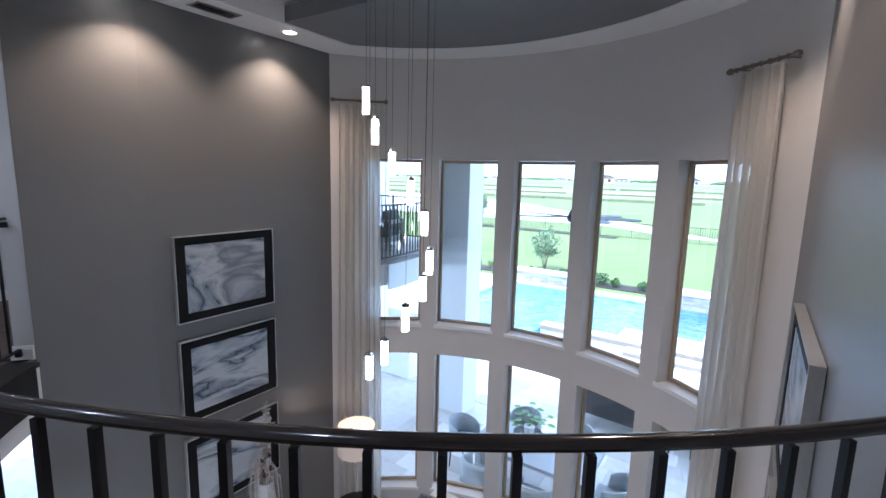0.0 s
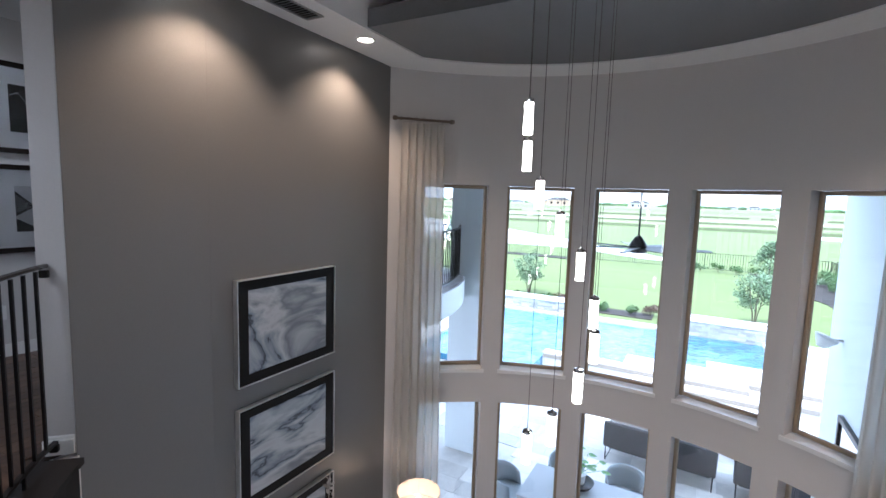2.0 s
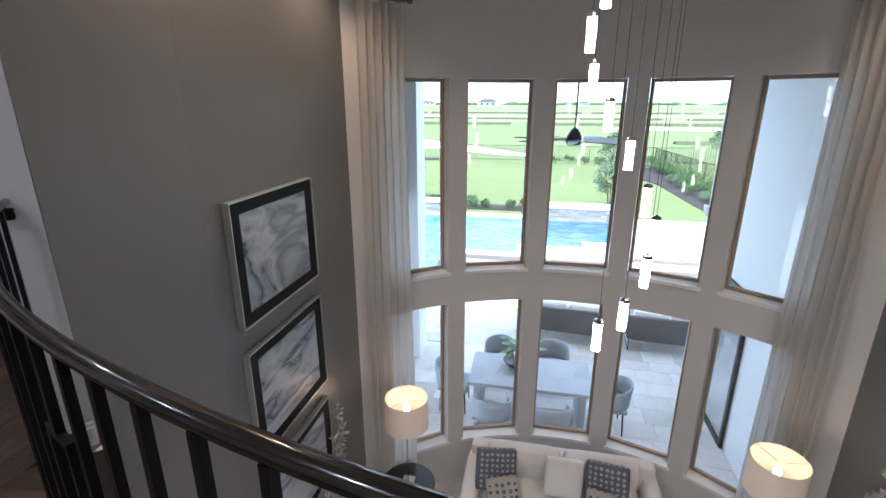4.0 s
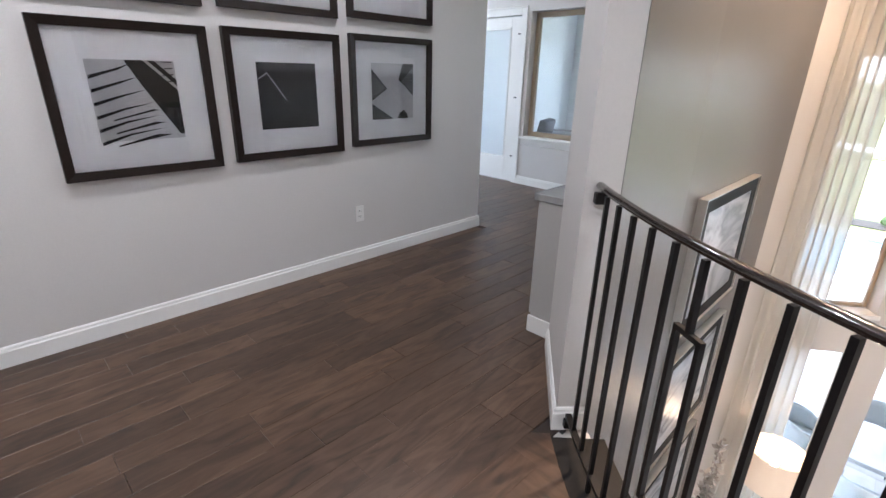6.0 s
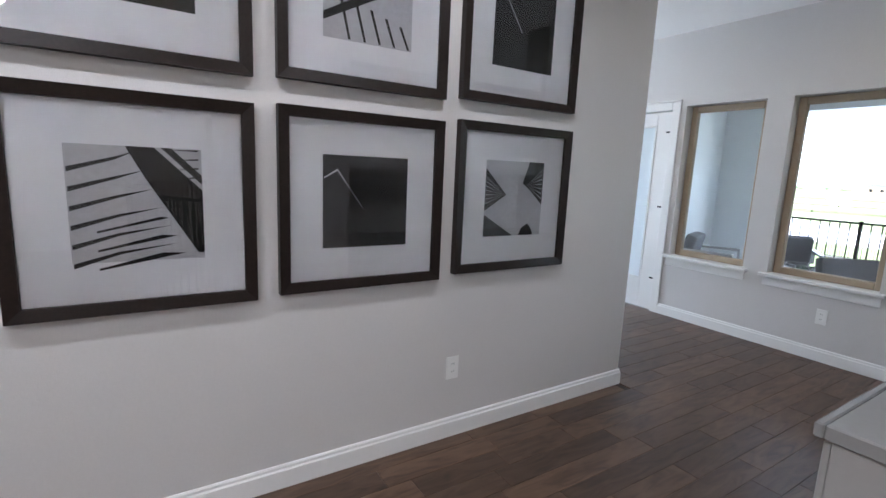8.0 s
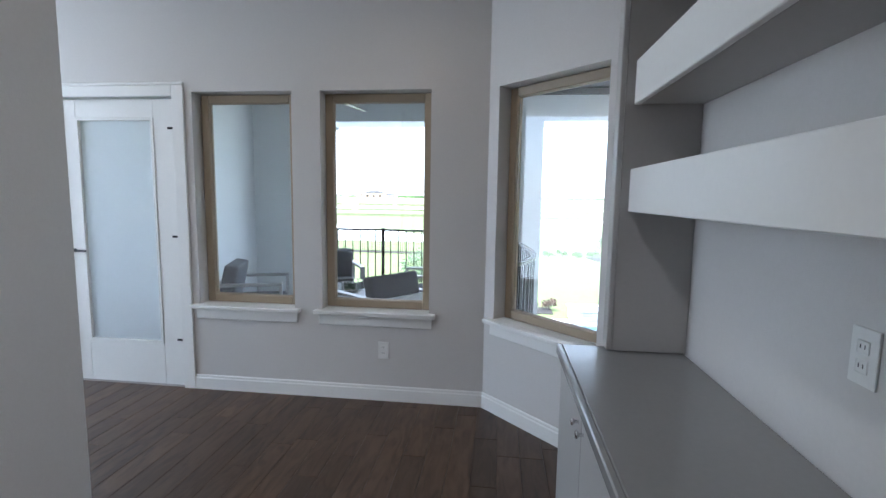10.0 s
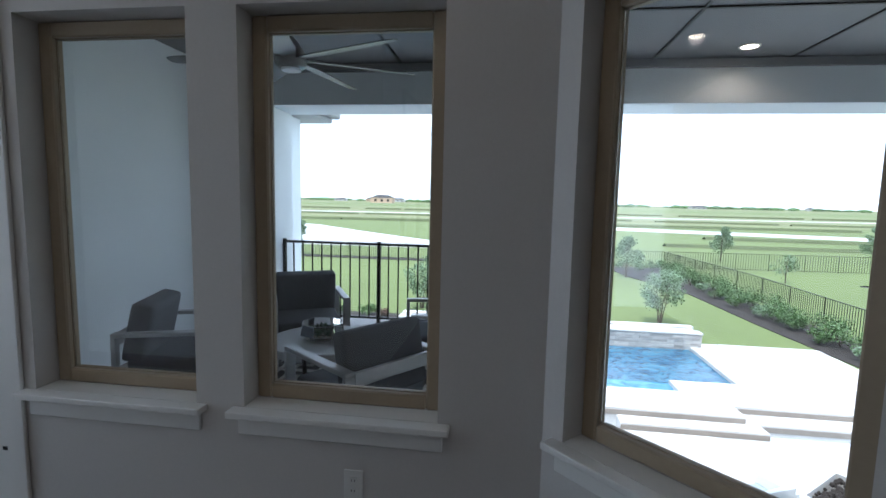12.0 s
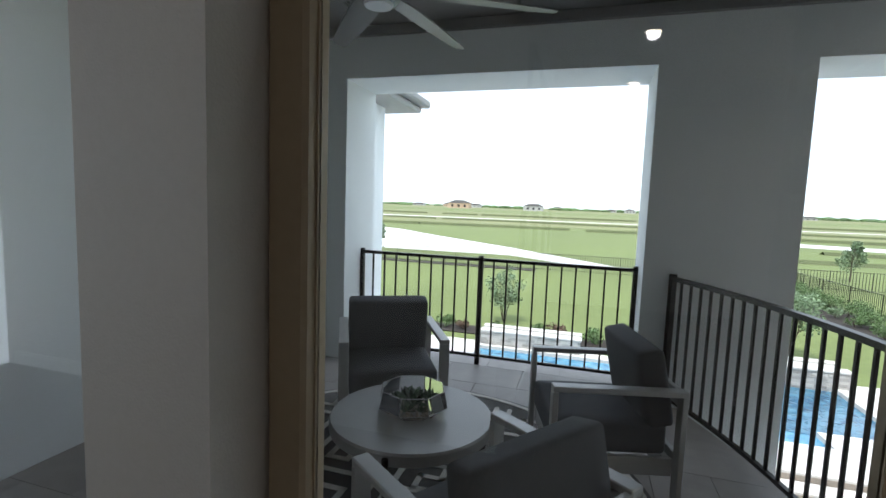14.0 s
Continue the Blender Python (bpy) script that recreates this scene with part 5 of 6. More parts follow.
for k in range(8):
    a, b = 2 * math.pi * k / 8, 2 * math.pi * (k + 1) / 8
    for (r0, z0), (r1, z1) in zip(ringz, ringz[1:]):
        tube(bm, [(r0 * math.cos(a), r0 * math.sin(a), z0), (r1 * math.cos(a), r1 * math.sin(a), z1)], 0.002, 4)
    for r0, z0 in ringz:
        tube(bm, [(r0 * math.cos(a), r0 * math.sin(a), z0), (r0 * math.cos(b), r0 * math.sin(b), z0)], 0.002, 4)
part("leading", bm, M_ALU, te)
rnd = random.Random(4)
bm = bmesh.new()
for i in range(170):
    a, r = rnd.uniform(0, 6.28), 0.13 * math.sqrt(rnd.random())
    s = rnd.uniform(0.006, 0.012)
    bmesh.ops.create_icosphere(bm, subdivisions=1, radius=s, matrix=Matrix.Translation((r * math.cos(a), r * math.sin(a), 0.02 + rnd.uniform(0, 0.015))))
part("pebbles", bm, M_PEBBLE, te, kind="stuff")
for i in range(9):
    a = i * 0.78
    r = 0.085 if i < 8 else 0
    bm = bmesh.new()
    n = rnd.randint(14, 22)
    L = rnd.uniform(0.035, 0.065) if i < 8 else 0.085
    for k in range(n):
        b = k * 2.4
        el = 0.25 + 1.2 * k / n
        d = Vector((math.cos(b) * math.cos(el), math.sin(b) * math.cos(el), math.sin(el)))
        sd = Vector((-math.sin(b), math.cos(b), 0)) * L * 0.16
        up = d.cross(sd).normalized() * L * 0.06
        o = Vector((0, 0, 0.0))
        vs = [bm.verts.new(p) for p in (o, o + d * L * 0.6 + sd, o + d * L, o + d * L * 0.6 - sd, o + d * L * 0.5 + up * 2)]
        bm.faces.new((vs[0], vs[1], vs[4]))
        bm.faces.new((vs[1], vs[2], vs[4]))
        bm.faces.new((vs[2], vs[3], vs[4]))
        bm.faces.new((vs[3], vs[0], vs[4]))
        bm.faces.new((vs[0], vs[3], vs[2], vs[1]))
    p = part("succulent", bm, M_SUCC, te)
    p.location = (r * math.cos(a), r * math.sin(a), 0.035)


def iron_fence(name, label, pts, z0, z1, gap=0.11, post_every=1.9, bar=0.007, group="", bottom=0.08, joined=False):
    """A straight-barred black iron railing along the points."""
    top = empty(name, (pts[0][0], pts[0][1], z0))
    tagged(top, label, "railing", group)
    o = Vector((pts[0][0], pts[0][1], z0))
    H = z1 - z0
    P = [Vector((x, y, z0)) - o for x, y in pts]
    bm = bmesh.new()
    tube(bm, [p + Vector((0, 0, H - 0.02)) for p in P], 0.026, 4, flat=0.75)
    part("top_rail", bm, M_BLACK, top)
    bm = bmesh.new()
    tube(bm, [p + Vector((0, 0, bottom)) for p in P], 0.018, 4, flat=0.9)
    part("bottom_rail", bm, M_BLACK, top)
    run, ln = [], 0.0
    for p, q in zip(P, P[1:]):
        run.append((ln, p, q))
        ln += (q - p).length
    me = None
    n = int(ln / gap)
    bmj = bmesh.new() if joined else None
    next_post = 0.0
    for i in range(n + 1):
        s = i * ln / n
        l0, p, q = [r for r in run if r[0] <= s + 1e-6][-1]
        d = (q - p).normalized()
        c = p + d * (s - l0)
        rz = math.degrees(math.atan2(d.y, d.x))
        if s >= next_post - 1e-6:
            next_post += post_every
            bm = bmesh.new()
            box(bm, -0.02, 0.02, -0.02, 0.02, 0.004, H + 0.012, bevel=0.003)
            pp = part("post", bm, M_BLACK, top)
            pp.matrix_basis = pose(*c, 0, 0, rz)
            continue
        if joined:
            box(bmj, -bar, bar, -bar, bar, bottom, H - 0.03, pose(*c, 0, 0, rz))
            continue
        if me is None:
            bm = bmesh.new()
            box(bm, -bar, bar, -bar, bar, bottom, H - 0.03)
            b = part("picket", bm, M_BLACK, top)
            me = b.data
        else:
            b = new("picket", me)
            b.parent = top
        b.matrix_basis = pose(*c, 0, 0, rz)
    if joined:
        part("pickets", bmj, M_BLACK, top, kind="stuff")
    return top


iron_fence("balcony_railing", "straight black iron balcony railing between white piers", [(-1.275, 7.12), (-3.62, 7.12)], 0.0, 0.94, post_every=1.17)
arc_pts = arc(BC, BR, 90 - 27.4, 90 + 1.5, 16) + [(-0.585, 4.42), (-0.625, 4.27), (-0.685, 4.12), (-0.765, 3.98), (-0.862, 3.855)]
iron_fence("curved_balcony_railing", "curved black iron balcony railing", arc_pts, 0.0, 0.94, gap=0.095, post_every=2.9)


def ceiling_fan(x, y, z, drop, label, blades, L, rz, dark, light=False):
    f = empty("ceiling_fan", (x, y, z))
    tagged(f, label, "ceiling fan")
    mt = M_BLADE if not dark else M_BRONZE
    bm = bmesh.new()
    lathe(bm, [(0.075, -0.001), (0.075, -0.02), (0.03, -0.06), (0.001, -0.06)], sides=24)
    part("canopy", bm, mt, f, smooth=True)
    bm = bmesh.new()
    tube(bm, [(0, 0, -0.05), (0, 0, -drop + 0.1)], 0.012, 10)
    part("downrod", bm, mt, f)
    bm = bmesh.new()
    lathe(bm, [(0.02, -drop + 0.16), (0.05, -drop + 0.13), (0.10, -drop + 0.05), (0.12, -drop), (0.11, -drop - 0.05), (0.085, -drop - 0.07), (0.001, -drop - 0.07)], sides=28)
    part("motor_housing", bm, mt, f, smooth=True)
    if light:
        bm = bmesh.new()
        lathe(bm, [(0.075, -drop - 0.071), (0.07, -drop - 0.085), (0.001, -drop - 0.088)], sides=24)
        part("light_lens", bm, M_MAT, f)
    for k in range(blades):
        a = rz + 360 * k / blades
        bm = bmesh.new()
        sec = [(0.10, 0.045), (0.25, 0.075), (0.6 * L, 0.07), (L - 0.05, 0.05), (L, 0.03)]
        top_, bot = [], []
        for r, w in sec:
            tilt = 0.2
            for s, lst in ((1, top_), (-1, bot)):
                lst.append((bm.verts.new((r, s * w, -drop + s * w * tilt + 0.004)), bm.verts.new((r, s * w, -drop + s * w * tilt - 0.004))))
        for i in range(len(sec) - 1):
            bm.faces.new((top_[i][0], top_[i + 1][0], bot[i + 1][0], bot[i][0]))
            bm.faces.new((top_[i][1], bot[i][1], bot[i + 1][1], top_[i + 1][1]))
            bm.faces.new((top_[i][0], top_[i][1], top_[i + 1][1], top_[i + 1][0]))
            bm.faces.new((bot[i][0], bot[i + 1][0], bot[i + 1][1], bot[i][1]))
        bm.faces.new((top_[0][0], bot[0][0], bot[0][1], top_[0][1]))
        bm.faces.new((top_[-1][0], top_[-1][1], bot[-1][1], bot[-1][0]))
        p = part("blade", bm, mt, f)
        p.rotation_euler = (0, 0, radians(a))


M_BLADE = mat("grey_fan_metal", (0.22, 0.22, 0.22), 0.4, metal=0.3)
M_BRONZE = mat("dark_bronze_fan", (0.030, 0.027, 0.026), 0.4, metal=0.3)
ceiling_fan(-2.75, 5.50, 2.784, 0.33, "grey ceiling fan with seven long blades on the balcony", 7, 0.97, 28.5, False, True)
ceiling_fan(2.22, 5.42, 2.784, 1.90, "dark bronze patio ceiling fan on a very long rod", 7, 0.85, 8, True)
can_light(-1.66, 6.33, 2.784, 0, lit=False, label="unlit round recessed light in the porch ceiling")
can_light(0.89, 6.47, 2.784, 2.5, lit=True, label="lit round recessed light in the porch ceiling")
# the lower wing of the house beyond the balcony
wing = empty("house_wing", (-7.0, 9.6, GROUND))
tagged(wing, "white stucco wing of the house with a grey eave", "house")
bars(M_STUCCO, "wall", wing, (-2.2, 2.68, -1.4, -0.5, 0.0, 6.12))
M_EAVE = mat("grey_eave", (0.30, 0.30, 0.29), 0.6)
bars(M_EAVE, "eave", wing, (-2.3, 3.05, -1.75, -0.1, 6.121, 6.20), (-2.3, 3.15, -1.85, 0.0, 6.201, 6.30), bevel=0.02)
M_ROOF = mat("dark_shingle", (0.07, 0.065, 0.06), 0.9, var=0.2, fine=20)
bm = bmesh.new()
for x0, y0, x1, y1, z0, z1 in ((-2.3, -1.8, 3.1, 0.0, 6.301, 6.6),):
    lo = [bm.verts.new(p) for p in ((x0, y0, z0), (x1, y0, z0), (x1, y1, z0), (x0, y1, z0))]
    hi = [bm.verts.new(p) for p in ((x0 + 0.9, -0.9, z1), (x1 - 0.9, -0.9, z1))]
    bm.faces.new(lo[::-1])
    bm.faces.new((lo[0], lo[1], hi[1], hi[0]))
    bm.faces.new((lo[2], lo[3], hi[0], hi[1]))
    bm.faces.new((lo[1], lo[2], hi[1]))
    bm.faces.new((lo[3], lo[0], hi[0]))
part("roof", bm, M_ROOF, wing)

# ---- patio furniture ----
M_TEAL = mat("pale_blue_grey_chair", (0.36, 0.40, 0.42), 0.7, var=0.06)
M_TTOP = mat("grey_patio_table", (0.36, 0.38, 0.40), 0.5, var=0.08)
M_WICK = mat("dark_wicker", (0.05, 0.045, 0.045), 0.8, var=0.25, fine=90, bump=0.6, bump_scale=160)
pt = empty("patio_dining_table", (1.83, 5.45, GROUND))
tagged(pt, "large pale blue grey patio dining table with slab legs", "dining table")
bars(M_TTOP, "tabletop", pt, (-0.93, 0.93, -0.48, 0.48, 0.70, 0.76), bevel=0.006)
for x in (-0.8, 0.8):
    bars(M_TTOP, "leg", pt, (x - 0.05, x + 0.05, -0.40, 0.40, 0.003, 0.699), bevel=0.004)


def dining_chair():
    c = empty("dining_chair")
    cushion("seat", M_TEAL, c, (0.52, 0.50, 0.08), (0, 0, 0.44), r=0.03, puff=0.1)
    bm = bmesh.new()
    n = 12
    rows = []
    for j in range(5):
        z = 0.46 + 0.36 * j / 4
        row = []
        for i in range(n + 1):
            a = radians(-125 + 250 * i / n)
            drop = 0.14 * (abs(i / n - 0.5) * 2) ** 2 * (j / 4)
            row.append((0.27 * math.sin(a), -0.03 - 0.25 * math.cos(a) - 0.03 * j / 4, z - drop))
        rows.append(row)
    inner = [[bm.verts.new(p) for p in r] for r in rows]
    outer = [[bm.verts.new((p[0] * 1.09, (p[1] + 0.03) * 1.09 - 0.03, p[2])) for p in r] for r in rows]
    for g in (inner, outer):
        for p, q in zip(g, g[1:]):
            for i in range(n):
                bm.faces.new((p[i], p[i + 1], q[i + 1], q[i]))
    for i in range(n):
        bm.faces.new((inner[-1][i], inner[-1][i + 1], outer[-1][i + 1], outer[-1][i]))
        bm.faces.new((inner[0][i], inner[0][i + 1], outer[0][i + 1], outer[0][i]))
    for i in (0, n):
        for j in range(4):
            bm.faces.new((inner[j][i], inner[j + 1][i], outer[j + 1][i], outer[j][i]))
    part("shell", bm, M_TEAL, c, "curved wraparound shell back", smooth=True)
    for x in (-0.2, 0.2):
        for y in (-0.19, 0.19):
            bm = bmesh.new()
            tube(bm, [(x * 1.12, y * 1.12, 0.004), (x, y, 0.40)], [0.010, 0.014], 8)
            part("leg", bm, M_BLACK, c)
    return c


dc = dining_chair()
tagged(dc, "pale blue grey curved patio dining chair at the table", "dining chair", "chairs round the patio table")
places = [(1.30, 4.72, 0), (2.15, 4.72, 0), (1.30, 6.20, 180), (2.2, 6.22, 180), (0.62, 5.42, -90), (3.04, 5.35, 90)]
dc.matrix_basis = pose(places[0][0], places[0][1], GROUND, 0, 0, places[0][2])
for x, y, rz in places[1:]:
    copy_thing(dc, pose(x, y, GROUND, 0, 0, rz))

M_PLANT = mat("bright_green_leaf", (0.10, 0.26, 0.045), 0.45, var=0.2, scale=8)
M_POT = mat("dark_bowl", (0.03, 0.03, 0.032), 0.5, var=0.2)
pp = empty("potted_plant", (1.62, 5.62, GROUND + 0.762))
tagged(pp, "broad leaved green plant in a dark bowl on the patio table", "potted plant")
bm = bmesh.new()
lathe(bm, [(0.12, 0.002), (0.20, 0.05), (0.23, 0.10), (0.215, 0.10), (0.19, 0.07), (0.001, 0.07)], sides=28)
part("bowl", bm, M_POT, pp, smooth=True)
bm = bmesh.new()
bmesh.ops.create_cone(bm, segments=20, radius1=0.07, radius2=0.09, depth=0.14, cap_ends=True, matrix=Matrix.Translation((0.02, 0, 0.145)))
part("pot", bm, M_MAT, pp)
rnd = random.Random(11)
for i in range(17):
    a, el, r = rnd.uniform(0, 6.28), rnd.uniform(0.2, 1.3), rnd.uniform(0.12, 0.34)
    d = Vector((math.cos(a) * math.cos(el), math.sin(a) * math.cos(el), math.sin(el)))
    p0, p1 = Vector((0.02, 0, 0.21)), Vector((0.02, 0, 0.21)) + d * r
    bm = bmesh.new()
    tube(bm, [p0, p1], 0.003, 4)
    s = Vector((-math.sin(a), math.cos(a), 0)) * rnd.uniform(0.045, 0.065)
    f = Vector((math.cos(a), math.sin(a), -0.1)).normalized() * rnd.uniform(0.10, 0.15)
    vs = [bm.verts.new(q) for q in (p1, p1 + f * 0.25 + s, p1 + f * 0.7 + s * 0.8, p1 + f, p1 + f * 0.7 - s * 0.8, p1 + f * 0.25 - s, p1 + f * 0.5 - Vector((0, 0, 0.012)))]
    for k in range(6):
        bm.faces.new((vs[k], vs[(k + 1) % 6], vs[6]))
    part("leaf", bm, M_PLANT, pp)


def outdoor_sofa(x, y, rz, w, lb):
    s = empty("outdoor_sofa", (x, y, GROUND), rz)
    tagged(s, lb, "outdoor sofa", "outdoor sofas on the patio")
    bars(M_WICK, "back", s, (-w / 2, w / 2, -0.42, -0.34, 0.28, 0.78), bevel=0.02)
    for q in (-1, 1):
        bars(M_WICK, "armrest", s, (min(q * w / 2, q * (w / 2 - 0.09)), max(q * w / 2, q * (w / 2 - 0.09)), -0.335, 0.40, 0.28, 0.62), bevel=0.02)
    bars(M_WICK, "base", s, (-w / 2 + 0.092, w / 2 - 0.092, -0.335, 0.40, 0.22, 0.34), bevel=0.01)
    n = 2 if w < 2 else 3
    cw = (w - 0.2) / n
    for i in range(n):
        cushion("seat_cushion", M_SOFA, s, (cw - 0.01, 0.66, 0.15), (-w / 2 + 0.1 + cw * (i + 0.5), 0.04, 0.42), r=0.05, puff=0.1)
        cushion("back_cushion", M_SOFA, s, (cw - 0.02, 0.18, 0.42), (-w / 2 + 0.1 + cw * (i + 0.5), -0.24, 0.66), (-10, 0, 0), r=0.07, puff=0.2)
    bm = bmesh.new()
    for q in (-w / 2 + 0.05, w / 2 - 0.05):
        tube(bm, [(q, -0.40, 0.279), (q, -0.40, 0.01), (q, 0.38, 0.01), (q, 0.38, 0.279)], 0.010, 6)
    part("sled_legs", bm, M_BLACK, s)


outdoor_sofa(2.55, 8.35, -4, 1.9, "dark wicker outdoor sofa with cream cushions seen from behind")
outdoor_sofa(4.55, 8.25, -4, 1.6, "short dark wicker outdoor sofa with cream cushions")
bar = empty("outdoor_counter", (-2.9, 7.9, GROUND))
tagged(bar, "white stucco outdoor kitchen counter with a pale stone top", "outdoor counter")
bars(M_STUCCO, "base", bar, (-0.9, 0.62, -0.40, 0.40, 0.002, 0.90))
bars(M_TTOP, "countertop", bar, (-0.95, 0.67, -0.45, 0.45, 0.901, 0.95), bevel=0.005)

# black framed patio doors on the east wall
pd = empty("patio_door", (4.655, 6.6 - 0.9, GROUND), 0)
tagged(pd, "black framed glazed patio door in the white stucco wall", "door")
bars(M_BLACK, "frame", pd, (-0.05, 0.0, -0.55, -0.49, 0.0, 2.4), (-0.05, 0.0, 0.49, 0.55, 0.0, 2.4), (-0.05, 0.0, -0.49, 0.49, 2.34, 2.4), (-0.05, 0.0, -0.49, 0.49, 0.0, 0.08))
bars(M_CLEAR, "pane", pd, (-0.03, -0.024, -0.49, 0.49, 0.08, 2.34))
sc = empty("wall_lantern", (4.655, 7.0 - 0.35, -0.25))
tagged(sc, "white outdoor wall light on the stucco pier", "wall light")
bm = bmesh.new()
lathe(bm, [(0.05, -0.12), (0.13, 0.0), (0.14, 0.03), (0.02, 0.05)], sides=20)
bmesh.ops.transform(bm, matrix=Matrix.Translation((-0.18, 0, 0)) @ Matrix.Rotation(radians(25), 4, "Y"), verts=bm.verts)
part("shade", bm, M_TRIM, sc, smooth=True)
bm = bmesh.new()
tube(bm, [(-0.14, 0, 0.0), (-0.001, 0, 0.0)], 0.02, 8)
part("arm", bm, M_TRIM, sc)

# ---- pool deck ----
POOL = [(-4.8, 11.2), (-1.1, 11.2), (-1.1, 13.2), (1.2, 13.2), (1.2, 14.1), (3.35, 14.1), (3.35, 14.87), (5.05, 14.87), (5.05, 18.1), (-4.8, 18.1)]
M_WATER = mat("pool_water", (0.20, 0.50, 0.62), 0.06, var=0.1, scale=1.5, spec=0.6)
nt = M_WATER.node_tree
geo = node_of(M_WATER, "ShaderNodeNewGeometry")
wv = nt.nodes.new("ShaderNodeTexNoise")
wv.inputs["Scale"].default_value, wv.inputs["Detail"].default_value, wv.inputs["Distortion"].default_value = 2.4, 3, 1.5
nt.links.new(geo.outputs["Position"], wv.inputs["Vector"])
bp = nt.nodes.new("ShaderNodeBump")
bp.inputs["Strength"].default_value, bp.inputs["Distance"].default_value = 0.8, 0.06
nt.links.new(wv.outputs["Fac"], bp.inputs["Height"])
nt.links.new(bp.outputs[0], nt.nodes["Principled BSDF"].inputs["Normal"])
rp = nt.nodes.new("ShaderNodeValToRGB")
e = rp.color_ramp.elements
e[0].position, e[0].color = 0.35, (0.02, 0.12, 0.24, 1)
e[1].position, e[1].color = 0.68, (0.13, 0.34, 0.46, 1)
nt.links.new(wv.outputs["Fac"], rp.inputs[0])
nt.links.new(rp.outputs[0], nt.nodes["Principled BSDF"].inputs["Base Color"])
M_WATER2 = M_WATER.copy()
M_WATER2.name = "deep_pool_water"
r2 = node_of(M_WATER2, "ShaderNodeValToRGB").color_ramp.elements
r2[0].color, r2[1].color = (0.015, 0.07, 0.14, 1), (0.07, 0.19, 0.27, 1)

bm = bmesh.new()
X0, X1, Y0, Y1 = -30.0, 9.2, 12.8, 18.6


def deck_with_hole():
    """The raised deck as strips round the pool."""
    strips = [(X0, -4.8, 11.2, Y1), (-4.8, 5.05, 18.1, Y1), (5.05, X1, 13.35, Y1), (4.30, 5.05, 13.35, 14.87), (3.35, 4.30, 12.8, 14.87), (1.2, 3.35, 12.8, 14.1), (-1.1, 1.2, 12.8, 13.2)]
    for x0, x1, y0, y1 in strips:
        box(bm, x0, x1, y0, y1, GROUND - 0.2, DECK)


deck_with_hole()
structure("pool_deck", bm, M_STONE, "pale travertine pool deck")
bm = bmesh.new()
box(bm, 1.55, 4.60, 12.38, 12.799, GROUND - 0.1, GROUND + 0.15)
box(bm, 4.3005, 8.4, 12.7995, 13.349, GROUND - 0.1, GROUND + 0.1495)
structure("steps_deck", bm, M_STONE, "low travertine steps up to the pool deck")
M_RISER = mat("tan_riser_stone", (0.27, 0.23, 0.19), 0.8, var=0.15, scale=4)
bm = bmesh.new()
for x0, x1, y, z0, z1 in ((1.55, 4.60, 12.38, GROUND, GROUND + 0.12), (4.602, 8.4, 12.80, GROUND, GROUND + 0.12), (-1.1, 4.30, 12.8, GROUND + 0.151, DECK - 0.03), (4.31, 9.2, 13.35, GROUND + 0.151, DECK - 0.03)):
    box(bm, x0, x1, y - 0.012, y - 0.001, z0, z1)
structure("riser_deck", bm, M_RISER, "tan stone risers of the deck steps")
bm = bmesh.new()
prism(bm, [(p[0], p[1]) for p in POOL], -3.9, DECK - 0.10)
structure("water_pool", bm, M_WATER, "rippled turquoise pool water")
bm = bmesh.new()
box(bm, 1.3, 5.04, 14.9, 18.09, DECK - 0.105, DECK - 0.094)
structure("water_deep", bm, M_WATER2, "deep blue pool water")
M_LEDGE = mat("stacked_stone", (0.40, 0.38, 0.35), 0.85, var=0.2, scale=5, by_object=0.25)


def ledge_wall(x0, x1, y0, y1, h, lb):
    t = empty("raised_spa_wall", ((x0 + x1) / 2, y0, DECK))
    tagged(t, lb, "retaining wall", "raised stone walls by the pool")
    ox_ = (x0 + x1) / 2
    bars(M_STONE, "core", t, (x0 - ox_ + 0.03, x1 - ox_ - 0.03, 0.03, y1 - y0, -0.3, h - 0.001))
    bars(M_STONE, "coping", t, (x0 - ox_ - 0.03, x1 - ox_ + 0.03, -0.03, 0.35, h, h + 0.06), (x0 - ox_ - 0.03, x1 - ox_ + 0.03, y1 - y0 - 0.3, y1 - y0, h, h + 0.06), bevel=0.01, label="pale coping slab")
    rnd = random.Random(int(x0 * 10))
    row = 0
    z = -0.12
    while z < h - 0.02:
        hh = min(0.085, h - 0.003 - z)
        x = x0
        while x < x1 - 0.01:
            w = min(rnd.uniform(0.22, 0.55), x1 - x)
            bm = bmesh.new()
            dd = rnd.uniform(0.0, 0.02)
            box(bm, x - ox_ + 0.003, x + w - ox_ - 0.003, -dd, 0.028, z + 0.003, z + hh - 0.003)
            part("stone", bm, M_LEDGE, t)
            x += w
        z += hh


ledge_wall(1.9, 5.4, 18.1, 19.2, 0.42, "low stacked stone spa wall with pale coping at the pool edge")
ledge_wall(-4.8, -1.6, 18.3, 19.2, 0.42, "low stacked stone planter wall with pale coping at the pool edge")
bm = bmesh.new()
box(bm, 2.2, 5.1, 18.45, 18.9, DECK + 0.30, DECK + 0.415)
structure("water_spa", bm, M_WATER, "spa water")
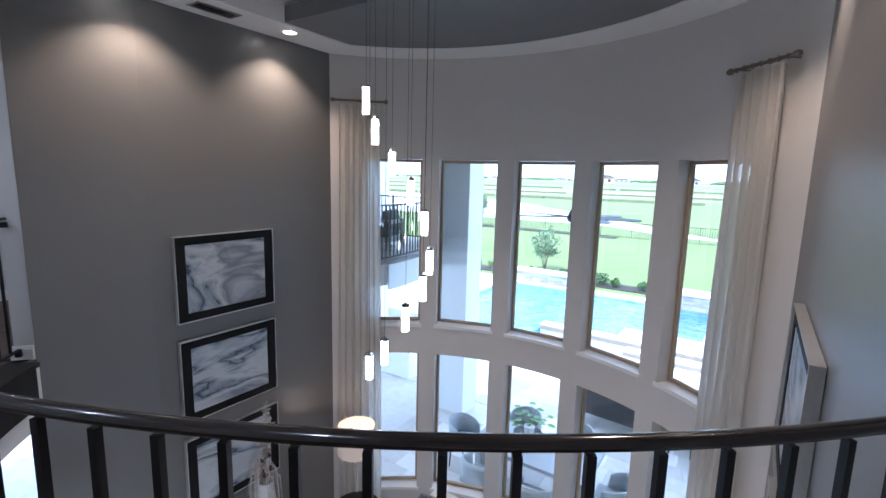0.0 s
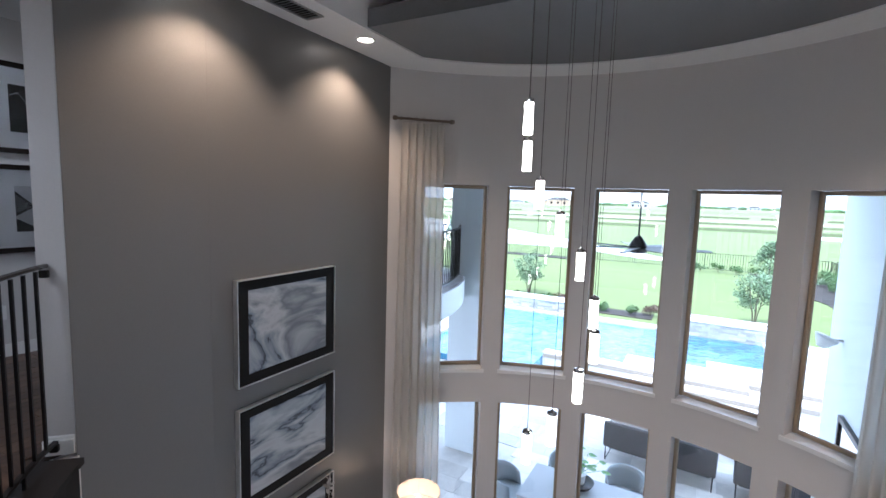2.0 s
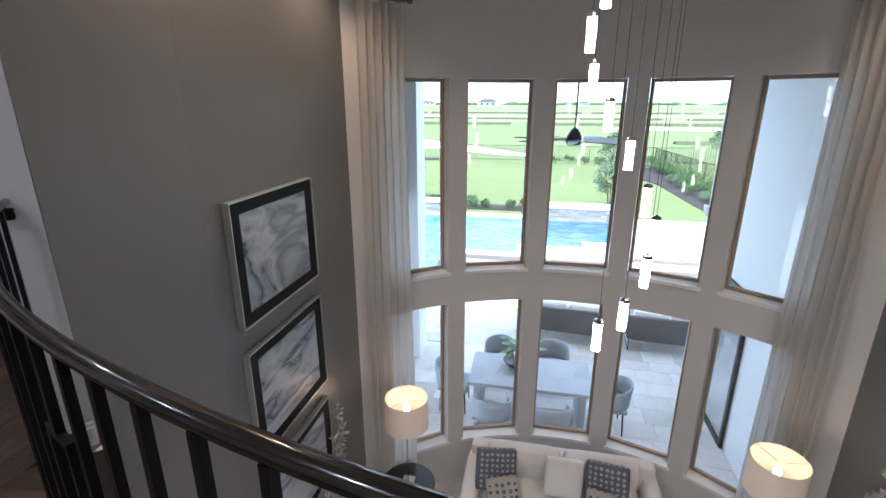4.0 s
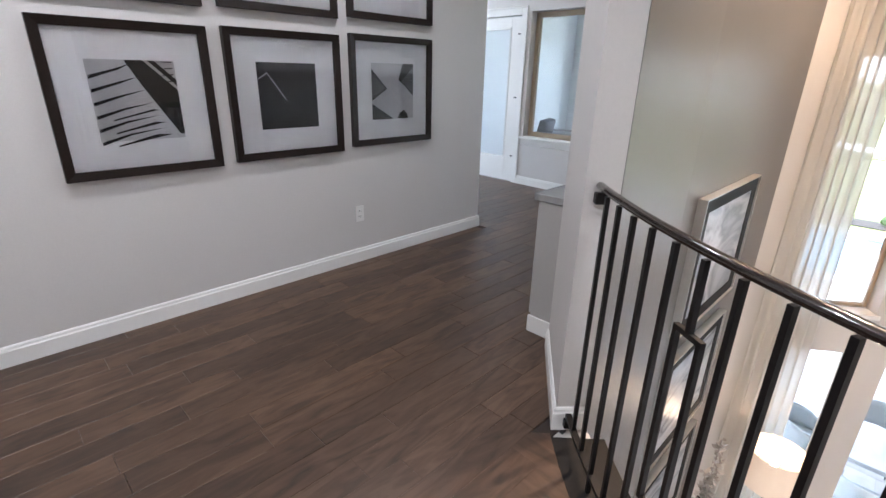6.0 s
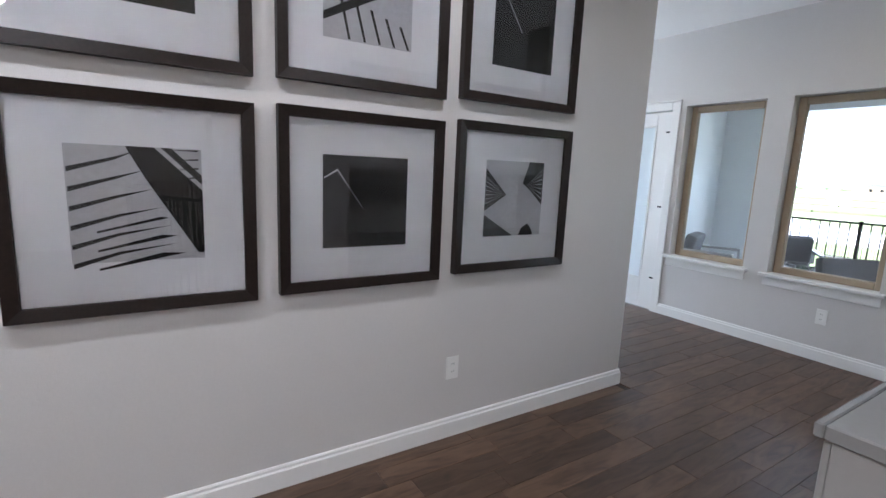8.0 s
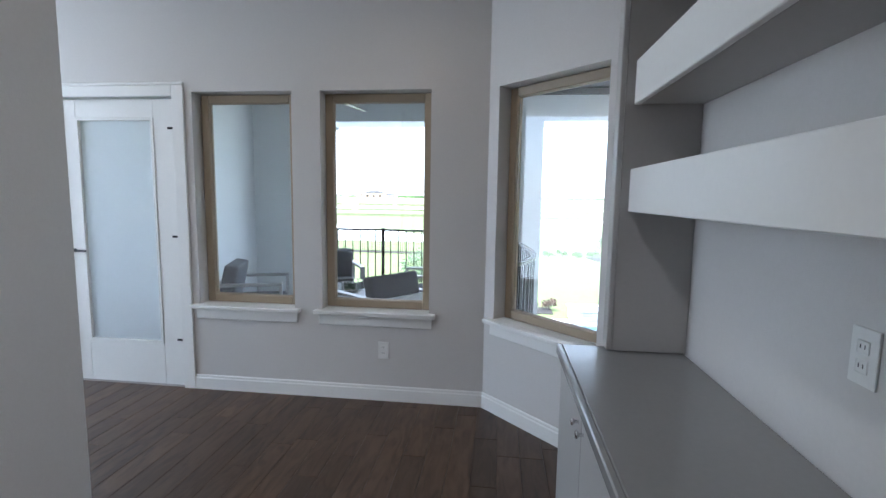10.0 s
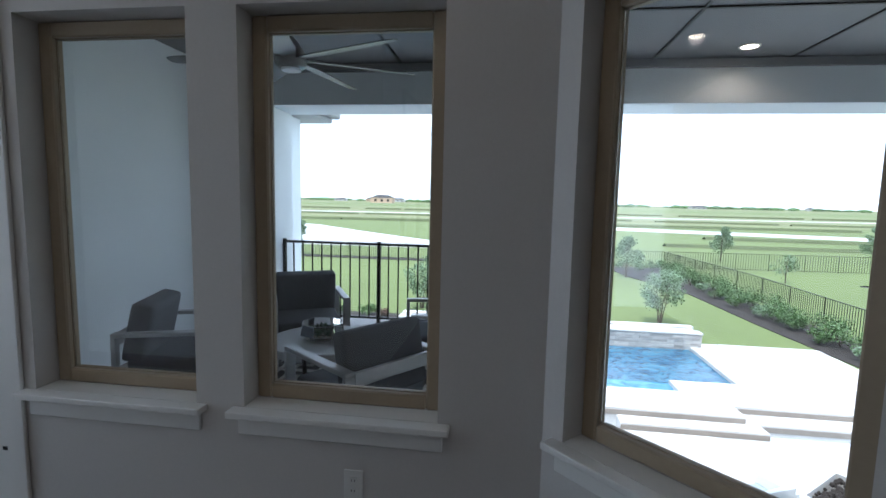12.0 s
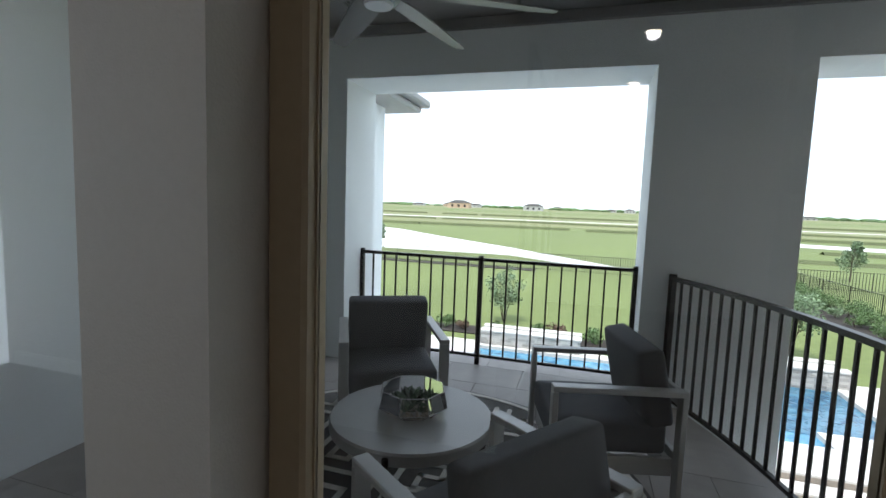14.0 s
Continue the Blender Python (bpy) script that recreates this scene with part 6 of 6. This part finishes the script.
# ground sheet is behind the deck; beds and side lawn
bm = bmesh.new()
box(bm, -30, 60, 18.6, 19.7, GROUND - 0.2, DECK - 0.015)
box(bm, 9.2, 60, 12.8, 18.6, GROUND - 0.2, DECK - 0.015)
box(bm, 8.4, 9.2, 12.8, 13.35, GROUND - 0.2, DECK - 0.015)
structure("ground_lawn", bm, M_LAWN, "mown green lawn beside the pool deck")
bm = bmesh.new()
box(bm, -12, 1.4, 19.3, 20.4, DECK - 0.1, DECK + 0.02)
prism(bm, [(9.4, 16.5), (11.2, 16.5), (11.0, 38.4), (6.0, 38.4), (7.0, 33.0), (8.6, 28.0), (8.9, 22.0)], DECK - 0.1, DECK + 0.015)
box(bm, -18, -5, 37.4, 38.6, DECK - 0.1, DECK + 0.015)
structure("ground_beds", bm, M_BED, "dark mulched planting beds")

# travertine pavers of the patio and deck, with open joints
def pavers(x0, x1, y0, y1, z, seed, holes):
    rnd = random.Random(seed)
    vs, fs = [], []
    y, row = y0, 0
    while y < y1 - 0.05:
        h = min(0.406, y1 - y)
        x = x0 - (0.3 if row % 2 else 0.0)
        while x < x1:
            w = rnd.choice((0.406, 0.61, 0.61))
            a, b = max(x, x0) + 0.002, min(x + w, x1) - 0.002
            x += w
            if b - a < 0.06 or any(hx0 < b and a < hx1 and hy0 < y + h and y < hy1 for hx0, hx1, hy0, hy1 in holes):
                continue
            t = z + 0.012 + rnd.uniform(-0.0006, 0.0008)
            n = len(vs)
            vs += [(a, y + 0.002, z + 0.001), (b, y + 0.002, z + 0.001), (b, y + h - 0.002, z + 0.001), (a, y + h - 0.002, z + 0.001),
                   (a, y + 0.002, t), (b, y + 0.002, t), (b, y + h - 0.002, t), (a, y + h - 0.002, t)]
            fs += [(n + 4, n + 5, n + 6, n + 7), (n, n + 1, n + 5, n + 4), (n + 1, n + 2, n + 6, n + 5), (n + 2, n + 3, n + 7, n + 6), (n + 3, n, n + 4, n + 7)]
        y += 0.406
        row += 1
    return vs, fs


def paving(name, areas, label, material):
    vs, fs = [], []
    for k, (x0, x1, y0, y1, z, holes) in enumerate(areas):
        v, f = pavers(x0, x1, y0, y1, z, 50 + k, holes)
        fs += [tuple(i + len(vs) for i in q) for q in f]
        vs += v
    me = bpy.data.meshes.new(name)
    me.from_pydata(vs, [], fs)
    me.materials.append(material)
    tagged(new(name, me), label, kind="stuff")


M_BALCTILE = mat("balcony_tile_piece", (0.30, 0.275, 0.26), 0.5, var=0.15, scale=1.5, fine=12, bump=0.2, bump_scale=60, by_island=0.08)
M_PAVER = mat("travertine_paver", (0.60, 0.57, 0.53), 0.7, var=0.10, scale=1.5, fine=9, bump=0.25, bump_scale=40, by_island=0.16)
paving("pavers_patio", [(-9.0, 10.5, 7.5, 12.36, GROUND, []), (-1.1, 4.65, 4.3, 7.5, GROUND, [(-1.28, -0.30, 6.7, 7.4)])], "pale travertine pavers of the patio with thin joints", M_PAVER)
paving("pavers_deck", [(-1.1, 1.2, 12.8, 13.19, DECK, []), (1.2, 3.35, 12.8, 14.09, DECK, []), (3.35, 4.30, 12.8, 14.86, DECK, []), (4.30, 5.05, 13.35, 14.86, DECK, []),
                       (5.06, 9.19, 13.35, 18.59, DECK, [(1.8, 5.5, 18.0, 19.3)]), (1.56, 4.30, 12.38, 12.78, GROUND + 0.15, []), (4.62, 8.39, 12.81, 13.33, GROUND + 0.15, [])], "pale travertine pavers of the pool deck with thin joints", M_PAVER)
paving("tiles_balcony", [(-4.24, -1.27, 3.85, 7.40, -0.0115, []), (-1.27, -0.70, 4.256, 6.28, -0.0115, [])], "grey brown balcony floor tiles with thin joints", M_BALCTILE)

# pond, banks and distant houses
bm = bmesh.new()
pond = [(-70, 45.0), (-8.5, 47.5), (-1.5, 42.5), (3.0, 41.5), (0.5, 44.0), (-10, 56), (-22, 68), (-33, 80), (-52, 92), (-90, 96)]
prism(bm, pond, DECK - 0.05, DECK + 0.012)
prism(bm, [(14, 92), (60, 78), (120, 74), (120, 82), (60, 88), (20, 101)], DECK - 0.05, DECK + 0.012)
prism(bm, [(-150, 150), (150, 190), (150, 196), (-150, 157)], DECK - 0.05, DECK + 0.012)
structure("water_pond", bm, M_POND, "pond and wet strips in the fields, sky reflection painted near white")
M_FIELD = mat("field_tufts", (0.17, 0.18, 0.075), 0.95, var=0.3, scale=0.06, fine=0.7)
bm = bmesh.new()
prism(bm, [(-300, 100), (300, 140), (300, 320), (-300, 330)], DECK - 0.05, DECK + 0.010)
prism(bm, [(-900, 520), (900, 520), (900, 1400), (-900, 1400)], DECK - 0.05, DECK + 0.010)
structure("ground_fields", bm, M_FIELD, "dry olive fields")
bm = bmesh.new()
rnd = random.Random(21)
for y0, sl, h in ((58, 0.03, 0.35), (74, -0.08, 0.4), (104, 0.06, 0.5), (140, -0.02, 0.5), (215, 0.03, 0.7)):
    x = -200
    while x < 220:
        w = rnd.uniform(14, 40)
        yy = y0 + sl * x + rnd.uniform(-1, 1)
        if y0 > 80 or x > 2:
            pts = [(x, yy), (x + w, yy + sl * w), (x + w, yy + sl * w + 1.6), (x, yy + 1.6)]
            vs = [bm.verts.new((px, py, DECK)) for px, py in pts]
            md = [bm.verts.new(((pts[0][0] + pts[3][0]) / 2, (pts[0][1] + pts[3][1]) / 2, DECK + h)), bm.verts.new(((pts[1][0] + pts[2][0]) / 2, (pts[1][1] + pts[2][1]) / 2, DECK + h))]
            bm.faces.new((vs[0], vs[1], md[1], md[0]))
            bm.faces.new((vs[2], vs[3], md[0], md[1]))
        x += w * rnd.uniform(0.9, 1.3)
M_BANK = mat("dark_bank", (0.085, 0.100, 0.040), 0.95, var=0.3, scale=0.4)
structure("ground_banks", bm, M_BANK, "low dark grassy banks")

M_FARWALL = mat("far_house_wall", (0.50, 0.49, 0.47), 0.8, var=0.1)
M_FARTAN = mat("far_house_frame", (0.55, 0.40, 0.28), 0.8, var=0.1)


def far_house(x, y, w, d, h, wallm, lb):
    t = empty("distant_house", (x, y, DECK))
    tagged(t, lb, "house", "distant houses on the horizon")
    bars(wallm, "wall", t, (-w / 2, w / 2, -d / 2, d / 2, 0, h))
    bm = bmesh.new()
    e = 0.6
    lo = [bm.verts.new(p) for p in ((-w / 2 - e, -d / 2 - e, h + 0.01), (w / 2 + e, -d / 2 - e, h + 0.01), (w / 2 + e, d / 2 + e, h + 0.01), (-w / 2 - e, d / 2 + e, h + 0.01))]
    hi = [bm.verts.new(p) for p in ((-w / 2 + d / 2, 0, h + d * 0.25), (w / 2 - d / 2, 0, h + d * 0.25))]
    bm.faces.new(lo[::-1])
    bm.faces.new((lo[0], lo[1], hi[1], hi[0]))
    bm.faces.new((lo[2], lo[3], hi[0], hi[1]))
    bm.faces.new((lo[1], lo[2], hi[1]))
    bm.faces.new((lo[3], lo[0], hi[0]))
    part("roof", bm, M_ROOF, t)
    for i in range(3):
        bars(M_INK, "window", t, (-w / 2 + w * (i + 0.6) / 3.4, -w / 2 + w * (i + 0.95) / 3.4, -d / 2 - 0.03, -d / 2 - 0.002, h * 0.25, h * 0.7))


far_house(-172, 640, 30, 16, 7, M_FARTAN, "unfinished tan framed house far across the fields")
far_house(-72, 660, 26, 14, 6, M_FARWALL, "white house with a dark roof far across the fields")
rnd = random.Random(5)
for i in range(20):
    far_house(-760 + i * 78 + rnd.uniform(-34, 34), rnd.uniform(900, 1350), rnd.uniform(14, 30), 12, rnd.uniform(3.0, 5.5), M_FARWALL if i % 3 else M_FARTAN, "pale house with a dark roof on the far horizon")
bm = bmesh.new()
for i in range(260):
    x = rnd.uniform(-1100, 1100)
    y = rnd.uniform(1000, 1300)
    s = rnd.uniform(3, 6)
    bmesh.ops.create_icosphere(bm, subdivisions=1, radius=s, matrix=Matrix.Translation((x, y, DECK + s * 0.4)) @ Matrix.Diagonal((2.6, 1, 0.8, 1)))
tagged(part("far_woods", bm, M_LEAF, kind="stuff"), "far line of trees on the horizon", "trees")

# ---- fences, hedge, shrubs, trees ----
iron_fence("garden_fence", "black iron garden fence along the far lawn", [(-40, 37.6), (10.6, 38.6)], DECK, DECK + 1.25, gap=0.16, post_every=2.4, bar=0.010, group="garden fences", joined=True)
iron_fence("garden_fence", "black iron garden fence along the side lawn", [(10.6, 38.6), (11.4, 27.5), (11.0, 14.0)], DECK, DECK + 1.25, gap=0.14, post_every=2.4, bar=0.009, group="garden fences", joined=True)
iron_fence("garden_fence", "black iron garden fence beyond the neighbouring lawn", [(10.9, 38.7), (46, 41.0)], DECK, DECK + 1.25, gap=0.18, post_every=2.4, bar=0.010, group="garden fences", joined=True)


def leaf_cloud(bm, c, r, n, size, rnd, flat_=1.0):
    for i in range(n):
        d = Vector((rnd.gauss(0, 1), rnd.gauss(0, 1), rnd.gauss(0, 1))).normalized() * (rnd.random() ** 0.45)
        p = Vector(c) + Vector((d.x * r, d.y * r, d.z * r * flat_))
        a = Vector((rnd.uniform(-1, 1), rnd.uniform(-1, 1), rnd.uniform(-0.4, 1))).normalized() * size * rnd.uniform(0.6, 1.3)
        b = a.cross(Vector((rnd.uniform(-1, 1), rnd.uniform(-1, 1), rnd.uniform(-1, 1)))).normalized() * size * 0.4
        bm.faces.new([bm.verts.new(q) for q in (p - a * 0.5, p + b, p + a * 0.5, p - b)])


def tree(x, y, h, spread, seed, lb, mtl=M_LEAF, multi=False, dense=1.0, leaf=0.16):
    t = empty("tree", (x, y, DECK))
    tagged(t, lb, "tree", "trees in the garden")
    rnd = random.Random(seed)
    bm = bmesh.new()
    tips = []
    stems = 5 if multi else 1
    for s in range(stems):
        a = 6.28 * s / stems
        lean = 0.25 * spread if multi else 0.03
        pts = [Vector((0.05 * math.cos(a), 0.05 * math.sin(a), -0.02))]
        for k in range(1, 5):
            pts.append(pts[0] + Vector((lean * math.cos(a) * k / 4 * 1.6 + rnd.uniform(-0.04, 0.04), lean * math.sin(a) * k / 4 * 1.6 + rnd.uniform(-0.04, 0.04), h * 0.8 * k / 4)))
        r0 = h * (0.010 if multi else 0.018)
        tube(bm, pts, [r0, r0 * 0.85, r0 * 0.65, r0 * 0.45, r0 * 0.2], 7)
        for k in range(16 if not multi else 5):
            u = 0.22 + 0.75 * (k + rnd.random()) / 16 if not multi else rnd.uniform(0.3, 0.98)
            base = pts[0].lerp(pts[-1], u)
            b = rnd.uniform(0, 6.28)
            L = spread * (1.15 - 0.95 * u if not multi else 0.6)
            tip = base + Vector((math.cos(b) * L, math.sin(b) * L, L * 0.6))
            tube(bm, [base, base.lerp(tip, 0.5) + Vector((0, 0, 0.05)), tip], [r0 * 0.4, r0 * 0.25, r0 * 0.08], 5)
            tips.append((base.lerp(tip, 0.6), L))
            tips.append((tip, L * 0.6))
        tips.append((pts[-1], spread * 0.3))
    part("trunk", bm, M_BARK, t)
    bm = bmesh.new()
    for p, L in tips:
        leaf_cloud(bm, p, max(0.26, L * 0.62), int(85 * dense), leaf, rnd, 0.9)
    part("crown", bm, mtl, t, kind="stuff")


tree(6.6, 33.3, 3.1, 1.0, 1, "young leafy garden tree beside the far fence", M_LEAF2, dense=0.8, leaf=0.11)
tree(17.2, 45.0, 3.5, 0.95, 2, "young conical tree beyond the garden fence", M_LEAF2, dense=0.9, leaf=0.12)
tree(30.3, 46.9, 3.8, 1.0, 3, "young conical tree beyond the garden fence", M_LEAF2, dense=0.9, leaf=0.12)
tree(16.2, 33.6, 2.0, 0.8, 9, "small thin sapling beyond the garden fence", M_LEAF2, dense=0.2, leaf=0.11)
tree(5.0, 21.1, 2.3, 0.8, 4, "pale olive multi stemmed shrub tree behind the spa", M_LEAF2, multi=True, dense=0.5, leaf=0.09)
tree(-18.0, 38.9, 3.4, 1.0, 6, "young leafy tree by the pond fence", M_LEAF2, dense=0.8, leaf=0.12)
tree(-4.6, 21.8, 2.2, 0.75, 7, "pale feathery shrub tree behind the planter", M_LEAF2, multi=True, dense=0.4, leaf=0.09)


def shrub(x, y, r, seed, mtl, lb):
    t = empty("shrub", (x, y, DECK + 0.01))
    tagged(t, lb, "shrub", "shrubs in the beds")
    rnd = random.Random(seed)
    bm = bmesh.new()
    for k in range(5):
        a = rnd.uniform(0, 6.28)
        tube(bm, [(0, 0, 0), (r * 0.4 * math.cos(a), r * 0.4 * math.sin(a), r)], [0.012, 0.004], 5)
    part("stems", bm, M_BARK, t)
    bm = bmesh.new()
    for k in range(6):
        a = rnd.uniform(0, 6.28)
        leaf_cloud(bm, (r * 0.55 * math.cos(a), r * 0.55 * math.sin(a), r * rnd.uniform(0.45, 0.95)), r * 0.55, 90, 0.075, rnd, 0.8)
    part("leaves", bm, mtl, t, kind="stuff")


M_RUST = mat("reddish_grass", (0.12, 0.075, 0.05), 0.8, var=0.3, by_island=0.3)
rnd = random.Random(77)
for i in range(15):
    x = -11.0 + i * 0.88 + rnd.uniform(-0.2, 0.2)
    rust = i % 4 == 2
    shrub(x, 19.8 + rnd.uniform(-0.2, 0.25), rnd.uniform(0.26, 0.42), 100 + i, M_RUST if rust else M_LEAF, "low reddish ornamental grass in the mulched bed" if rust else "low green shrub in the mulched bed")
for i in range(26):
    y = 15.6 + i * 0.88
    x = 10.35 + rnd.uniform(-0.25, 0.2)
    shrub(x, y, rnd.uniform(0.56, 0.72), 200 + i, M_LEAF, "dense green hedge shrub inside the side fence")
for i in range(10):
    shrub(9.7 + rnd.uniform(-0.3, 0.3), 17.5 + i * 1.9, rnd.uniform(0.35, 0.5), 300 + i, M_LEAF2 if i % 3 == 0 else M_LEAF, "low rounded green shrub in the side bed")
for i in range(7):
    shrub(3.0 + i * 1.1, 37.2 + rnd.uniform(-0.4, 0.4), 0.5, 400 + i, M_LEAF, "dark green shrub by the far fence")
# loungers on the patio
for x, y, rz, lb in ((3.0, 9.6, 25, "white patio armchair with grey cushion on the travertine"), (5.3, 9.2, -15, "white patio armchair on the travertine")):
    c = empty("patio_armchair", (x, y, GROUND), rz)
    tagged(c, lb, "patio chair", "armchairs on the open patio")
    cushion("seat_cushion", M_TEAL, c, (0.6, 0.6, 0.14), (0, 0, 0.36), r=0.04)
    for s in (-1, 1):
        bars(M_TRIM, "armrest", c, (s * 0.34 - 0.04, s * 0.34 + 0.04, -0.34, 0.34, 0.003, 0.60), bevel=0.01)
    bars(M_TRIM, "back", c, (-0.299, 0.299, -0.34, -0.26, 0.003, 0.72), bevel=0.01)
pit = empty("fire_pit", (4.4, 9.9, GROUND), 40)
tagged(pit, "low rectangular pale stone fire pit filled with dark lava rock", "fire pit")
bars(M_STONE, "surround", pit, (-0.75, 0.75, -0.45, -0.30, 0.0, 0.42), (-0.75, 0.75, 0.30, 0.45, 0.0, 0.42), (-0.75, -0.60, -0.30, 0.30, 0.0, 0.42), (0.60, 0.75, -0.30, 0.30, 0.0, 0.42))
bm = bmesh.new()
rnd = random.Random(3)
for i in range(150):
    bmesh.ops.create_icosphere(bm, subdivisions=1, radius=rnd.uniform(0.03, 0.05), matrix=Matrix.Translation((rnd.uniform(-0.56, 0.56), rnd.uniform(-0.26, 0.26), 0.33 + rnd.uniform(0, 0.05))))
part("lava_rock", bm, M_BED, pit, kind="stuff")

# ---- oak planks of the upper floor ----
def plank_floor():
    bm = bmesh.new()
    prism(bm, [(-0.02, -2.75), (-6.0, -2.75), (-6.0, L_Y + 0.01), (-0.95, L_Y + 0.01), (-0.02, 2.7)], -0.0195, -0.006)
    sub = structure("floor_base", bm, M_SUBFLOOR, "dark joints under the wooden floor")
    floor = empty("floor_planks")
    tagged(floor, "brown stained hardwood plank floor of the gallery and loft", "floor", kind="structure")
    rnd = random.Random(9)
    meshes = {}

    def plank(L):
        if L not in meshes:
            bm = bmesh.new()
            w = 0.127 / 2 - 0.0006
            l = L / 2 - 0.0006
            b = 0.0016
            lo = [bm.verts.new((x, y, -0.012)) for x, y in ((-l, -w), (l, -w), (l, w), (-l, w))]
            mi = [bm.verts.new((x, y, -b)) for x, y in ((-l, -w), (l, -w), (l, w), (-l, w))]
            hi = [bm.verts.new((x, y, 0)) for x, y in ((-l + b, -w + b), (l - b, -w + b), (l - b, w - b), (-l + b, w - b))]
            for p, q in ((lo, mi), (mi, hi)):
                for i in range(4):
                    bm.faces.new((p[i], p[(i + 1) % 4], q[(i + 1) % 4], q[i]))
            bm.faces.new(hi)
            me = bpy.data.meshes.new("plank")
            bm.to_mesh(me)
            bm.free()
            me.materials.append(M_PLANK)
            meshes[L] = me
        return meshes[L]

    joined = bmesh.new()
    count = 0
    cells = []
    ci = 0
    x = -5.93
    while x < 4.55:
        y = -2.75 - rnd.uniform(0, 0.8)
        while y < L_Y:
            L = rnd.choice((0.46, 0.61, 0.76, 0.91, 1.07, 1.22))
            if x < -2.09 and y < 1.81 < y + L:
                L = round(y + L - 1.81, 3)
                y = 1.81
            far = min(L_Y, 3.0 - x)
            if y < far < y + L and x < 0.3:
                cells.append((x + 0.0635, (y + far) / 2, round(far - y, 3)))
                break
            cells.append((x + 0.0635, y + L / 2, L))
            y += L
        x += 0.127

    def inside(cx, cy, L):
        if cx - 0.06 < -2.15 and cy - L / 2 < 1.80:
            return False
        if cy - L / 2 < -2.76 or cy + L / 2 > L_Y + 0.6:
            return False
        if cx > -0.15:
            if cy + L / 2 > 0.0:
                return False
            if ((cx - RC[0]) ** 2 + (cy + L / 2 - RC[1]) ** 2) ** 0.5 < RR + 0.03:
                return False
        return True

    keep_ = [c for c in cells if inside(*c)]
    keep_.sort(key=lambda c: (c[0] + 1.3) ** 2 + 0.5 * (c[1] - 0.6) ** 2)
    for i, (cx, cy, L) in enumerate(keep_):
        if i < 300:
            ob = new("plank", plank(L))
            ob.parent = floor
            ob.matrix_basis = pose(cx, cy, 0.004, 0, 0, 90)
        else:
            box(joined, cx - 0.0629, cx + 0.0629, cy - L / 2 + 0.0006, cy + L / 2 - 0.0006, -0.008, 0.004)
    part("planks_far", joined, M_PLANKS, floor, kind="stuff")
    # short ends along the curved nosing
    bm = bmesh.new()
    ribbon(bm, RR + 0.071, RR + 0.9, -0.012, 0.0035, a=47)
    structure("floor_curved_edge", bm, M_PLANK, "hardwood strip along the curved gallery edge")
    bm = bmesh.new()
    box(bm, -0.02, EAST_X, -2.75, -0.7, -0.0195, -0.004)
    structure("floor_base_east", bm, M_SUBFLOOR)


plank_floor()
